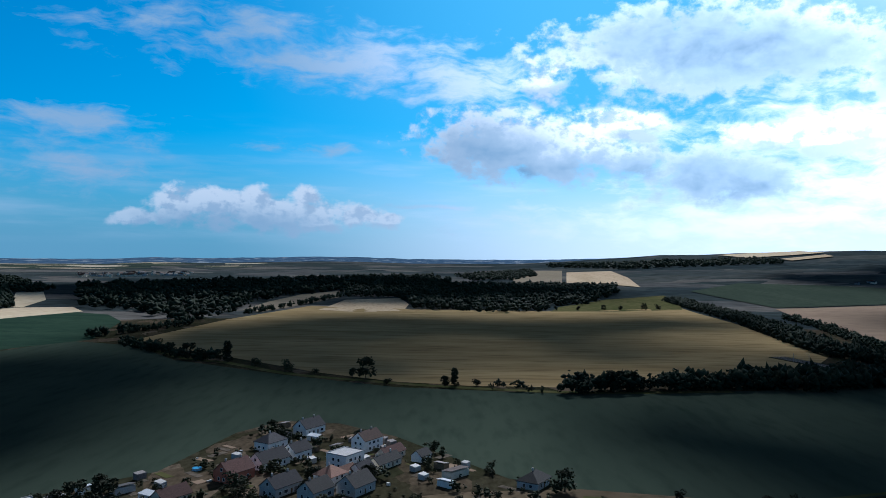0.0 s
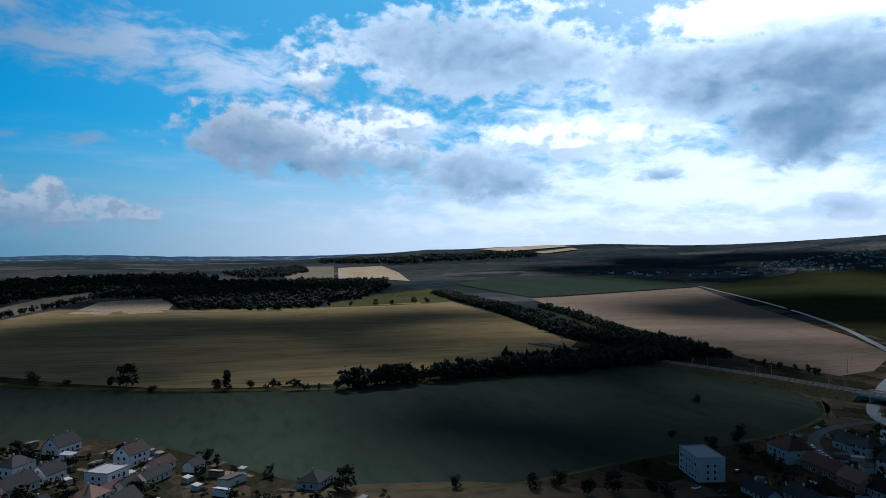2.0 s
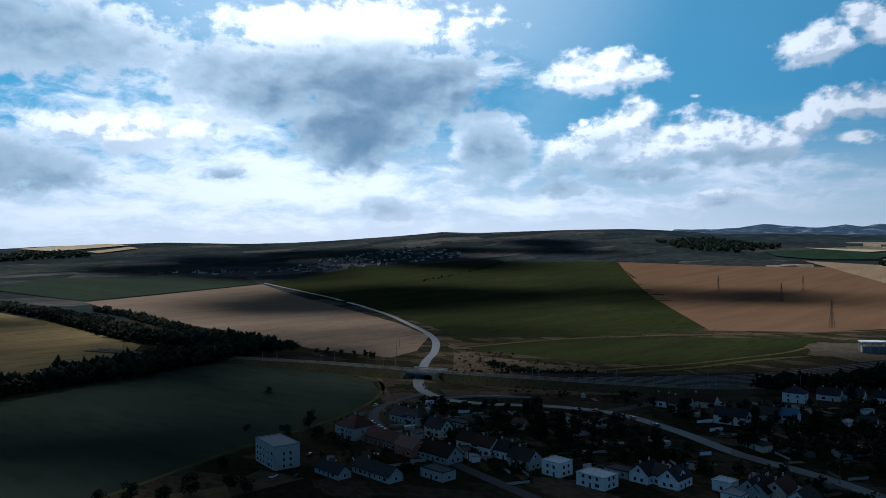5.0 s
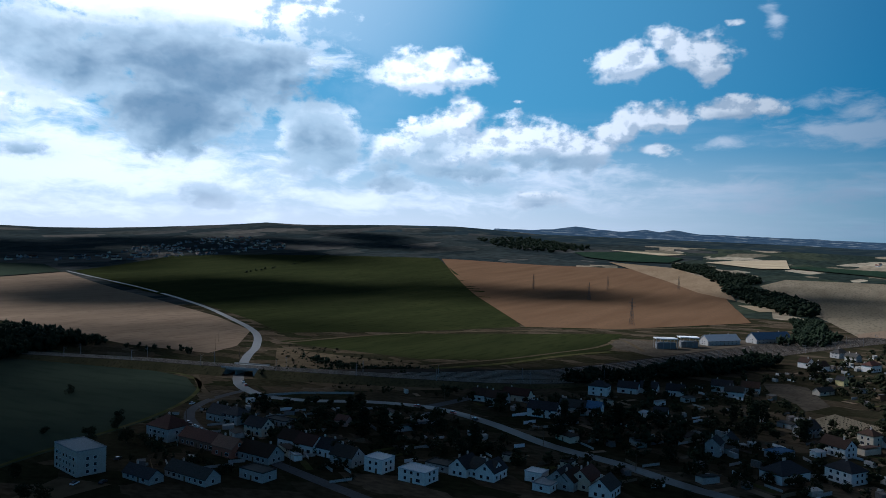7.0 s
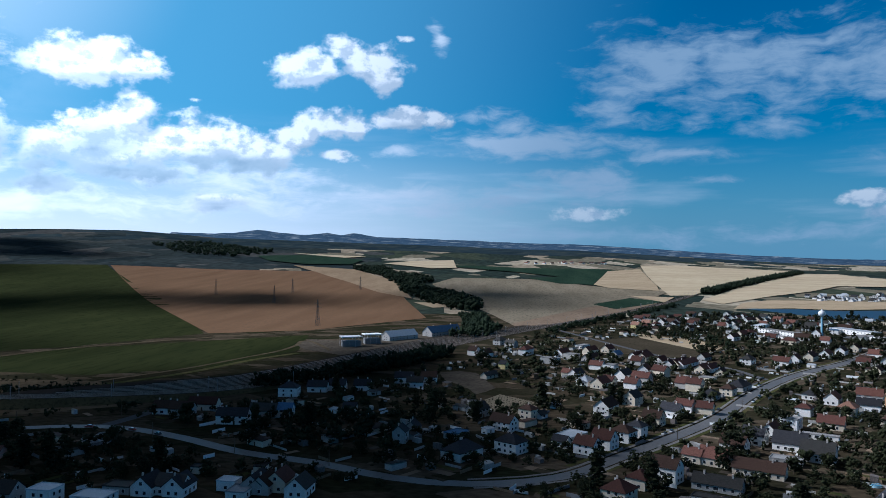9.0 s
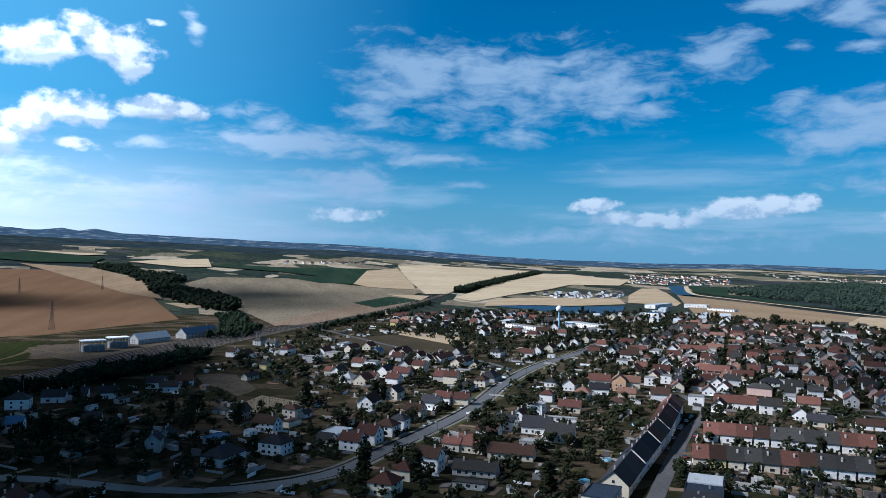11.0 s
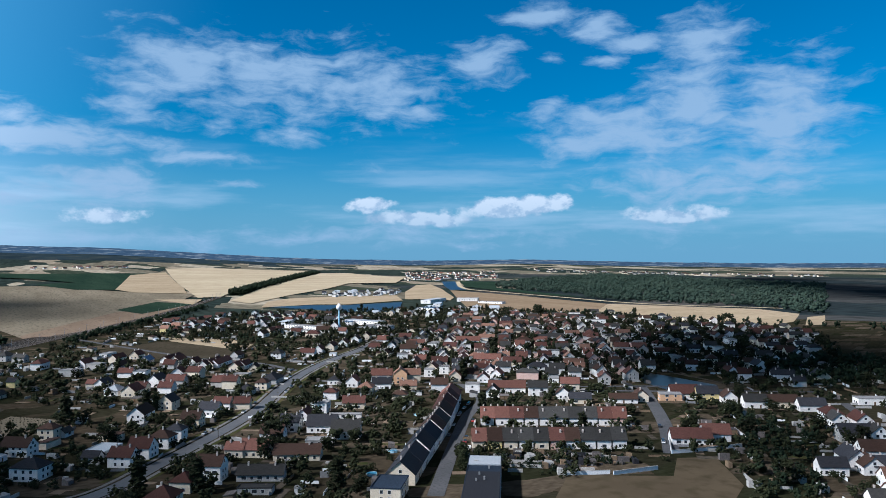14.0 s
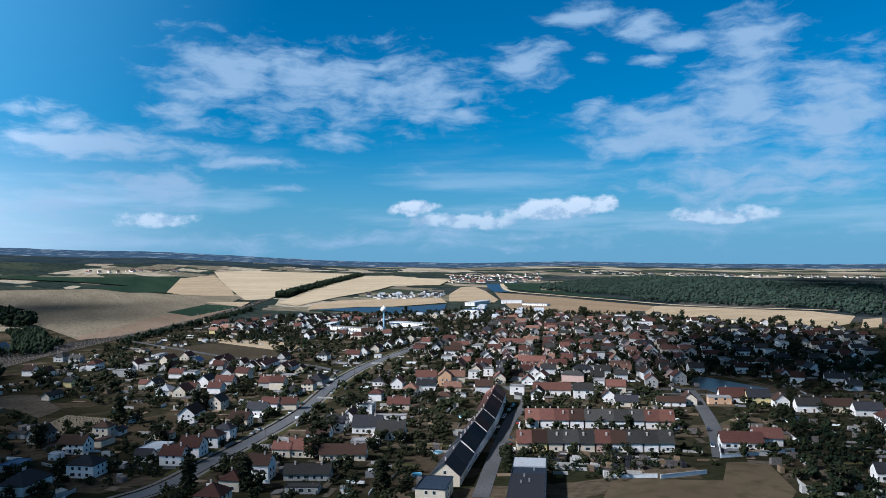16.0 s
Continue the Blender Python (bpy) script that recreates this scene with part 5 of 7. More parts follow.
house(560.2, -433.4, -126, 10, 10, 8, "flat", "white", "flat")
house(499.9, -367.4, -126, 10, 16, 5, "dark", "white", "hip")
house(483.5, -374.7, -126, 9, 12, 5.5, "slate", "white", "gable")
house(504.6, -323.7, -38, 9, 12, 5.5, "dark", "white", "gable")
house(564.4, -361.2, -126, 10, 24, 5, "red", "white", "gable")
house(537.9, -369.4, -126, 9, 16, 5, "redbrown", "cream", "gable")
house(702.7, -428.8, -126, 10, 26, 5, "red", "white", "gable")
house(442.0, -288.5, -126, 7, 10, 3, "brown", "cream", "gable")
house(353.6, -364.2, -126, 9, 14, 5, "flat", "orange", "flat")
house(356.9, -380.3, -126, 12, 18, 4, "redbrown", "white", "gable")
house(344.3, -388.3, -126, 10, 14, 5, "dark", "yellow", "gable")
house(329.8, -392.0, -38, 9, 12, 4.5, "brown", "white", "gable")
house(311.6, -393.7, -126, 9, 14, 4.5, "slate", "white", "gable")
house(303.4, -408.2, -126, 9, 20, 4, "brown", "cream", "gable")
house(286.2, -413.9, -126, 9, 16, 4, "dark", "white", "gable")
house(268.6, -287.0, -126, 10, 20, 3.4, "redbrown", "white", "gable")
house(266.7, -303.2, -126, 10, 14, 4, "red", "white", "gable")
house(262.5, -396.9, -38, 10, 14, 5, "redbrown", "white", "hip")
house(253.5, -388.4, -38, 9, 12, 4, "slate", "white", "gable")
house(244.6, -396.3, -38, 9, 14, 4.5, "redbrown", "white", "gable")
house(228.0, -361.7, -126, 10, 16, 4.5, "dark", "grey", "gable")
house(220.0, -368.4, -38, 9, 12, 5.5, "slate", "white", "gable")
house(201.9, -338.3, -126, 10, 18, 4.5, "brown", "white", "gable")
house(200.5, -315.4, -38, 10, 16, 4.5, "dark", "white", "gable")
house(191.5, -312.4, -38, 9, 14, 4, "brown", "white", "gable")
house(184.3, -318.1, -126, 9, 18, 4, "dark", "white", "gable")
house(197.9, -295.4, -126, 8, 12, 4, "dark", "white", "gable")
house(170.8, -301.0, -126, 9, 16, 4.5, "orange", "white", "gable")
house(156.4, -280.4, -126, 10, 18, 4.5, "red", "white", "gable")
house(144.9, -273.2, -126, 9, 12, 4, "red", "white", "gable")
house(278.1, -465.4, -126, 9, 20, 4, "flat", "white", "flat")
house(250.0, -446.3, -126, 7, 10, 3, "flat", "white", "flat")
house(161.7, -272.2, -126, 8, 12, 3, "slate", "white", "gable")
house(1062.2, -345.3, -36, 12, 40, 5, "metal", "white", "flat")
house(971.5, -329.6, -36, 8, 30, 4, "flat", "white", "flat")
house(1012.7, -424.5, -36, 14, 40, 5, "blue", "white", "flat")
house(920.5, -411.9, -36, 10, 36, 5, "flat", "white", "flat")
house(820.0, -447.2, -36, 10, 22, 4, "red", "white", "gable")
house(744.7, -415.0, -36, 9, 16, 5, "brown", "cream", "gable")
house(1237.2, -684.4, -36, 14, 40, 5, "metal", "white", "flat")
house(1298.3, -737.7, -36, 14, 50, 6, "metal", "white", "flat")
house(815.1, -713.8, -126, 10, 28, 7, "flat", "white", "flat")
house(445.2, 215.4, -90, 9, 12, 4, "brown", "white", "gable")
house(442.9, 203.3, -90, 9, 14, 4, "brown", "grey", "gable")
house(459.0, 196.1, -90, 9, 18, 4, "redbrown", "cream", "gable")
house(423.0, 164.5, -90, 9, 18, 5, "dark", "white", "gable")
house(440.9, 152.1, -90, 9, 16, 4.5, "slate", "grey", "gable")
house(442.6, 139.4, -90, 8, 9, 5, "blue", "white", "gable")
house(508.8, 155.7, -90, 10, 13, 6, "dark", "white", "hip")
house(527.7, 140.1, -90, 9, 14, 4, "dark", "white", "gable")
house(535.5, 127.5, -90, 9, 12, 4, "dark", "white", "gable")
house(536.7, 109.5, -90, 9, 12, 4, "dark", "white", "gable")
house(462.6, 104.2, -90, 6, 8, 3, "dark", "white", "gable")
house(571.3, 83.6, -90, 9, 14, 4.5, "dark", "white", "gable")
house(554.5, 73.5, -90, 8, 12, 4, "slate", "white", "gable")
house(579.5, 65.4, -90, 9, 12, 4, "brown", "white", "gable")
house(295.8, 141.9, -5, 9, 12, 4, "dark", "white", "gable")
house(295.3, 154.7, -5, 9, 12, 4, "dark", "white", "gable")
house(293.8, 116.1, -5, 8, 10, 3, "metal", "white", "flat")
house(301.7, 108.3, -5, 8, 12, 4, "brown", "grey", "gable")
house(299.2, 92.9, -5, 9, 12, 4, "slate", "white", "gable")
house(269.9, 308.7, -96, 14, 17, 6.5, "redbrown", "grey", "hip")
house(267.7, 282.4, -96, 9, 26, 4, "redbrown", "brick", "gable")
house(262.9, 261.5, -96, 9, 14, 4.5, "orange", "redbrick", "gable")
house(313.6, 315.2, -96, 10, 14, 4, "dark", "grey", "gable")
house(312.8, 303.7, -96, 10, 13, 5, "dark", "grey", "hip")
house(299.9, 276.0, -96, 9, 13, 5, "dark", "cream", "gable")
house(264.9, 244.1, -96, 10, 20, 3.5, "brown", "grey", "gable")
house(242.4, 226.0, -96, 8, 14, 4, "slate", "grey", "flat")
house(291.0, 246.6, -96, 9, 12, 4, "brown", "white", "gable")
house(286.8, 233.1, -96, 9, 12, 4.5, "redbrown", "white", "gable")
house(287.5, 222.0, -96, 9, 11, 4, "dark", "white", "gable")
house(279.7, 206.4, -96, 9, 13, 4.5, "slate", "grey", "gable")
house(279.1, 188.7, -96, 9, 10, 6, "metal", "white", "flat")
house(275.9, 167.1, -96, 10, 14, 5, "metal", "white", "flat")
house(339.9, 250.8, -96, 6, 8, 3, "red", "pink", "gable")
house(295.3, 166.3, -96, 8, 12, 3, "slate", "grey", "flat")
house(295.8, 144.5, -96, 9, 12, 4, "slate", "white", "gable")
house(302.8, 123.7, -96, 7, 8, 4, "metal", "white", "flat")
house(302.1, 111.9, -5, 9, 12, 4, "dark", "grey", "gable")
house(305.5, 102.9, -5, 9, 12, 4.5, "redbrown", "cream", "gable")
house(389.1, 63.2, -5, 7, 9, 6, "dark", "grey", "gable")
house(227.1, 248.1, -96, 8, 26, 3, "slate", "grey", "gable")
house(216.1, 264.8, -96, 7, 18, 2.6, "dark", "grey", "gable")
house(322.4, 280.9, -96, 8, 16, 3, "slate", "grey", "flat")
house(-161.6, 291.6, 58, 8, 14, 4, "flat", "white", "flat")
house(-153.5, 303.1, 58, 5, 7, 3, "flat", "white", "flat")
house(-92.1, 340.6, 58, 10, 15, 4.5, "redbrown", "redbrick", "gable")
house(-81.5, 362.6, 58, 10, 18, 3.5, "dark", "white", "gable")
house(-71.3, 378.3, 58, 9, 12, 4, "dark", "white", "gable")
house(-88.1, 396.0, 58, 10, 14, 4, "dark", "white", "hip")
house(-74.6, 431.4, 58, 10, 16, 4, "dark", "white", "gable")
house(-67.3, 322.2, 58, 9, 16, 4, "dark", "grey", "gable")
house(-48.0, 333.4, 58, 10, 11, 5, "orange", "white", "hip")
house(-43.2, 344.8, 58, 6, 10, 3, "orange", "cream", "gable")
house(-45.5, 364.2, 58, 12, 14, 6.5, "flat", "white", "flat")
house(-38.3, 396.1, 58, 9, 15, 6, "brown", "white", "gable")
house(-35.8, 348.3, 58, 8, 10, 3, "dark", "white", "gable")
house(-25.0, 379.9, 58, 7, 16, 3, "redbrown", "cream", "gable")
house(-26.6, 363.9, 58, 7, 18, 3, "slate", "cream", "gable")
house(-35.8, 324.4, 58, 10, 14, 4, "slate", "grey", "gable")
house(-51.6, 316.1, 58, 9, 13, 4, "slate", "grey", "gable")
house(-9.5, 375.5, 58, 6, 9, 3, "slate", "white", "gable")
house(41.3, 335.8, 58, 10, 14, 3, "slate", "grey", "hip")
house(-108.5, 307.6, 58, 8, 14, 3, "redbrown", "cream", "gable")
house(401.7, 34.6, -36, 8, 12, 3, "blue", "grey", "flat")
house(455.4, -13.4, -36, 5, 8, 2.6, "slate", "white", "gable")
house(411.9, 59.4, -5, 8, 10, 3, "dark", "grey", "gable")
house(328.2, 118.2, -5, 5, 6, 3, "slate", "cream", "flat")
house(324.4, 146.1, -5, 4, 5, 3, "slate", "cream", "flat")
house(740.0, -124.0, -36, 8, 32, 3, "redbrown", "white", "gable")
house(685.5, -155.5, -36, 8, 34, 3.5, "red", "white", "gable")
house(658.7, -169.4, -36, 8, 20, 3.5, "redbrown", "white", "gable")

house(577, -54, -36, 10, 12, 3.5, "metal", "white", "hip")
house(579, -72, 54, 8, 9, 4, "redbrown", "cream", "gable")
house(566, -87, 54, 9, 10, 4.5, "redbrown", "white", "gable")
house(615, -51, -36, 8, 13, 3.5, "dark", "white", "gable")
house(617, -44, 54, 7, 8, 3.5, "red", "cream", "gable")
house(560, -131, 54, 9, 11, 6, "redbrown", "cream", "gable")
house(530, -134, -36, 10, 10, 3.5, "dark", "grey", "hip")
house(545, -150, -36, 9, 9, 5, "brown", "cream", "hip")
house(569, -165, -36, 12, 19, 3.5, "dark", "grey", "hip")
house(485, -106, 54, 8, 11, 4.5, "redbrown", "white", "gable")
house(469, -94, 54, 9, 12, 4.5, "dark", "white", "gable")
house(444, -78, 54, 9, 11, 5, "brown", "cream", "gable")
house(436, -72, -36, 6, 8, 3, "red", "cream", "gable")
house(414, -63, 54, 8, 9, 6, "dark", "white", "hip")
house(403, -54, 54, 10, 11, 5.5, "brown", "white", "hip")
house(387, -42, 54, 10, 11, 5.5, "redbrown", "white", "gable")
house(376, -32, 54, 9, 11, 5, "redbrown", "white", "gable")
house(403, -26, -36, 11, 18, 3, "metal", "grey", "flat")
house(387, -20, 54, 6, 8, 3.5, "dark", "white", "gable")
house(332, -61, 54, 9, 12, 7, "brown", "white", "gable")
house(322, -48, -36, 9, 10, 4.5, "redbrown", "cream", "hip")
house(303, -36, -36, 11, 11, 5, "redbrown", "cream", "hip")
house(365, -81, 54, 7, 9, 4, "red", "cream", "gable")
house(361, -90, 54, 10, 14, 4, "red", "cream", "gable")
house(385, -106, 54, 9, 12, 5, "brown", "white", "gable")
house(403, -122, 54, 9, 11, 5.5, "dark", "white", "gable")
house(419, -136, -36, 9, 12, 4.5, "redbrown", "white", "gable")
house(443, -155, -36, 10, 11, 6, "flat", "white", "flat")
house(480, -177, 54, 8, 9, 5, "redbrown", "white", "hip")
house(444, -178, 60, 9, 14, 4, "redbrown", "cream", "gable")
house(417, -161, 60, 4, 18, 2.6, "flat", "white", "flat")
house(394, -137, 60, 12, 16, 4, "dark", "white", "gable")
house(373, -142, 60, 12, 15, 4.5, "slate", "white", "gable")
house(365, -124, 60, 8, 14, 2.8, "flat", "grey", "flat")
house(345, -105, 60, 9, 22, 3.2, "brown", "cream", "gable")
house(321, -80, 60, 8, 20, 3, "slate", "grey", "gable")
house(303, -72, 60, 6, 14, 2.6, "slate", "grey", "flat")
house(293, -87, 60, 3, 4, 2.4, "flat", "white", "flat")
house(486, -206, -36, 10, 11, 5, "orange", "cream", "hip")
house(520, -211, -36, 9, 12, 4.5, "red", "white", "gable")
house(502, -226, 60, 9, 14, 4, "dark", "white", "gable")
house(535, -242, 60, 10, 16, 4.5, "red", "white", "gable")
house(513, -247, -30, 10, 10, 8, "orange", "orange", "gable")
house(515, -258, 60, 10, 13, 6, "orange", "cream", "gable")
house(487, -240, 60, 8, 12, 3.2, "orange", "cream", "gable")
house(538, -204, -36, 9, 12, 3.5, "dark", "white", "hip")
house(468, -255, 60, 10, 12, 5.5, "brown", "white", "gable")
house(530, -282, -36, 8, 8, 6, "flat", "white", "flat")
house(537, -300, -36, 8, 9, 6, "flat", "white", "flat")
house(452, -215, 54, 8, 10, 4, "brown", "cream", "hip")
house(212, 299, 76, 12.5, 22.5, 10.5, "metal", "beige", "flat", "four-storey beige block of flats with flat roof")
house(982, -342, -159, 12, 66, 5, "flat", "white", "flat", "long white low hall with flat roof", "halls behind the village", 1)
house(927, -320, -136, 10, 30, 4, "flat", "white", "flat", "long white low hall with flat roof", "halls behind the village", 1)
house(996, -440, -161, 16, 68, 6, "metal", "white", "flat", "long white factory hall with pale roof", "halls behind the village", 1)
house(924, -430, -155, 12, 38, 5, "flat", "white", "flat", "long white low hall with flat roof", "halls behind the village", 1)
house(1410, -792, -51, 22, 95, 7, "metal", "white", "flat", "pale blue-white factory hall", "halls behind the village", 1)
house(1190, -658, -151, 20, 39, 6, "blue", "white", "flat", "white factory hall with blue roof", "halls behind the village", 1)
house(1393, -868, -132, 22, 45, 7, "metal", "white", "flat", "long white barn hall in the stubble", "halls behind the village", 1)
house(1296, -864, -156, 14, 58, 5, "flat", "white", "flat", "long white barn hall in the stubble", "halls behind the village", 1)
# two facing terraces of joined houses
def terrace(x0, y0, x1, y1, n, depth, h, roofs, walls, group, storey_shift=0.5):
    turn = math.degrees(math.atan2(y1 - y0, x1 - x0))
    step = math.hypot(x1 - x0, y1 - y0) / n
    for i in range(n):
        t = (i + 0.5) / n
        k = house(x0 + (x1 - x0) * t, y0 + (y1 - y0) * t, turn, depth, round(step - 0.93, 2), h + (0.0, 0.45, 0.2, 0.7)[i % 4] * storey_shift * 2, roofs[i % len(roofs)], walls[i % len(walls)], "gable",
                  f"{WALL_WORD[walls[i % len(walls)]]} terraced house with {ROOF_WORD[roofs[i % len(roofs)]]} roof", group)
        for child in k.children:
            if child.name.startswith("roof") and i % 5 != 1:
                part("chimney", STACK, child, "pale rendered chimney", m=pose(step * (-0.2, 0.25, 0.1, -0.3)[i % 4], -depth * 0.2, h + depth * 0.27))


terrace(320.2, -187.0, 281.2, -254.0, 10, 12.0, 4.4, ("red", "brown", "slate", "slate", "slate", "redbrown", "brown", "slate", "slate", "slate"), ("cream", "yellow", "cream", "white", "cream", "pink", "white", "white", "white", "white"), "front terrace", 0.12)
terrace(364.0, -221.2, 319.0, -291.2, 10, 12.0, 4.4, ("red", "red", "redbrown", "brown", "slate", "slate", "slate", "slate", "red", "red"), ("white", "white", "white", "white", "white", "white", "white", "white", "white", "pink"), "rear terrace", 0.12)

# stepped terrace along the street: pairs of houses, each pair a step higher than the one before
STEPS = (((281, -126.5), (310.9, -150.2), 4.6, ("dark", "dark"), ("cream", "white")), ((311.2, -150.5), (341, -175), 5.6, ("dark", "steelblue"), ("white", "white")),
         ((341.3, -175.3), (364.3, -194), 6.4, ("brown", "slate"), ("white", "cream")), ((364.6, -194.3), (401, -221.3), 7.0, ("brown", "redbrown"), ("white", "white")), ((401.3, -221.6), (428, -241), 7.4, ("redbrown", "red"), ("white", "white")))
for (xa, ya), (xb, yb), h, roofs, walls in STEPS:
    step = math.hypot(xb - xa, yb - ya) / 2
    for i in range(2):
        t = (i + 0.5) / 2
        house(xa + (xb - xa) * t, ya + (yb - ya) * t, math.degrees(math.atan2(yb - ya, xb - xa)), 12.5, round(step - 0.93, 2), h + 0.1 * i, roofs[i], walls[i], "gable",
              f"{WALL_WORD[walls[i]]} house of a stepped terrace with {ROOF_WORD[roofs[i]]} roof", "stepped terrace along the street")
PLOTS += [(405, -436, 34), (375, -415, 26), (425, -450, 16), (240, -215, 24), (225, -195, 20), (235, -245, 18)]

# streets of the old village, filled in between the houses above
TOWN = (
    ([(798, 6), (805, -120), (747, -195), (599, -190), (464, -109), (415, -66), (443, -33), (596, -47)], 40, 48, ("brown", "redbrown", "dark", "slate", "redbrown"), ("white", "cream", "white", "grey")),
    ([(741, -321), (810, -426), (597, -380), (439, -293), (480, -273)], 16, 20, ("red", "redbrown", "brown", "dark", "slate"), ("white", "cream", "white")),
    ([(816, -432), (565, -304), (475, -293), (413, -384), (457, -459), (665, -647), (954, -771), (1008, -597)], 16, 20, ("red", "slate", "redbrown", "orange", "dark", "brown", "brown", "slate"), ("white", "cream", "white", "grey", "pink", "white")),
    ([(673, -636), (576, -866), (319, -481), (360, -438), (468, -471)], 25, 29, ("brown", "dark", "redbrown", "slate", "dark"), ("white", "white", "grey", "cream")),
    ([(957, -871), (576, -866), (507, -737), (678, -631), (952, -775)], 26, 31, ("dark", "redbrown", "brown", "slate", "dark"), ("white", "white", "cream")),
    ([(1303, -350), (1135, -506), (866, -351), (885, -251)], 26, 32, ("brown", "redbrown", "slate", "red"), ("white", "cream", "white")),
    ([(1167, -190), (1303, -350), (1012, -239), (982, -161)], 24, 30, ("brown", "dark", "redbrown"), ("white", "cream", "grey")),
    ([(678, -24), (768, -122), (622, -175), (544, -122), (581, -34)], 44, 48, ("brown", "redbrown", "dark"), ("white", "cream", "grey")),
    ([(1839, -709), (1957, -992), (1680, -857), (1675, -671)], 26, 30, ("slate", "dark", "metal"), ("white", "white")),
    ([(1149, -512), (981, -590), (952, -756), (1215, -766), (1256, -649)], 30, 34, ("slate", "metal", "red", "brown"), ("white", "white", "cream")),
)
ROAD_LINE = [p for pts in ([(333, -15), (372, -49), (459, -116), (552, -170), (642, -233), (740, -322), (859, -415)], [(261, -132), (323, -178), (384, -225), (424, -262), (482, -283)],
                           [(544, -239), (482, -283), (442, -327), (399, -400), (354, -434), (321, -479)], [(406, -390), (381, -371), (310, -312), (258, -262)],
                           [(611, -205), (680, -188), (761, -143), (1009, -63)], [(248, 199), (263, 234), (285, 286), (308, 337), (357, 365), (386, 362), (376, 332), (383, 302), (398, 275), (405, 248), (404, 220), (386, 180), (360, 138), (346, 99), (325, 59), (319, 24), (333, -15)],
                           [(289, -453), (216, -373), (150, -293)]) for p in smooth_line(pts, 8)]
ROAD_XY = np.array([(p.x, p.y) for p in ROAD_LINE])


def clear_of(x, y, room, road=7.5):
    if np.min(np.hypot(ROAD_XY[:, 0] - x, ROAD_XY[:, 1] - y)) < road:
        return False
    q = np.array(PLOTS)
    return bool(np.all(np.hypot(q[:, 0] - x, q[:, 1] - y) > q[:, 2] + room))


FILL = []
for poly, across, along, roofs, walls in TOWN:
    c, s = math.cos(radians(-36)), math.sin(radians(-36))
    u = [(x * c + y * s, -x * s + y * c) for x, y in poly]
    for j, vv in enumerate(np.arange(min(p[1] for p in u), max(p[1] for p in u), along)):
        for uu in np.arange(min(p[0] for p in u), max(p[0] for p in u), across):
            a, b = uu + house_rng.uniform(-3, 3), vv + house_rng.uniform(-3, 3)
            x, y = a * c - b * s, a * s + b * c
            ok = inside(np.array([x]), np.array([y]), poly)[0] and house_rng.random() < 0.8 and clear_of(x, y, 5.5, 10)
            turn = -36 + (90 if house_rng.random() < 0.45 else 0) + house_rng.uniform(-10, 10)
            w, l, h = float(house_rng.choice([8.0, 9.0, 10.0])), float(house_rng.choice([10.0, 12.0, 14.0, 17.0])), float(house_rng.choice([3.4, 4.2, 5.4]))
            rf, wl, kd = str(house_rng.choice(roofs)), str(house_rng.choice(walls)), str(house_rng.choice(["gable", "gable", "gable", "gable", "hip", "flat"]))
            if ok:
                FILL.append((math.hypot(x, y), x, y, turn, w, l, h, "flat" if kd == "flat" else rf, wl, kd))
                PLOTS.append((x, y, max(w, l) * 0.55))
FILL.sort()
for _, x, y, turn, w, l, h, rf, wl, kd in FILL[:115]:
    house(x, y, turn, w, l, h, rf, wl, kd, group="houses of the old village", detail=1 if math.hypot(x, y) < 600 else 0)


def far_houses(name, rows, label):
    """The houses too far off to tell apart singly, in one mesh: walls, roofs and window openings."""
    verts, faces, slots, mats, order = [], [], [], [], {}

    def slot(mt):
        if mt.name not in order:
            order[mt.name] = len(mats)
            mats.append(mt)
        return order[mt.name]

    for _, x, y, turn, w, l, h, rf, wl, kd in rows:
        wm, rm, rise = house_meshes(w, l, h, kd, rf, wl)
        m = pose(x, y, float(land(x, y)) + 0.2, 0, 0, turn)
        pieces = [(wm, Matrix(), slot(WALL[wl])), (rm, Matrix(), slot(ROOF[rf]))]
        n = max(1, int((l - 2) / 4))
        for i in range(n):
            for sgn in (1, -1):
                pieces.append((WIN_A, pose((i - (n - 1) / 2) * 4, -sgn * w / 2, 1.0, 0, 0, 0 if sgn > 0 else 180), slot(M_PANE)))
        for me, mm, k in pieces:
            base = len(verts)
            verts += [tuple(m @ mm @ q.co) for q in me.vertices]
            faces += [tuple(base + i for i in p.vertices) for p in me.polygons]
            slots += [k] * len(me.polygons)
    me = mesh_of(name, verts, faces)
    for mt in mats:
        me.materials.append(mt)
    me.polygons.foreach_set("material_index", slots)
    return tagged(new(name, me), label, "houses", kind="stuff")


far_houses("distant_houses", FILL[115:], "crowded red-roofed houses of the farther village")


def scatter_houses(poly, n, seed, roofs, walls, big=1.0):
    rng = np.random.default_rng(seed)
    out = []
    xs, ys = [p[0] for p in poly], [p[1] for p in poly]
    while len(out) < n:
        x, y = rng.uniform(min(xs), max(xs)), rng.uniform(min(ys), max(ys))
        if inside(np.array([x]), np.array([y]), poly)[0]:
            out.append((0, x, y, float(rng.choice([20, 110, 65])), round(9 * big), round(float(rng.choice([12, 15, 22])) * big), 4.5 * big, str(rng.choice(roofs)), str(rng.choice(walls)), "gable"))
    return out


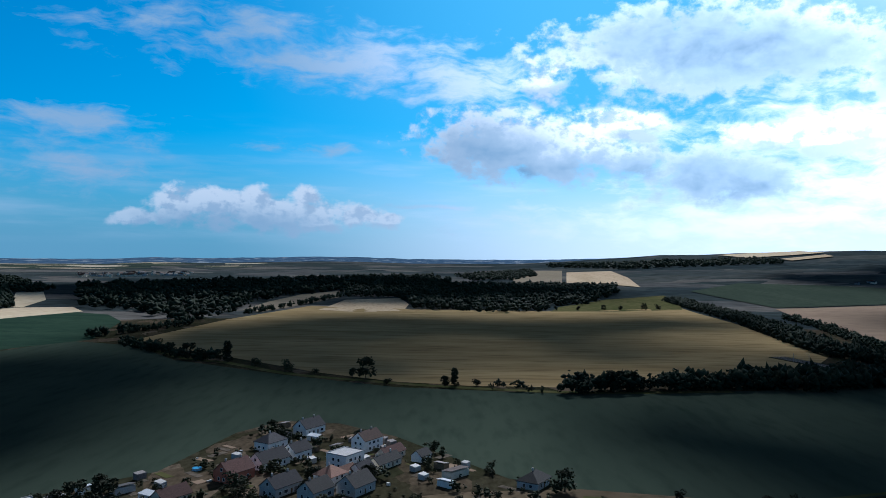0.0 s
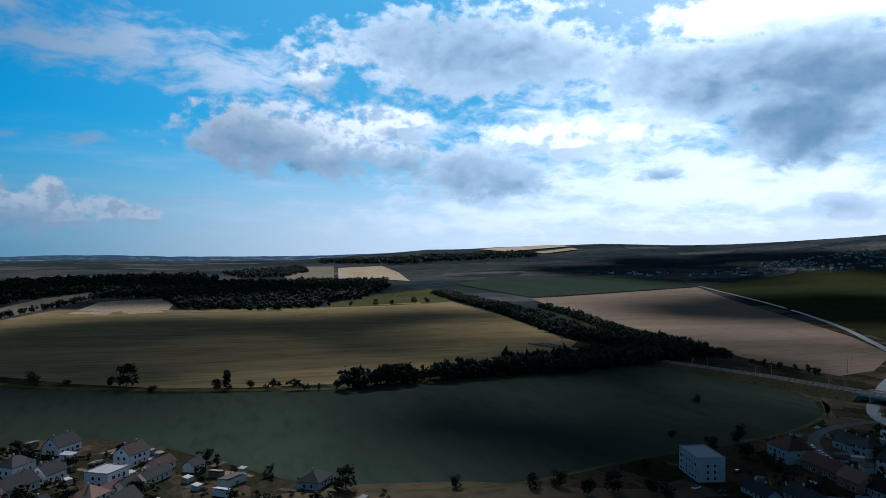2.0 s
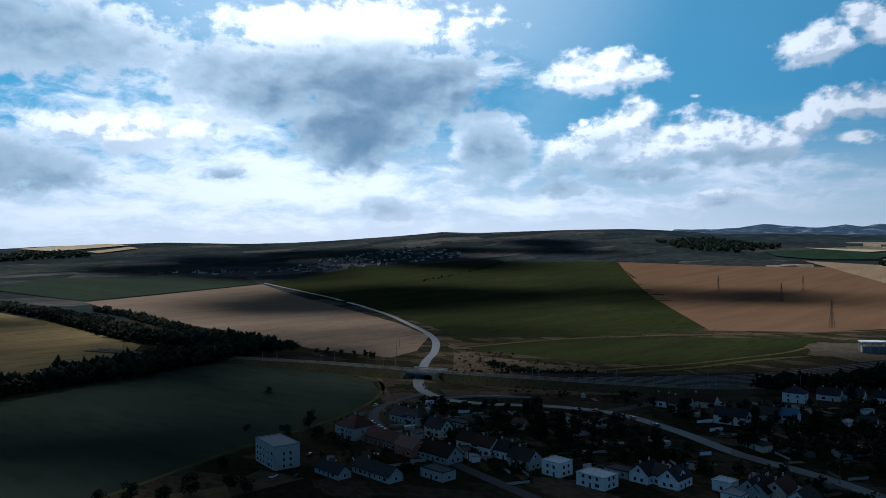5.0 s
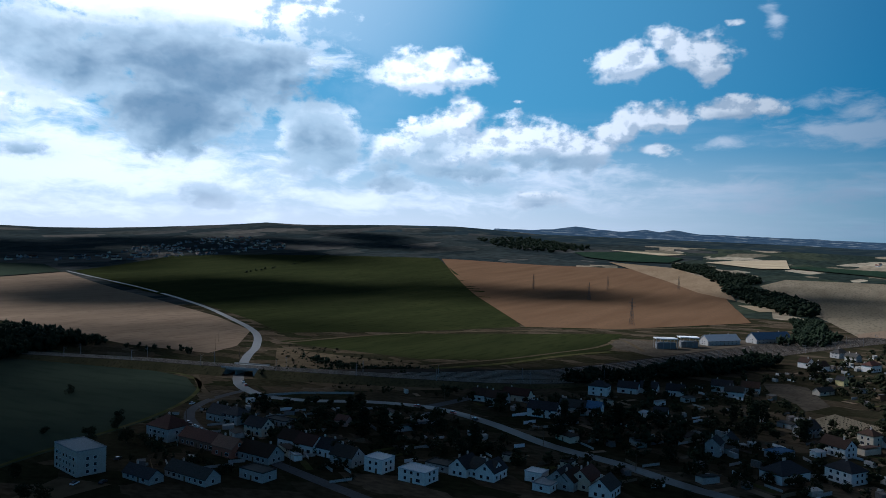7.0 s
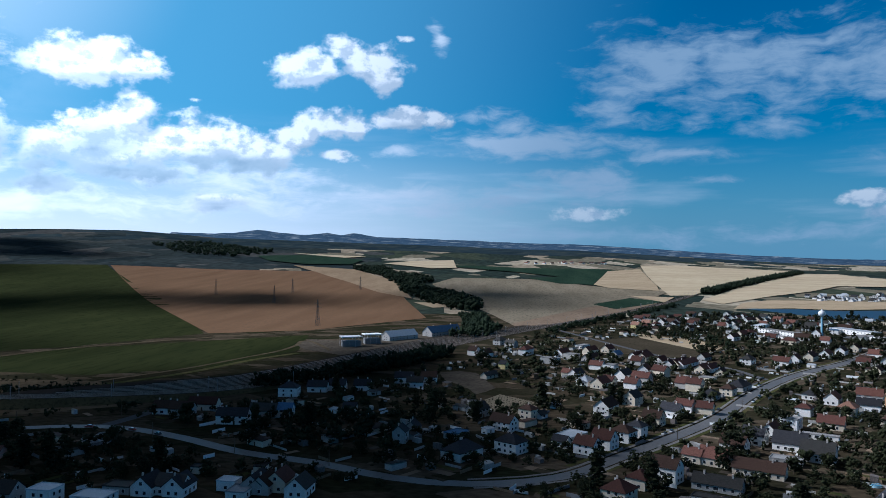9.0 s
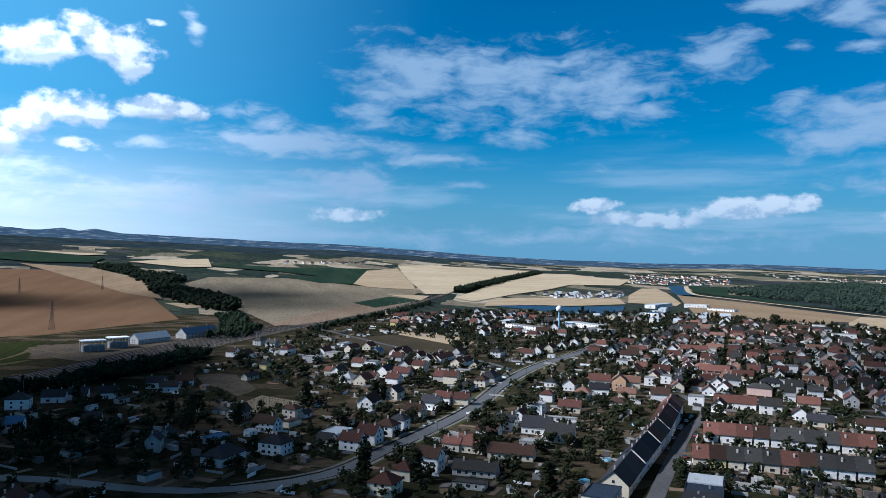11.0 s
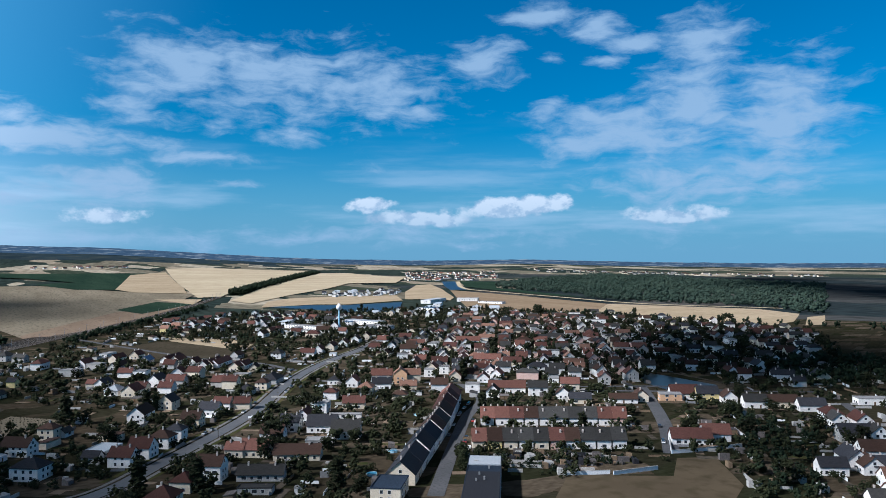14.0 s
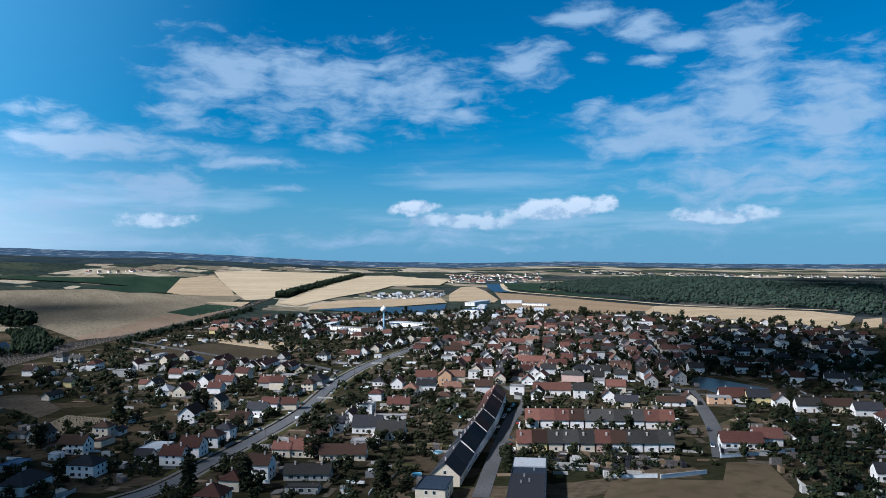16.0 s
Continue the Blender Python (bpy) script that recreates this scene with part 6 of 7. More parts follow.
far_houses("hill_village", scatter_houses([(1779, 2324), (2211, 2496), (2658, 2598), (2701, 2288), (2375, 1928), (2013, 1971), (1767, 1941)], 150, 1, ("brown", "redbrown", "dark"), ("cream", "grey", "grey", "dim"))
           + scatter_houses([(1192, 2234), (1767, 1941), (1792, 2138), (1292, 2383)], 45, 2, ("brown", "dark"), ("cream", "grey", "dim")), "scattered houses of a village on the far slope")
far_houses("distant_town", scatter_houses([(3130, -1628), (2938, -2002), (2342, -1605), (2328, -1436), (2372, -1229)], 130, 3, ("red", "slate", "brown"), ("white", "cream"), 0.8)
           + scatter_houses([(3095, -2315), (1906, -2953), (1773, -2745), (2823, -2110)], 90, 4, ("slate", "brown"), ("grey", "cream"), 0.9)
           + scatter_houses([(-1429, 2980), (-1033, 3154), (-964, 2913), (-1303, 2718)], 70, 5, ("slate", "brown"), ("grey", "cream"), 1.2)
           + scatter_houses([(3407, -112), (3472, -479), (3382, -466), (3284, -108)], 22, 6, ("red", "brown"), ("cream", "white"), 1.0), "pale houses of a distant town")

# ---------------------------------------------------------------- railway, pylons and other works
M_STEEL = material("galvanised_steel", (0.16, 0.165, 0.17), (0.22, 0.22, 0.225), 1.0, rough=0.6, spec=0.3)
M_LATTICE = material("dark_weathered_steel", (0.055, 0.056, 0.058), (0.08, 0.08, 0.082), 1.0, rough=0.7, spec=0.1)
M_RAIL = material("worn_rail", (0.24, 0.20, 0.165), (0.30, 0.255, 0.21), 0.5, rough=0.55, spec=0.12)
M_CONCRETE = material("concrete", (0.34, 0.33, 0.31), (0.42, 0.41, 0.39), 0.3, c=(0.24, 0.23, 0.22), fine=2.0, bump=0.01, spec=0.1)
M_WOODPOLE = material("pole_wood", (0.09, 0.07, 0.05), (0.12, 0.09, 0.07), 1.0)
M_WHITE = plaster("white_enamel", (0.78, 0.79, 0.80), (0.84, 0.85, 0.86))
M_BLUE = plaster("pale_blue_paint", (0.30, 0.50, 0.62), (0.36, 0.56, 0.68))
M_BANK = material("bank_grass", (0.044, 0.0416, 0.0224), (0.072, 0.0616, 0.0336), 0.05, c=(0.028, 0.028, 0.016), fine=0.5, bump=0.2)
BRIDGE = Vector((435, 408, 0))


def bank_height(p):
    """The line stands on a bank round the bridge and comes down to the plain further on."""
    d = (p - BRIDGE).length
    return 0.5 + 4.6 * max(0.0, 1 - max(0.0, d - 90) / 230)


RAIL_LINE = smooth_line([(350, 794), (394, 614), (435, 408), (474, 280), (530, 191), (655, 129), (856, 42), (1120, -96), (1430, -254), (1707, -385), (2547, -780), (3062, -1188)], 12)


def along_rail(name, lo, hi, top, skirt, mat, words, gap=False, thing=None):
    verts, faces, run = [], [], []
    for i, p in enumerate(RAIL_LINE):
        if gap and (p - BRIDGE).length < 9:
            run.append(None)
            continue
        d = (RAIL_LINE[min(i + 1, len(RAIL_LINE) - 1)] - RAIL_LINE[max(i - 1, 0)]).normalized()
        s = Vector((d.y, -d.x, 0))
        z = bank_height(p) + float(land(p.x, p.y))
        run.append(len(verts))
        for off, zz in ((lo - skirt * bank_height(p), -0.1 + float(land(p.x, p.y))), (lo, z + top), (hi, z + top), (hi + skirt * bank_height(p), -0.1 + float(land(p.x, p.y)))) if skirt else ((lo, z + top - 0.16), (lo, z + top), (hi, z + top), (hi, z + top - 0.16)):
            q = p + s * off
            verts.append((q.x, q.y, zz))
    for a, b in zip(run, run[1:]):
        if a is not None and b is not None:
            faces += [(a + k, a + k + 1, b + k + 1, b + k) for k in range(3)]
    me = mesh_of(name, verts, faces, mat)
    if thing:
        return part(name, me, thing)
    return tagged(new(name, me), words, "railway", kind="structure")


along_rail("railway_bank", -10, 10, 0.0, 1.5, M_BANK, "grassy railway bank", True)
along_rail("railway_bed", -8.5, 8.5, 0.12, 0, M_BALLAST, "brown ballast bed with several tracks", True)
track_thing = tagged(new("railway_track"), "pair of worn steel rails on ballast", "rails", kind="structure")
for centre in (-5.6, -1.6, 2.4, 6.2):
    along_rail("track_bed", centre - 1.45, centre + 1.45, 0.17, 0, M_TRACKBED, "", False, track_thing)
    for side in (-0.72, 0.72):
        along_rail("rail", centre + side - 0.10, centre + side + 0.10, 0.30, 0, M_RAIL, "", False, track_thing)
# station yard with more tracks beside the line
YARD = [p for p in RAIL_LINE if 446 < p.x < 1250 and p.y < 395]
yard_v, yard_f = [], []
for i, p in enumerate(YARD):
    d = (YARD[min(i + 1, len(YARD) - 1)] - YARD[max(i - 1, 0)]).normalized()
    s = Vector((d.y, -d.x, 0))
    w = 46 * min(1, i / 10, (len(YARD) - 1 - i) / 30)
    for off, up in ((-8.4 - w - 1.5 * bank_height(p), -0.1), (-8.0 - w, bank_height(p) + 0.05), (-8.0, bank_height(p) + 0.05)):
        q = p + s * off
        yard_v.append((q.x, q.y, up + float(land(p.x, p.y))))
yard_f = [(3 * i + k, 3 * i + k + 1, 3 * i + k + 4, 3 * i + k + 3) for i in range(len(YARD) - 1) for k in (0, 1)]
tagged(new("station_yard", mesh_of("station_yard", yard_v, yard_f, M_BALLAST)), "dark ballast of the station sidings", "railway", kind="structure")
for k in range(8):
    v, f, pts = [], [], YARD[5 + k:-12 - 3 * k]
    for i, p in enumerate(pts):
        d = (pts[min(i + 1, len(pts) - 1)] - pts[max(i - 1, 0)]).normalized()
        for off in (-1.45, 1.45):
            q = p + Vector((d.y, -d.x, 0)) * (-11.5 - 5.2 * k + off)
            v.append((q.x, q.y, bank_height(p) + float(land(p.x, p.y)) + 0.1))
    f = [(2 * i, 2 * i + 1, 2 * i + 3, 2 * i + 2) for i in range(len(pts) - 1)]
    part("siding_bed", mesh_of("siding_bed", v, f, M_TRACKBED), track_thing)
    v, f = [], []
    for side in (-0.72, 0.72):
        base, pts = len(v), YARD[5 + k:-12 - 3 * k]
        for i, p in enumerate(pts):
            d = (pts[min(i + 1, len(pts) - 1)] - pts[max(i - 1, 0)]).normalized()
            s = Vector((d.y, -d.x, 0))
            z = bank_height(p) + float(land(p.x, p.y))
            for off, zz in ((-0.09, z), (-0.09, z + 0.28), (0.09, z + 0.28), (0.09, z)):
                q = p + s * (-11.5 - 5.2 * k + side + off)
                v.append((q.x, q.y, zz))
        for i in range(len(pts) - 1):
            a = base + 4 * i
            f += [(a + j, a + j + 1, a + 5 + j, a + 4 + j) for j in range(3)]
    part("siding_rails", mesh_of("siding_rails", v, f, M_RAIL), track_thing)
# bridge over the road
bridge = tagged(new("railway_bridge"), "concrete railway bridge with low parapets over the road", "bridge")
near = min(range(len(RAIL_LINE)), key=lambda i: (RAIL_LINE[i] - BRIDGE).length)
heading = RAIL_LINE[near + 1] - RAIL_LINE[near - 1]
bridge.matrix_basis = pose(RAIL_LINE[near].x, RAIL_LINE[near].y, 0, 0, 0, math.degrees(math.atan2(heading.y, heading.x)))
for nm, dims in (("deck", (-15, 15, -9.6, 9.6, 4.0, 5.15)), ("parapet", (-15, 15, -10, -9.6, 4.0, 6.1)), ("parapet", (-15, 15, 9.6, 10, 4.0, 6.1)), ("abutment", (-14, -11, -9.6, 9.6, -0.3, 4.0)), ("abutment", (11, 14, -9.6, 9.6, -0.3, 4.0)), ("pier", (-4.0, -3.0, -9.0, 9.0, -0.3, 4.0))):
    v, f = [], []
    box(v, f, *dims)
    part(nm, mesh_of(nm, v, f, M_CONCRETE), bridge)


def thing_of(name, parts, words, category, group=""):
    ob = tagged(new(name), words, category, group)
    for nm, v, f, mt in parts:
        part(nm, mesh_of(nm, v, f, mt), ob)
    return ob


# masts of the overhead line
v1, f1, v2, f2, v3, f3 = [], [], [], [], [], []
tube(v1, f1, (0, 0, -0.3), (0, 0, 8.5), 0.22, 0.16)
tube(v2, f2, (0, 0, 7.2), (3.6, 0, 7.9), 0.07, 0.06, 5)
tube(v3, f3, (0, 0, 6.2), (3.4, 0, 6.1), 0.05, 0.05, 5)
MAST = thing_of("line_mast", (("pole", v1, f1, M_STEEL), ("arm", v2, f2, M_STEEL), ("bracket", v3, f3, M_STEEL)), "grey steel mast with bracket arm beside the tracks", "mast", "masts of the railway")
first = True
for i in range(4, len(RAIL_LINE) - 60, 5):
    p = RAIL_LINE[i]
    if (p - BRIDGE).length < 14:
        continue
    d = RAIL_LINE[i + 1] - RAIL_LINE[i - 1]
    for side in (-1, 1):
        s = Vector((d.y, -d.x, 0)).normalized() * (9.2 * side)
        m = pose(p.x + s.x, p.y + s.y, bank_height(p) + float(land(p.x, p.y)), 0, 0, math.degrees(math.atan2(-s.y, -s.x)))
        if first:
            MAST.matrix_basis, first = m, False
        else:
            copy_thing(MAST, m)


def pylon(x, y, h, turn):
    ob = tagged(new("pylon"), "tall steel lattice power pylon standing in stubble", "pylon", "power pylons")
    ob.matrix_basis = pose(x, y, float(land(x, y)), 0, 0, turn)
    wid = lambda z: 2.3 * (1 - z / h) ** 1.3 + 0.30
    for sx in (-1, 1):
        for sy in (-1, 1):
            v, f = [], []
            for k in range(7):
                z, r = h * k / 6, 0.17 - 0.008 * k
                cx, cy = sx * wid(z * 0.999), sy * wid(z * 0.999)
                v += [(cx - r, cy - r, z - 0.2), (cx + r, cy - r, z - 0.2), (cx + r, cy + r, z - 0.2), (cx - r, cy + r, z - 0.2)]
                if k:
                    b = 4 * k
                    f += [(b - 4 + j, b - 4 + (j + 1) % 4, b + (j + 1) % 4, b + j) for j in range(4)]
            part("leg", mesh_of("leg", v, f, M_LATTICE), ob)
    v, f = [], []
    for k in range(9):
        z0, z1 = h * k / 9, h * (k + 1) / 9
        a, b = wid(z0), wid(z1)
        for q in ((-1, -1, 1, -1), (1, -1, 1, 1), (1, 1, -1, 1), (-1, 1, -1, -1)):
            tube(v, f, (q[0] * a, q[1] * a, z0), (q[2] * b, q[3] * b, z1), 0.075, 0.075, 4)
            tube(v, f, (q[2] * a, q[3] * a, z0), (q[0] * b, q[1] * b, z1), 0.075, 0.075, 4)
    part("bracing", mesh_of("bracing", v, f, M_LATTICE), ob)
    for z, reach in ((h * 0.70, 6.5), (h * 0.84, 5.0)):
        v, f = [], []
        for s in (-1, 1):
            tube(v, f, (0, 0, z), (s * reach, 0, z), 0.16, 0.10, 4)
            tube(v, f, (0, 0, z + 1.6), (s * reach, 0, z), 0.10, 0.08, 4)
        part("cross_arm", mesh_of("cross_arm", v, f, M_LATTICE), ob)


for x, y, h in ((1008, 256, 36), (1442, 446, 36), (1637, 636, 36), (1742, 492, 34), (1864, 354, 34)):
    pylon(x, y, h, 70)


def pole(x, y, h):
    v, f, v2, f2 = [], [], [], []
    tube(v, f, (0, 0, -0.3), (0, 0, h), 0.17, 0.11)
    box(v2, f2, -1.1, 1.1, -0.07, 0.07, h - 0.9, h - 0.7)
    ob = thing_of("utility_pole", (("pole", v, f, M_WOODPOLE), ("crossbar", v2, f2, M_WOODPOLE)), "dark wooden utility pole with crossbar", "pole", "utility poles")
    ob.matrix_basis = pose(x, y, float(land(x, y)), 0, 0, 40)


for x, y, h in ((512, 514, 13), (492, 467, 9), (558, 555, 9), (385, 195, 8), (358, 141, 8), (340, 90, 8), (407, -83, 8), (485, -141, 8), (583, -200, 8), (298, 326, 8), (277, 266, 8), (261, 224, 8), (404, 283, 8), (430, 235, 8)):
    pole(x, y, h)

# water tower
v1, f1, v2, f2, v3, f3 = [], [], [], [], [], []
tube(v1, f1, (0, 0, -0.5), (0, 0, 26), 1.3, 1.1, 14)
rings, seg = 9, 16
for i in range(rings + 1):
    g = math.pi * i / rings
    for j in range(seg):
        v2.append((4.3 * math.sin(g) * math.cos(2 * math.pi * j / seg), 4.3 * math.sin(g) * math.sin(2 * math.pi * j / seg), 29.5 - 4.0 * math.cos(g)))
for i in range(rings):
    for j in range(seg):
        f2.append((i * seg + j, i * seg + (j + 1) % seg, (i + 1) * seg + (j + 1) % seg, (i + 1) * seg + j))
tube(v3, f3, (0, 0, 33.2), (0, 0, 35.0), 0.8, 0.5, 10)
tower = thing_of("water_tower", (("column", v1, f1, M_BLUE), ("tank", v2, f2, M_WHITE), ("vent", v3, f3, M_WHITE)), "slender pale blue water tower with white ball tank", "water tower")
tower.matrix_basis = pose(951, -381, 0)

# switching station beside the railway: two canopies on posts and low halls
def canopy(x, y, turn, l, w, h):
    ob = tagged(new("canopy_hall"), "open steel hall with flat white roof beside the railway", "hall", "halls of the depot")
    ob.matrix_basis = pose(x, y, 0, 0, 0, turn)
    v, f = [], []
    box(v, f, -l / 2, l / 2, -w / 2, w / 2, h, h + 0.9)
    part("roof", mesh_of("roof", v, f, M_WHITE), ob, "flat white roof")
    for sx in np.linspace(-l / 2 + 0.6, l / 2 - 0.6, 4):
        for sy in (-w / 2 + 0.5, w / 2 - 0.5):
            v, f = [], []
            box(v, f, sx - 0.25, sx + 0.25, sy - 0.25, sy + 0.25, -0.3, h)
            part("post", mesh_of("post", v, f, M_CONCRETE), ob)
    v, f = [], []
    box(v, f, -l / 2 + 1.5, l / 2 - 1.5, -w / 2 + 2, w / 2 - 2, -0.3, h * 0.62)
    part("transformer_bay", mesh_of("transformer_bay", v, f, M_STEEL), ob)


canopy(791, 168, -66, 22, 14, 10)
canopy(818, 150, -66, 20, 14, 10)
house(863, 125, -40, 14, 44, 5, "metal", "grey", "gable", "long grey depot hall with pale metal roof")
house(918, 80, -40, 16, 52, 5, "blue", "grey", "gable", "long grey depot hall with blue roof")
long_hall = house(253.6, -150, -35.5, 14, 60, 7, "steelblue", "grey", "flat", "long grey building with steel blue roof and a pale roof end")
for child in long_hall.children:
    if child.name.startswith("roof"):
        deck_z = max(q.co.z for q in child.data.vertices)
        for name, x0, x1, y0, y1, up, mat, words in (("roof_sheet", 16.0, 29.9, -6.8, 6.8, 0.25, ROOF["metal"], "pale sheet-metal roof end"), ("roof_sheet", -29.8, 5.5, -6.8, 6.8, 0.12, ROOF["dark"], "dark felt roof"),
                                                     ("vent", 11.0, 11.7, -2.4, -1.7, 1.3, M_STEEL, ""), ("vent", 0.5, 1.2, 1.2, 1.9, 1.2, M_STEEL, ""), ("vent", -6.2, -5.5, -1.0, -0.3, 1.4, M_STEEL, ""), ("vent", -8.2, -7.5, 2.2, 2.9, 1.2, M_STEEL, ""), ("hatch", 20.0, 21.4, 3.0, 4.4, 0.7, M_CONCRETE, "")):
            v, f = [], []
            box(v, f, x0, x1, y0, y1, deck_z - 0.36, deck_z + up - 0.1)
            part(name, mesh_of(name, v, f, mat), child, words)

# garden walls
def wall_run(pts, h, mat, words, thick=0.35):
    for (x0, y0), (x1, y1) in zip(pts, pts[1:]):
        l = math.hypot(x1 - x0, y1 - y0)
        v, f = [], []
        box(v, f, -l / 2, l / 2, -thick / 2, thick / 2, -0.2, h)
        v2, f2 = [], []
        box(v2, f2, -l / 2 - 0.02, l / 2 + 0.02, -thick / 2 - 0.06, thick / 2 + 0.06, h, h + 0.1)
        ob = thing_of("garden_wall", (("wall", v, f, mat), ("coping", v2, f2, M_CONCRETE)), words, "wall", "garden walls")
        ob.matrix_basis = pose((x0 + x1) / 2, (y0 + y1) / 2, 0, 0, 0, math.degrees(math.atan2(y1 - y0, x1 - x0)))


wall_run([(257, -194), (248, -213)], 1.7, M_WHITE, "white rendered garden wall behind the terrace")
wall_run([(246, -213), (242, -236)], 1.7, M_WHITE, "white rendered garden wall behind the terrace")
wall_run([(258, -262), (253, -281), (249, -302)], 1.7, M_WHITE, "white rendered wall round a garden")
wall_run([(275, -329), (252, -313)], 1.7, M_WHITE, "white rendered wall round a garden")
wall_run([(278, -282), (258, -262)], 1.7, M_WHITE, "white rendered wall along the access road")
wall_run([(363, 34), (379, 9), (404, 24)], 1.2, M_CONCRETE, "low concrete garden fence wall")
wall_run([(370, 344), (396, 325), (415, 295)], 1.2, M_CONCRETE, "low concrete fence wall by the junction")

# vineyard
vine_spots = []
for i in range(17):
    t = i / 16
    a, b = Vector((497, -702)).lerp(Vector((458, -696)), t), Vector((362, -512)).lerp(Vector((337, -507)), t)
    n = int((b - a).length / 3.4)
    vine_spots += [tuple(a.lerp(b, k / n)) for k in range(n + 1)]
sheet("vineyard_ground", [(497, -702), (458, -696), (337, -507), (362, -512)], M_DRY, "dry pale soil between the vines", 0.04, "ground")
grow("vine_rows", vine_spots, 1.6, 2.1, "straight green rows of a vineyard", M_LEAF, "vines", 0.9, COARSE)
# furrows of the allotment
bed_spots = []
for i in range(9):
    a, b = Vector((491, 27)).lerp(Vector((527, 9)), i / 8), Vector((466, -7)).lerp(Vector((500, -14)), i / 8)
    n = int((b - a).length / 2.5)
    bed_spots += [tuple(a.lerp(b, k / n)) for k in range(n + 1)]
grow("vegetable_rows", bed_spots, 0.5, 0.9, "low rows of vegetables in an allotment", M_LEAF, "plants", 1.1, COARSE)

# cars
CAR_PAINT = {"white": plaster("white_car_paint", (0.75, 0.75, 0.75), (0.8, 0.8, 0.8)), "silver": material("silver_car_paint", (0.42, 0.43, 0.45), (0.46, 0.47, 0.48), 2.0, rough=0.3, spec=0.5),
             "dark": material("dark_car_paint", (0.02, 0.022, 0.03), (0.03, 0.032, 0.04), 2.0, rough=0.3, spec=0.5), "red": material("red_car_paint", (0.30, 0.03, 0.025), (0.34, 0.04, 0.03), 2.0, rough=0.3, spec=0.5),
             "blue": material("blue_car_paint", (0.03, 0.07, 0.20), (0.04, 0.09, 0.24), 2.0, rough=0.3, spec=0.5)}
M_TYRE = material("tyre_rubber", (0.015, 0.015, 0.015), (0.02, 0.02, 0.02), 3.0)
lower = [(-2.15, 0.35), (2.15, 0.35), (2.2, 0.75), (1.3, 0.92), (-2.1, 0.95), (-2.2, 0.6)]
upper = [(-2.0, 0.95), (1.2, 0.92), (0.55, 1.42), (-1.45, 1.45)]


def slab(profile, wid, pinch=1.0):
    n = len(profile)
    v = [(x, -wid * (pinch if z > 1.2 else 1), z) for x, z in profile] + [(x, wid * (pinch if z > 1.2 else 1), z) for x, z in profile]
    f = [tuple(range(n)), tuple(range(2 * n - 1, n - 1, -1))] + [(i, n + i, n + (i + 1) % n, (i + 1) % n) for i in range(n)]
    return v, f


CAR_BODY = {k: mesh_of("body", *slab(lower, 0.88), m) for k, m in CAR_PAINT.items()}
CAR_CABIN = mesh_of("cabin", *slab(upper, 0.80, 0.82), M_PANE)
wv, wf = [], []
tube(wv, wf, (0, -0.1, 0), (0, 0.1, 0), 0.32, 0.32, 10)
wf += [tuple(range(10)), tuple(range(19, 9, -1))]
CAR_WHEEL = mesh_of("wheel", wv, wf, M_TYRE)

wv, wf = [], []
tube(wv, wf, (0, -0.115, 0), (0, 0.115, 0), 0.19, 0.19, 8)
wf += [tuple(range(8)), tuple(range(15, 7, -1))]
CAR_RIM = mesh_of("rim", wv, wf, M_STEEL)


def car(x, y, turn, paint):
    ob = tagged(new("car"), f"{paint} car parked beside the street", "car", "parked cars")
    ob.matrix_basis = pose(x, y, 0.14, 0, 0, turn)
    part("body", CAR_BODY[paint], ob)
    part("cabin", CAR_CABIN, ob)
    for sx in (-1.3, 1.35):
        for sy in (-0.80, 0.80):
            tyre = part("wheel", CAR_WHEEL, ob, m=pose(sx, sy, 0.32))
            part("rim", CAR_RIM, tyre, "silver rim")


car_rng = np.random.default_rng(4)
for pts, off, n in (([(275, -142), (323, -178), (384, -225), (416, -254)], -5.0, 7), ([(275, -142), (323, -178), (384, -225)], 5.0, 3), ([(372, -49), (459, -116), (552, -170)], 6.0, 6), ([(372, -49), (459, -116), (552, -170), (642, -233)], -6.0, 7),
                    ([(308, 337), (285, 286), (263, 234)], 4.5, 6), ([(310, -312), (269, -273)], 3.0, 3), ([(398, 275), (405, 248), (404, 220), (386, 180)], 2.2, 3), ([(386, 362), (398, 378), (415, 397)], 2.2, 2), ([(216, -373), (150, -293)], 4.0, 4)):
    line = smooth_line(pts, 4.0)
    for k in sorted(car_rng.choice(range(2, len(line) - 2), n, replace=False)):
        d = (line[k + 1] - line[k - 1]).normalized()
        car(line[k].x + d.y * off, line[k].y - d.x * off, math.degrees(math.atan2(d.y, d.x)) + (180 if car_rng.random() < 0.5 else 0), str(car_rng.choice(["white", "silver", "dark", "white", "red", "dark", "silver"])))
for x, y, k in ((197, 282, "white"), (204, 274, "dark"), (225, 304, "silver"), (230, 297, "dark"), (333, 358, "white")):
    car(x, y, 20, k)

# sheds and garden huts
M_SHEDROOF = tiles("shed_felt", (0.10, 0.09, 0.085), (0.16, 0.14, 0.13))
M_TIMBER = material("shed_boards", (0.16, 0.11, 0.07), (0.24, 0.18, 0.12), 1.0, c=(0.10, 0.07, 0.05), fine=4, stretch=(1, 6, 1))


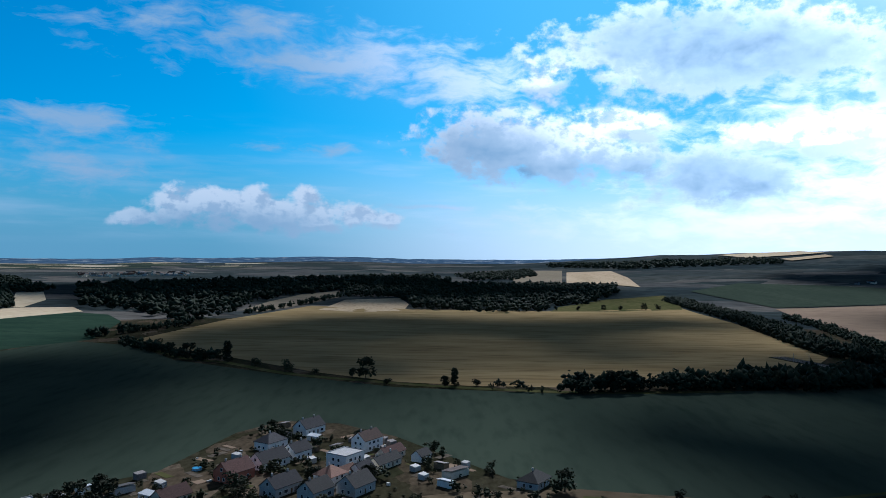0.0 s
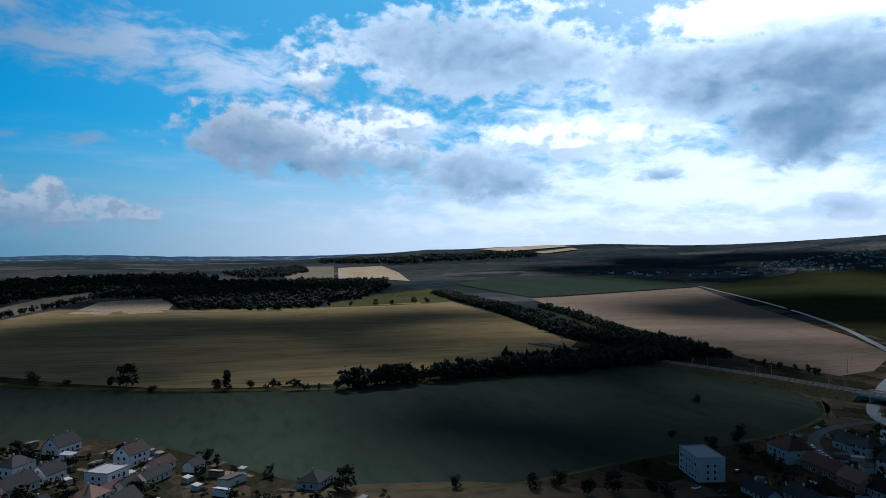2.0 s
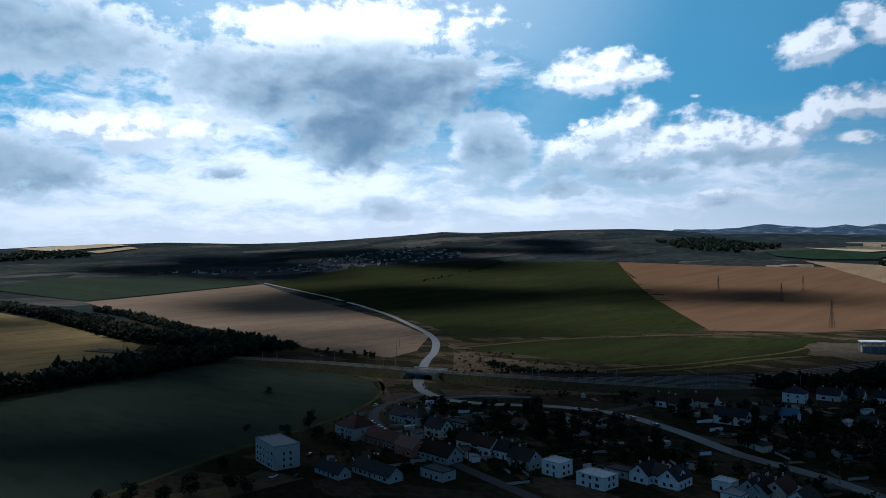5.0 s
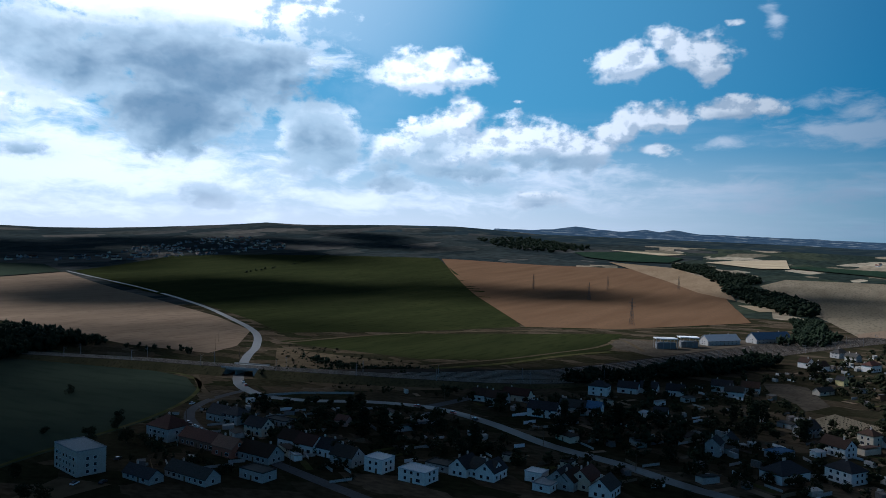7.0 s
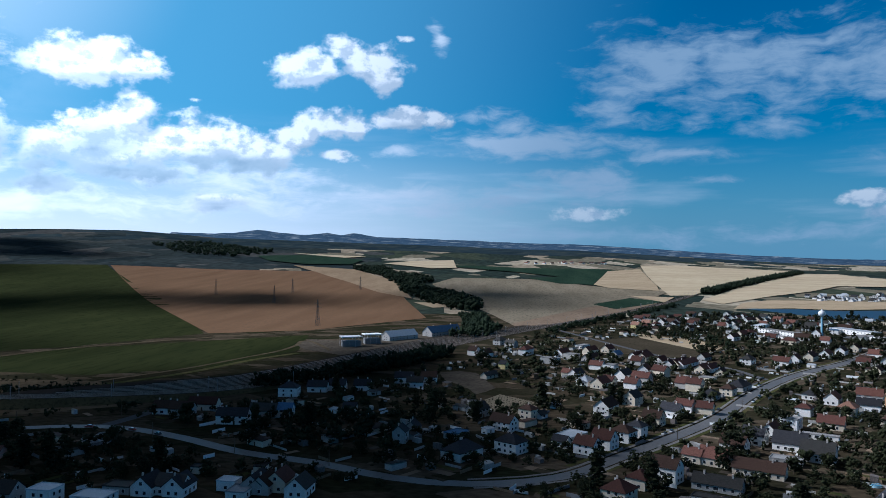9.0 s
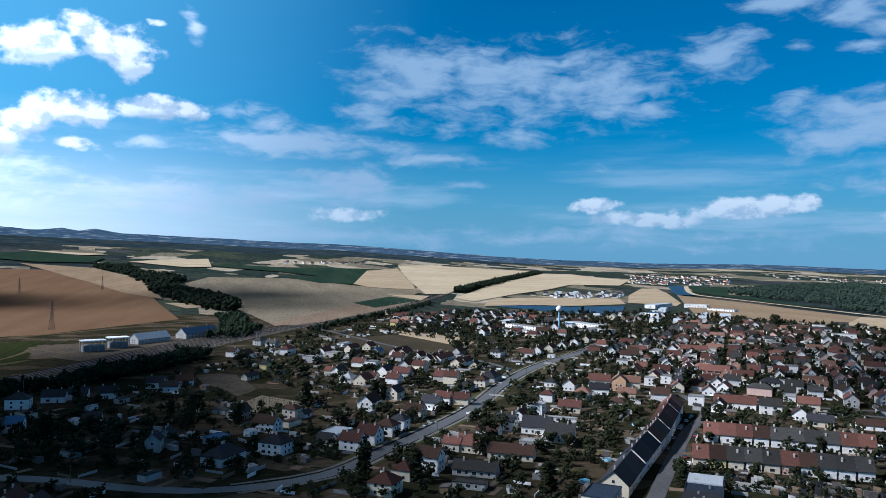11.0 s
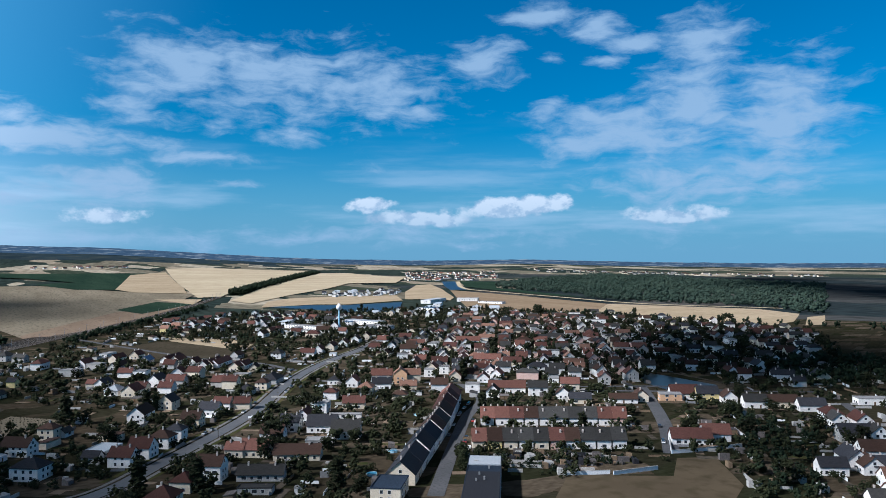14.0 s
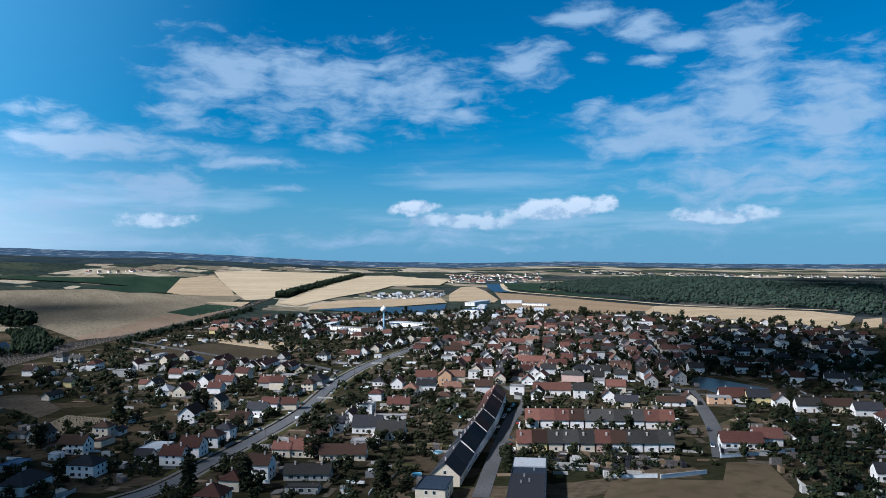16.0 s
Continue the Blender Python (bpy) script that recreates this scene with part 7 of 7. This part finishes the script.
def shed_kind(w, l, h, wall_mat, roof_mat, words):
    v, f = [], []
    box(v, f, -l / 2, l / 2, -w / 2, w / 2, -0.2, h)
    v2 = [(-l / 2 - .2, -w / 2 - .2, h), (l / 2 + .2, -w / 2 - .2, h), (l / 2 + .2, w / 2 + .2, h + .7), (-l / 2 - .2, w / 2 + .2, h + .7), (-l / 2 - .2, -w / 2 - .2, h + .12), (l / 2 + .2, -w / 2 - .2, h + .12), (l / 2 + .2, w / 2 + .2, h + .82), (-l / 2 - .2, w / 2 + .2, h + .82)]
    f2 = [(3, 2, 1, 0), (4, 5, 6, 7), (0, 1, 5, 4), (1, 2, 6, 5), (2, 3, 7, 6), (3, 0, 4, 7)]
    v3, f3 = [], []
    box(v3, f3, -0.5, 0.5, -w / 2 - 0.05, -w / 2, 0, min(2.0, h - 0.1))
    return thing_of("garden_shed", (("wall", v, f, wall_mat), ("roof", v2, f2, roof_mat), ("door", v3, f3, M_DOOR)), words, "shed", "garden sheds")


SHEDS = [shed_kind(4, 6, 2.4, M_TIMBER, M_SHEDROOF, "brown wooden garden shed with felt roof"), shed_kind(5, 9, 2.6, WALL["grey"], ROOF["slate"], "grey rendered outbuilding with sheet roof"),
         shed_kind(4, 7, 2.5, WALL["white"], ROOF["metal"], "white garage with pale metal roof"), shed_kind(6, 12, 3.0, WALL["cream"], ROOF["brown"], "long cream barn with brown roof")]
shed_rng = np.random.default_rng(9)
VILLAGE = [(424, 292), (503, 150), (676, 53), (872, -24), (1216, -200), (1305, -375), (1215, -766), (952, -844), (601, -883), (318, -551), (143, -297), (191, -229), (260, -122), (309, 14), (312, 172), (248, 195), (224, 296), (298, 346), (398, 336)]
ROADSIDE = [(432, 262), (427, 215), (394, 170), (364, 128), (336, 128), (366, 178), (394, 222), (398, 260), (380, 325), (405, 330)]
OPEN_GROUND = [(254, -188), (246, -212), (233, -236), (253, -260), (239, -273), (203, -250), (174, -221), (224, -163)]
BED = [(636, 65), (649, 30), (569, 0), (531, -18), (484, -1), (477, 20), (537, 38)]
HAMLET = [(-100, 455), (-25, 424), (31, 351), (70, 328), (70, 298), (-180, 290), (-125, 350)]


def spots_in(poly, n, room, rng, road=5.5, tries=40):
    out = []
    xs, ys = [p[0] for p in poly], [p[1] for p in poly]
    for _ in range(n * tries if n < 1200 else n * 6):
        # nearer ground is filled more densely
        x, y = rng.uniform(min(xs), max(xs)), rng.uniform(min(ys), max(ys))
        if rng.random() > min(1.0, (420 / max(1, math.hypot(x, y))) ** 1.1):
            continue
        if inside(np.array([x]), np.array([y]), poly)[0] and clear_of(x, y, room, road) and not inside(np.array([x]), np.array([y]), [(861, -69), (918, -143), (859, -197), (754, -188), (739, -138), (808, -93)])[0] and not inside(np.array([x]), np.array([y]), BED)[0] and not inside(np.array([x]), np.array([y]), OPEN_GROUND)[0] and not inside(np.array([x]), np.array([y]), ROADSIDE)[0]:
            out.append((x, y))
            if len(out) >= n:
                break
    return out


for i, (x, y) in enumerate(spots_in(VILLAGE, 120, 1.5, shed_rng) + spots_in(HAMLET, 14, 1.5, shed_rng)):
    m = pose(x, y, 0, 0, 0, -36 + 90 * int(shed_rng.integers(4)) + shed_rng.uniform(-8, 8))
    if i < 4:
        SHEDS[i].matrix_basis = m
    else:
        copy_thing(SHEDS[int(shed_rng.integers(4))], m)
    PLOTS.append((x, y, 4.0))
for x, y in spots_in(VILLAGE, 250, -1.5, shed_rng, 10) + spots_in(HAMLET, 16, -1.0, shed_rng):
    tree(x, y)
grow("shrubs", spots_in(VILLAGE, 2100, -2.0, shed_rng, 8) + spots_in(HAMLET, 110, -2.0, shed_rng), 1.2, 3.8, "mixed hedges and shrubs in the gardens", M_LEAF, "shrubs", 1.0, kinds=None)
grow("garden_trees", spots_in(VILLAGE, 2700, -1.5, shed_rng, 11) + spots_in(HAMLET, 60, -1.0, shed_rng), 3.0, 8.0, "dense dark greenery between the houses", M_LEAF, "trees", 0.85, kinds=None)
grow("far_garden_trees", [p for p in spots_in([(1305, -375), (1215, -766), (952, -863), (581, -883), (328, -551), (416, -414), (565, -317), (866, -297), (972, -170), (1216, -200)], 1900, -3.0, shed_rng, 4.5)], 4.0, 9.0, "dark garden trees between the farther houses", M_LEAF, "trees", 0.8, kinds=None)
grow("grass_tufts", spots_in([(597, 495), (548, 319), (531, 269), (467, 241), (423, 314), (438, 396)], 260, -3, shed_rng), 0.6, 2.4, "rough scrub beside the railway", M_LEAF, "scrub", 1.2, COARSE)

# fences, beds and small things lying about in the gardens
def clutter(name, spots, makers, mats, words, category):
    verts, faces, slots = [], [], []
    rng = np.random.default_rng(len(spots))
    for x, y in spots:
        lo, hi, tall, mat_choice = makers[int(rng.integers(len(makers)))]
        l, w, h = rng.uniform(lo[0], hi[0]), rng.uniform(lo[1], hi[1]), rng.uniform(*tall)
        g = radians(-36 + 90 * int(rng.integers(2)) + rng.normal(0, 5))
        c, s = math.cos(g), math.sin(g)
        v, f = [], []
        box(v, f, -l / 2, l / 2, -w / 2, w / 2, 0, h)
        if h > 1.5 and w > 1:
            v[6] = (v[6][0], v[6][1], h + 0.5)
            v[7] = (v[7][0], v[7][1], h + 0.5)
        b = len(verts)
        verts += [(x + p[0] * c - p[1] * s, y + p[0] * s + p[1] * c, float(land(x, y)) + p[2]) for p in v]
        faces += [tuple(b + i for i in q) for q in f]
        slots += [mat_choice if isinstance(mat_choice, int) else int(rng.choice(mat_choice))] * 6
    me = mesh_of(name, verts, faces)
    for mt in mats:
        me.materials.append(mt)
    me.polygons.foreach_set("material_index", slots)
    return tagged(new(name, me), words, category, kind="stuff")


clutter("garden_beds", spots_in(VILLAGE, 900, -3.0, shed_rng) + spots_in(HAMLET, 40, -3.0, shed_rng), (((5, 2.5), (12, 6), (0.08, 0.16), (0, 1, 2)), ((6, 3), (16, 4), (0.08, 0.14), (0, 2, 3))), (M_YARD, M_SOIL, M_BROWN, M_MEADOW), "dug beds and mown patches in the gardens", "beds")
clutter("garden_fences", spots_in(VILLAGE, 1100, -3.0, shed_rng), (((6, 0.08), (18, 0.14), (1.0, 1.7), (0, 1, 2)), ((4, 0.15), (10, 0.3), (1.0, 1.8), (1, 3))), (M_TIMBER, M_CONCRETE, M_STEEL, M_WHITE), "fences and low walls between the gardens", "fences")
clutter("garden_clutter", spots_in(VILLAGE, 520, -2.5, shed_rng, 9) + spots_in(HAMLET, 40, -2.5, shed_rng), (((2.0, 1.6), (4.5, 3.2), (1.8, 2.6), (0, 1, 2, 3, 4)), ((1.0, 0.8), (2.6, 1.6), (0.5, 1.2), (0, 1, 2, 3)), ((3, 2), (6, 3.4), (2.0, 2.8), (1, 2, 4))), (M_TIMBER, WALL["grey"], M_CONCRETE, M_STEEL, M_SHEDROOF), "small huts, stacks and garden odds and ends", "clutter")

clutter("yard_huts", spots_in([(317, -186), (288, -217), (263, -243), (250, -232), (258, -196), (286, -180)], 85, -4.0, shed_rng, 3), (((2.0, 1.8), (5.5, 3.6), (1.8, 2.6), (0, 1, 2, 3)), ((6, 0.12), (12, 0.2), (1.2, 1.8), (0, 2)), ((1.0, 0.8), (2.4, 1.6), (0.6, 1.4), (0, 1, 2, 3))), (M_SHEDROOF, M_TIMBER, M_CONCRETE, ROOF["dark"]), "huts, fences and stacks in the terrace yards", "clutter")
grow("yard_shrubs", spots_in([(317, -186), (288, -217), (263, -243), (250, -232), (258, -196), (286, -180)], 70, -4.0, shed_rng, 3), 1.4, 3.6, "dark shrubs in the terrace yards", M_LEAF_DARK, "shrubs", 0.9, kinds=None)
for x, y, k in ((297, -167, 1.0), (291, -164, 0.85), (305, -172, 0.8), (286, -161, 0.7)):
    tagged(tree(x, y, None, k), group="dark trees by the street")

# swimming pools in gardens
M_POOL = material("pool_water", (0.05, 0.20, 0.32), (0.07, 0.25, 0.38), 0.5, rough=0.1, spec=0.5)
for x, y in ((216, 262), (-113, 354), (301, -123), (332, -149), (401, -201)):
    v1, f1, v2, f2 = [], [], [], []
    tube(v1, f1, (0, 0, -0.1), (0, 0, 1.1), 2.3, 2.3, 18)
    v2 = [(2.25 * math.cos(2 * math.pi * k / 18), 2.25 * math.sin(2 * math.pi * k / 18), 1.0) for k in range(18)]
    f2 = [tuple(range(18))]
    ob = thing_of("garden_pool", (("rim", v1, f1, M_BLUE), ("water", v2, f2, M_POOL)), "round blue above-ground garden pool", "pool", "garden pools")
    ob.location = (x, y, 0)

# ---------------------------------------------------------------- unseen cumulus overhead, added to lay shade on the land
M_CLOUD = material("cloud_vapour", (0.80, 0.80, 0.80), (0.88, 0.88, 0.88), 0.004)
SUNWARD = Vector((math.sin(radians(SUN_AZ)), math.cos(radians(SUN_AZ)), 0)) / math.tan(radians(SUN_EL))


def cumulus(x, y, rx, ry, seed, lumps=26):
    """An unseen heaped cloud with a flat base, added where the sun's line over (x, y) meets the cloud deck, to shade
    that spot.
    """
    rng = np.random.default_rng(seed)
    base = bmesh.new()
    bmesh.ops.create_icosphere(base, subdivisions=2, radius=1.0)
    bv, bf = np.array([q.co[:] for q in base.verts]), [[q.index for q in f.verts] for f in base.faces]
    base.free()
    verts, faces = [], []
    for k in range(lumps):
        g, d = rng.uniform(0, 6.28), math.sqrt(rng.uniform(0, 1)) * 0.86
        r = rng.uniform(0.20, 0.34)
        c = np.array((d * math.cos(g) * rx, d * math.sin(g) * ry, rng.uniform(0, 0.25) * min(rx, ry)))
        q = bv * (1 + rng.normal(0, 0.07, (len(bv), 1))) * np.array((r * rx, r * ry, r * min(rx, ry))) + c
        q[:, 2] = np.maximum(q[:, 2], -15)
        n = len(verts)
        verts += [tuple(p) for p in q]
        faces += [tuple(n + i for i in f) for f in bf]
    ob = tagged(new("cumulus_cloud", mesh_of("cumulus_cloud", verts, faces, M_CLOUD, True)), "unseen heaped white cumulus cloud with flat base, added to cast shade", "cloud", "clouds overhead", kind="stuff")
    deck = 1300.0 if math.hypot(x, y) < 760 else 2300.0
    ob.location = Vector((x, y, deck)) + SUNWARD * deck


# place of the shade, half widths, number of heaps
for i, (x, y, rx, ry, n) in enumerate(((190, 430, 110, 130, 20), (330, 560, 190, 100, 13), (345, 425, 80, 80, 9), (430, 235, 170, 170, 26), (-380, 440, 230, 280, 30), (1080, 1180, 380, 330, 40), (1380, 860, 330, 110, 24), (690, 590, 150, 90, 20), (1500, 560, 300, 170, 16), (240, 235, 120, 100, 36), (1950, 2400, 900, 700, 14), (2750, 1900, 600, 500, 12),
                                       (-350, 2150, 800, 520, 26), (640, -650, 115, 80, 26), (430, -475, 140, 105, 26), (1500, -1900, 800, 650, 5), (620, 140, 190, 100, 36), (350, 75, 130, 90, 36), (335, 15, 55, 40, 22), (480, -690, 200, 150, 24),
                                       (60, 1250, 460, 260, 22), (370, 760, 120, 170, 26), (-290, 1000, 120, 200, 14), (610, 700, 130, 110, 10), (270, 740, 190, 140, 13), (-40, 940, 330, 300, 14), (365, 45, 100, 80, 34), (480, -530, 170, 90, 28), (235, -330, 70, 50, 20), (1700, 60, 420, 150, 14), (300, -130, 40, 40, 8))):
    cumulus(x, y, rx, ry, 40 + i, n)
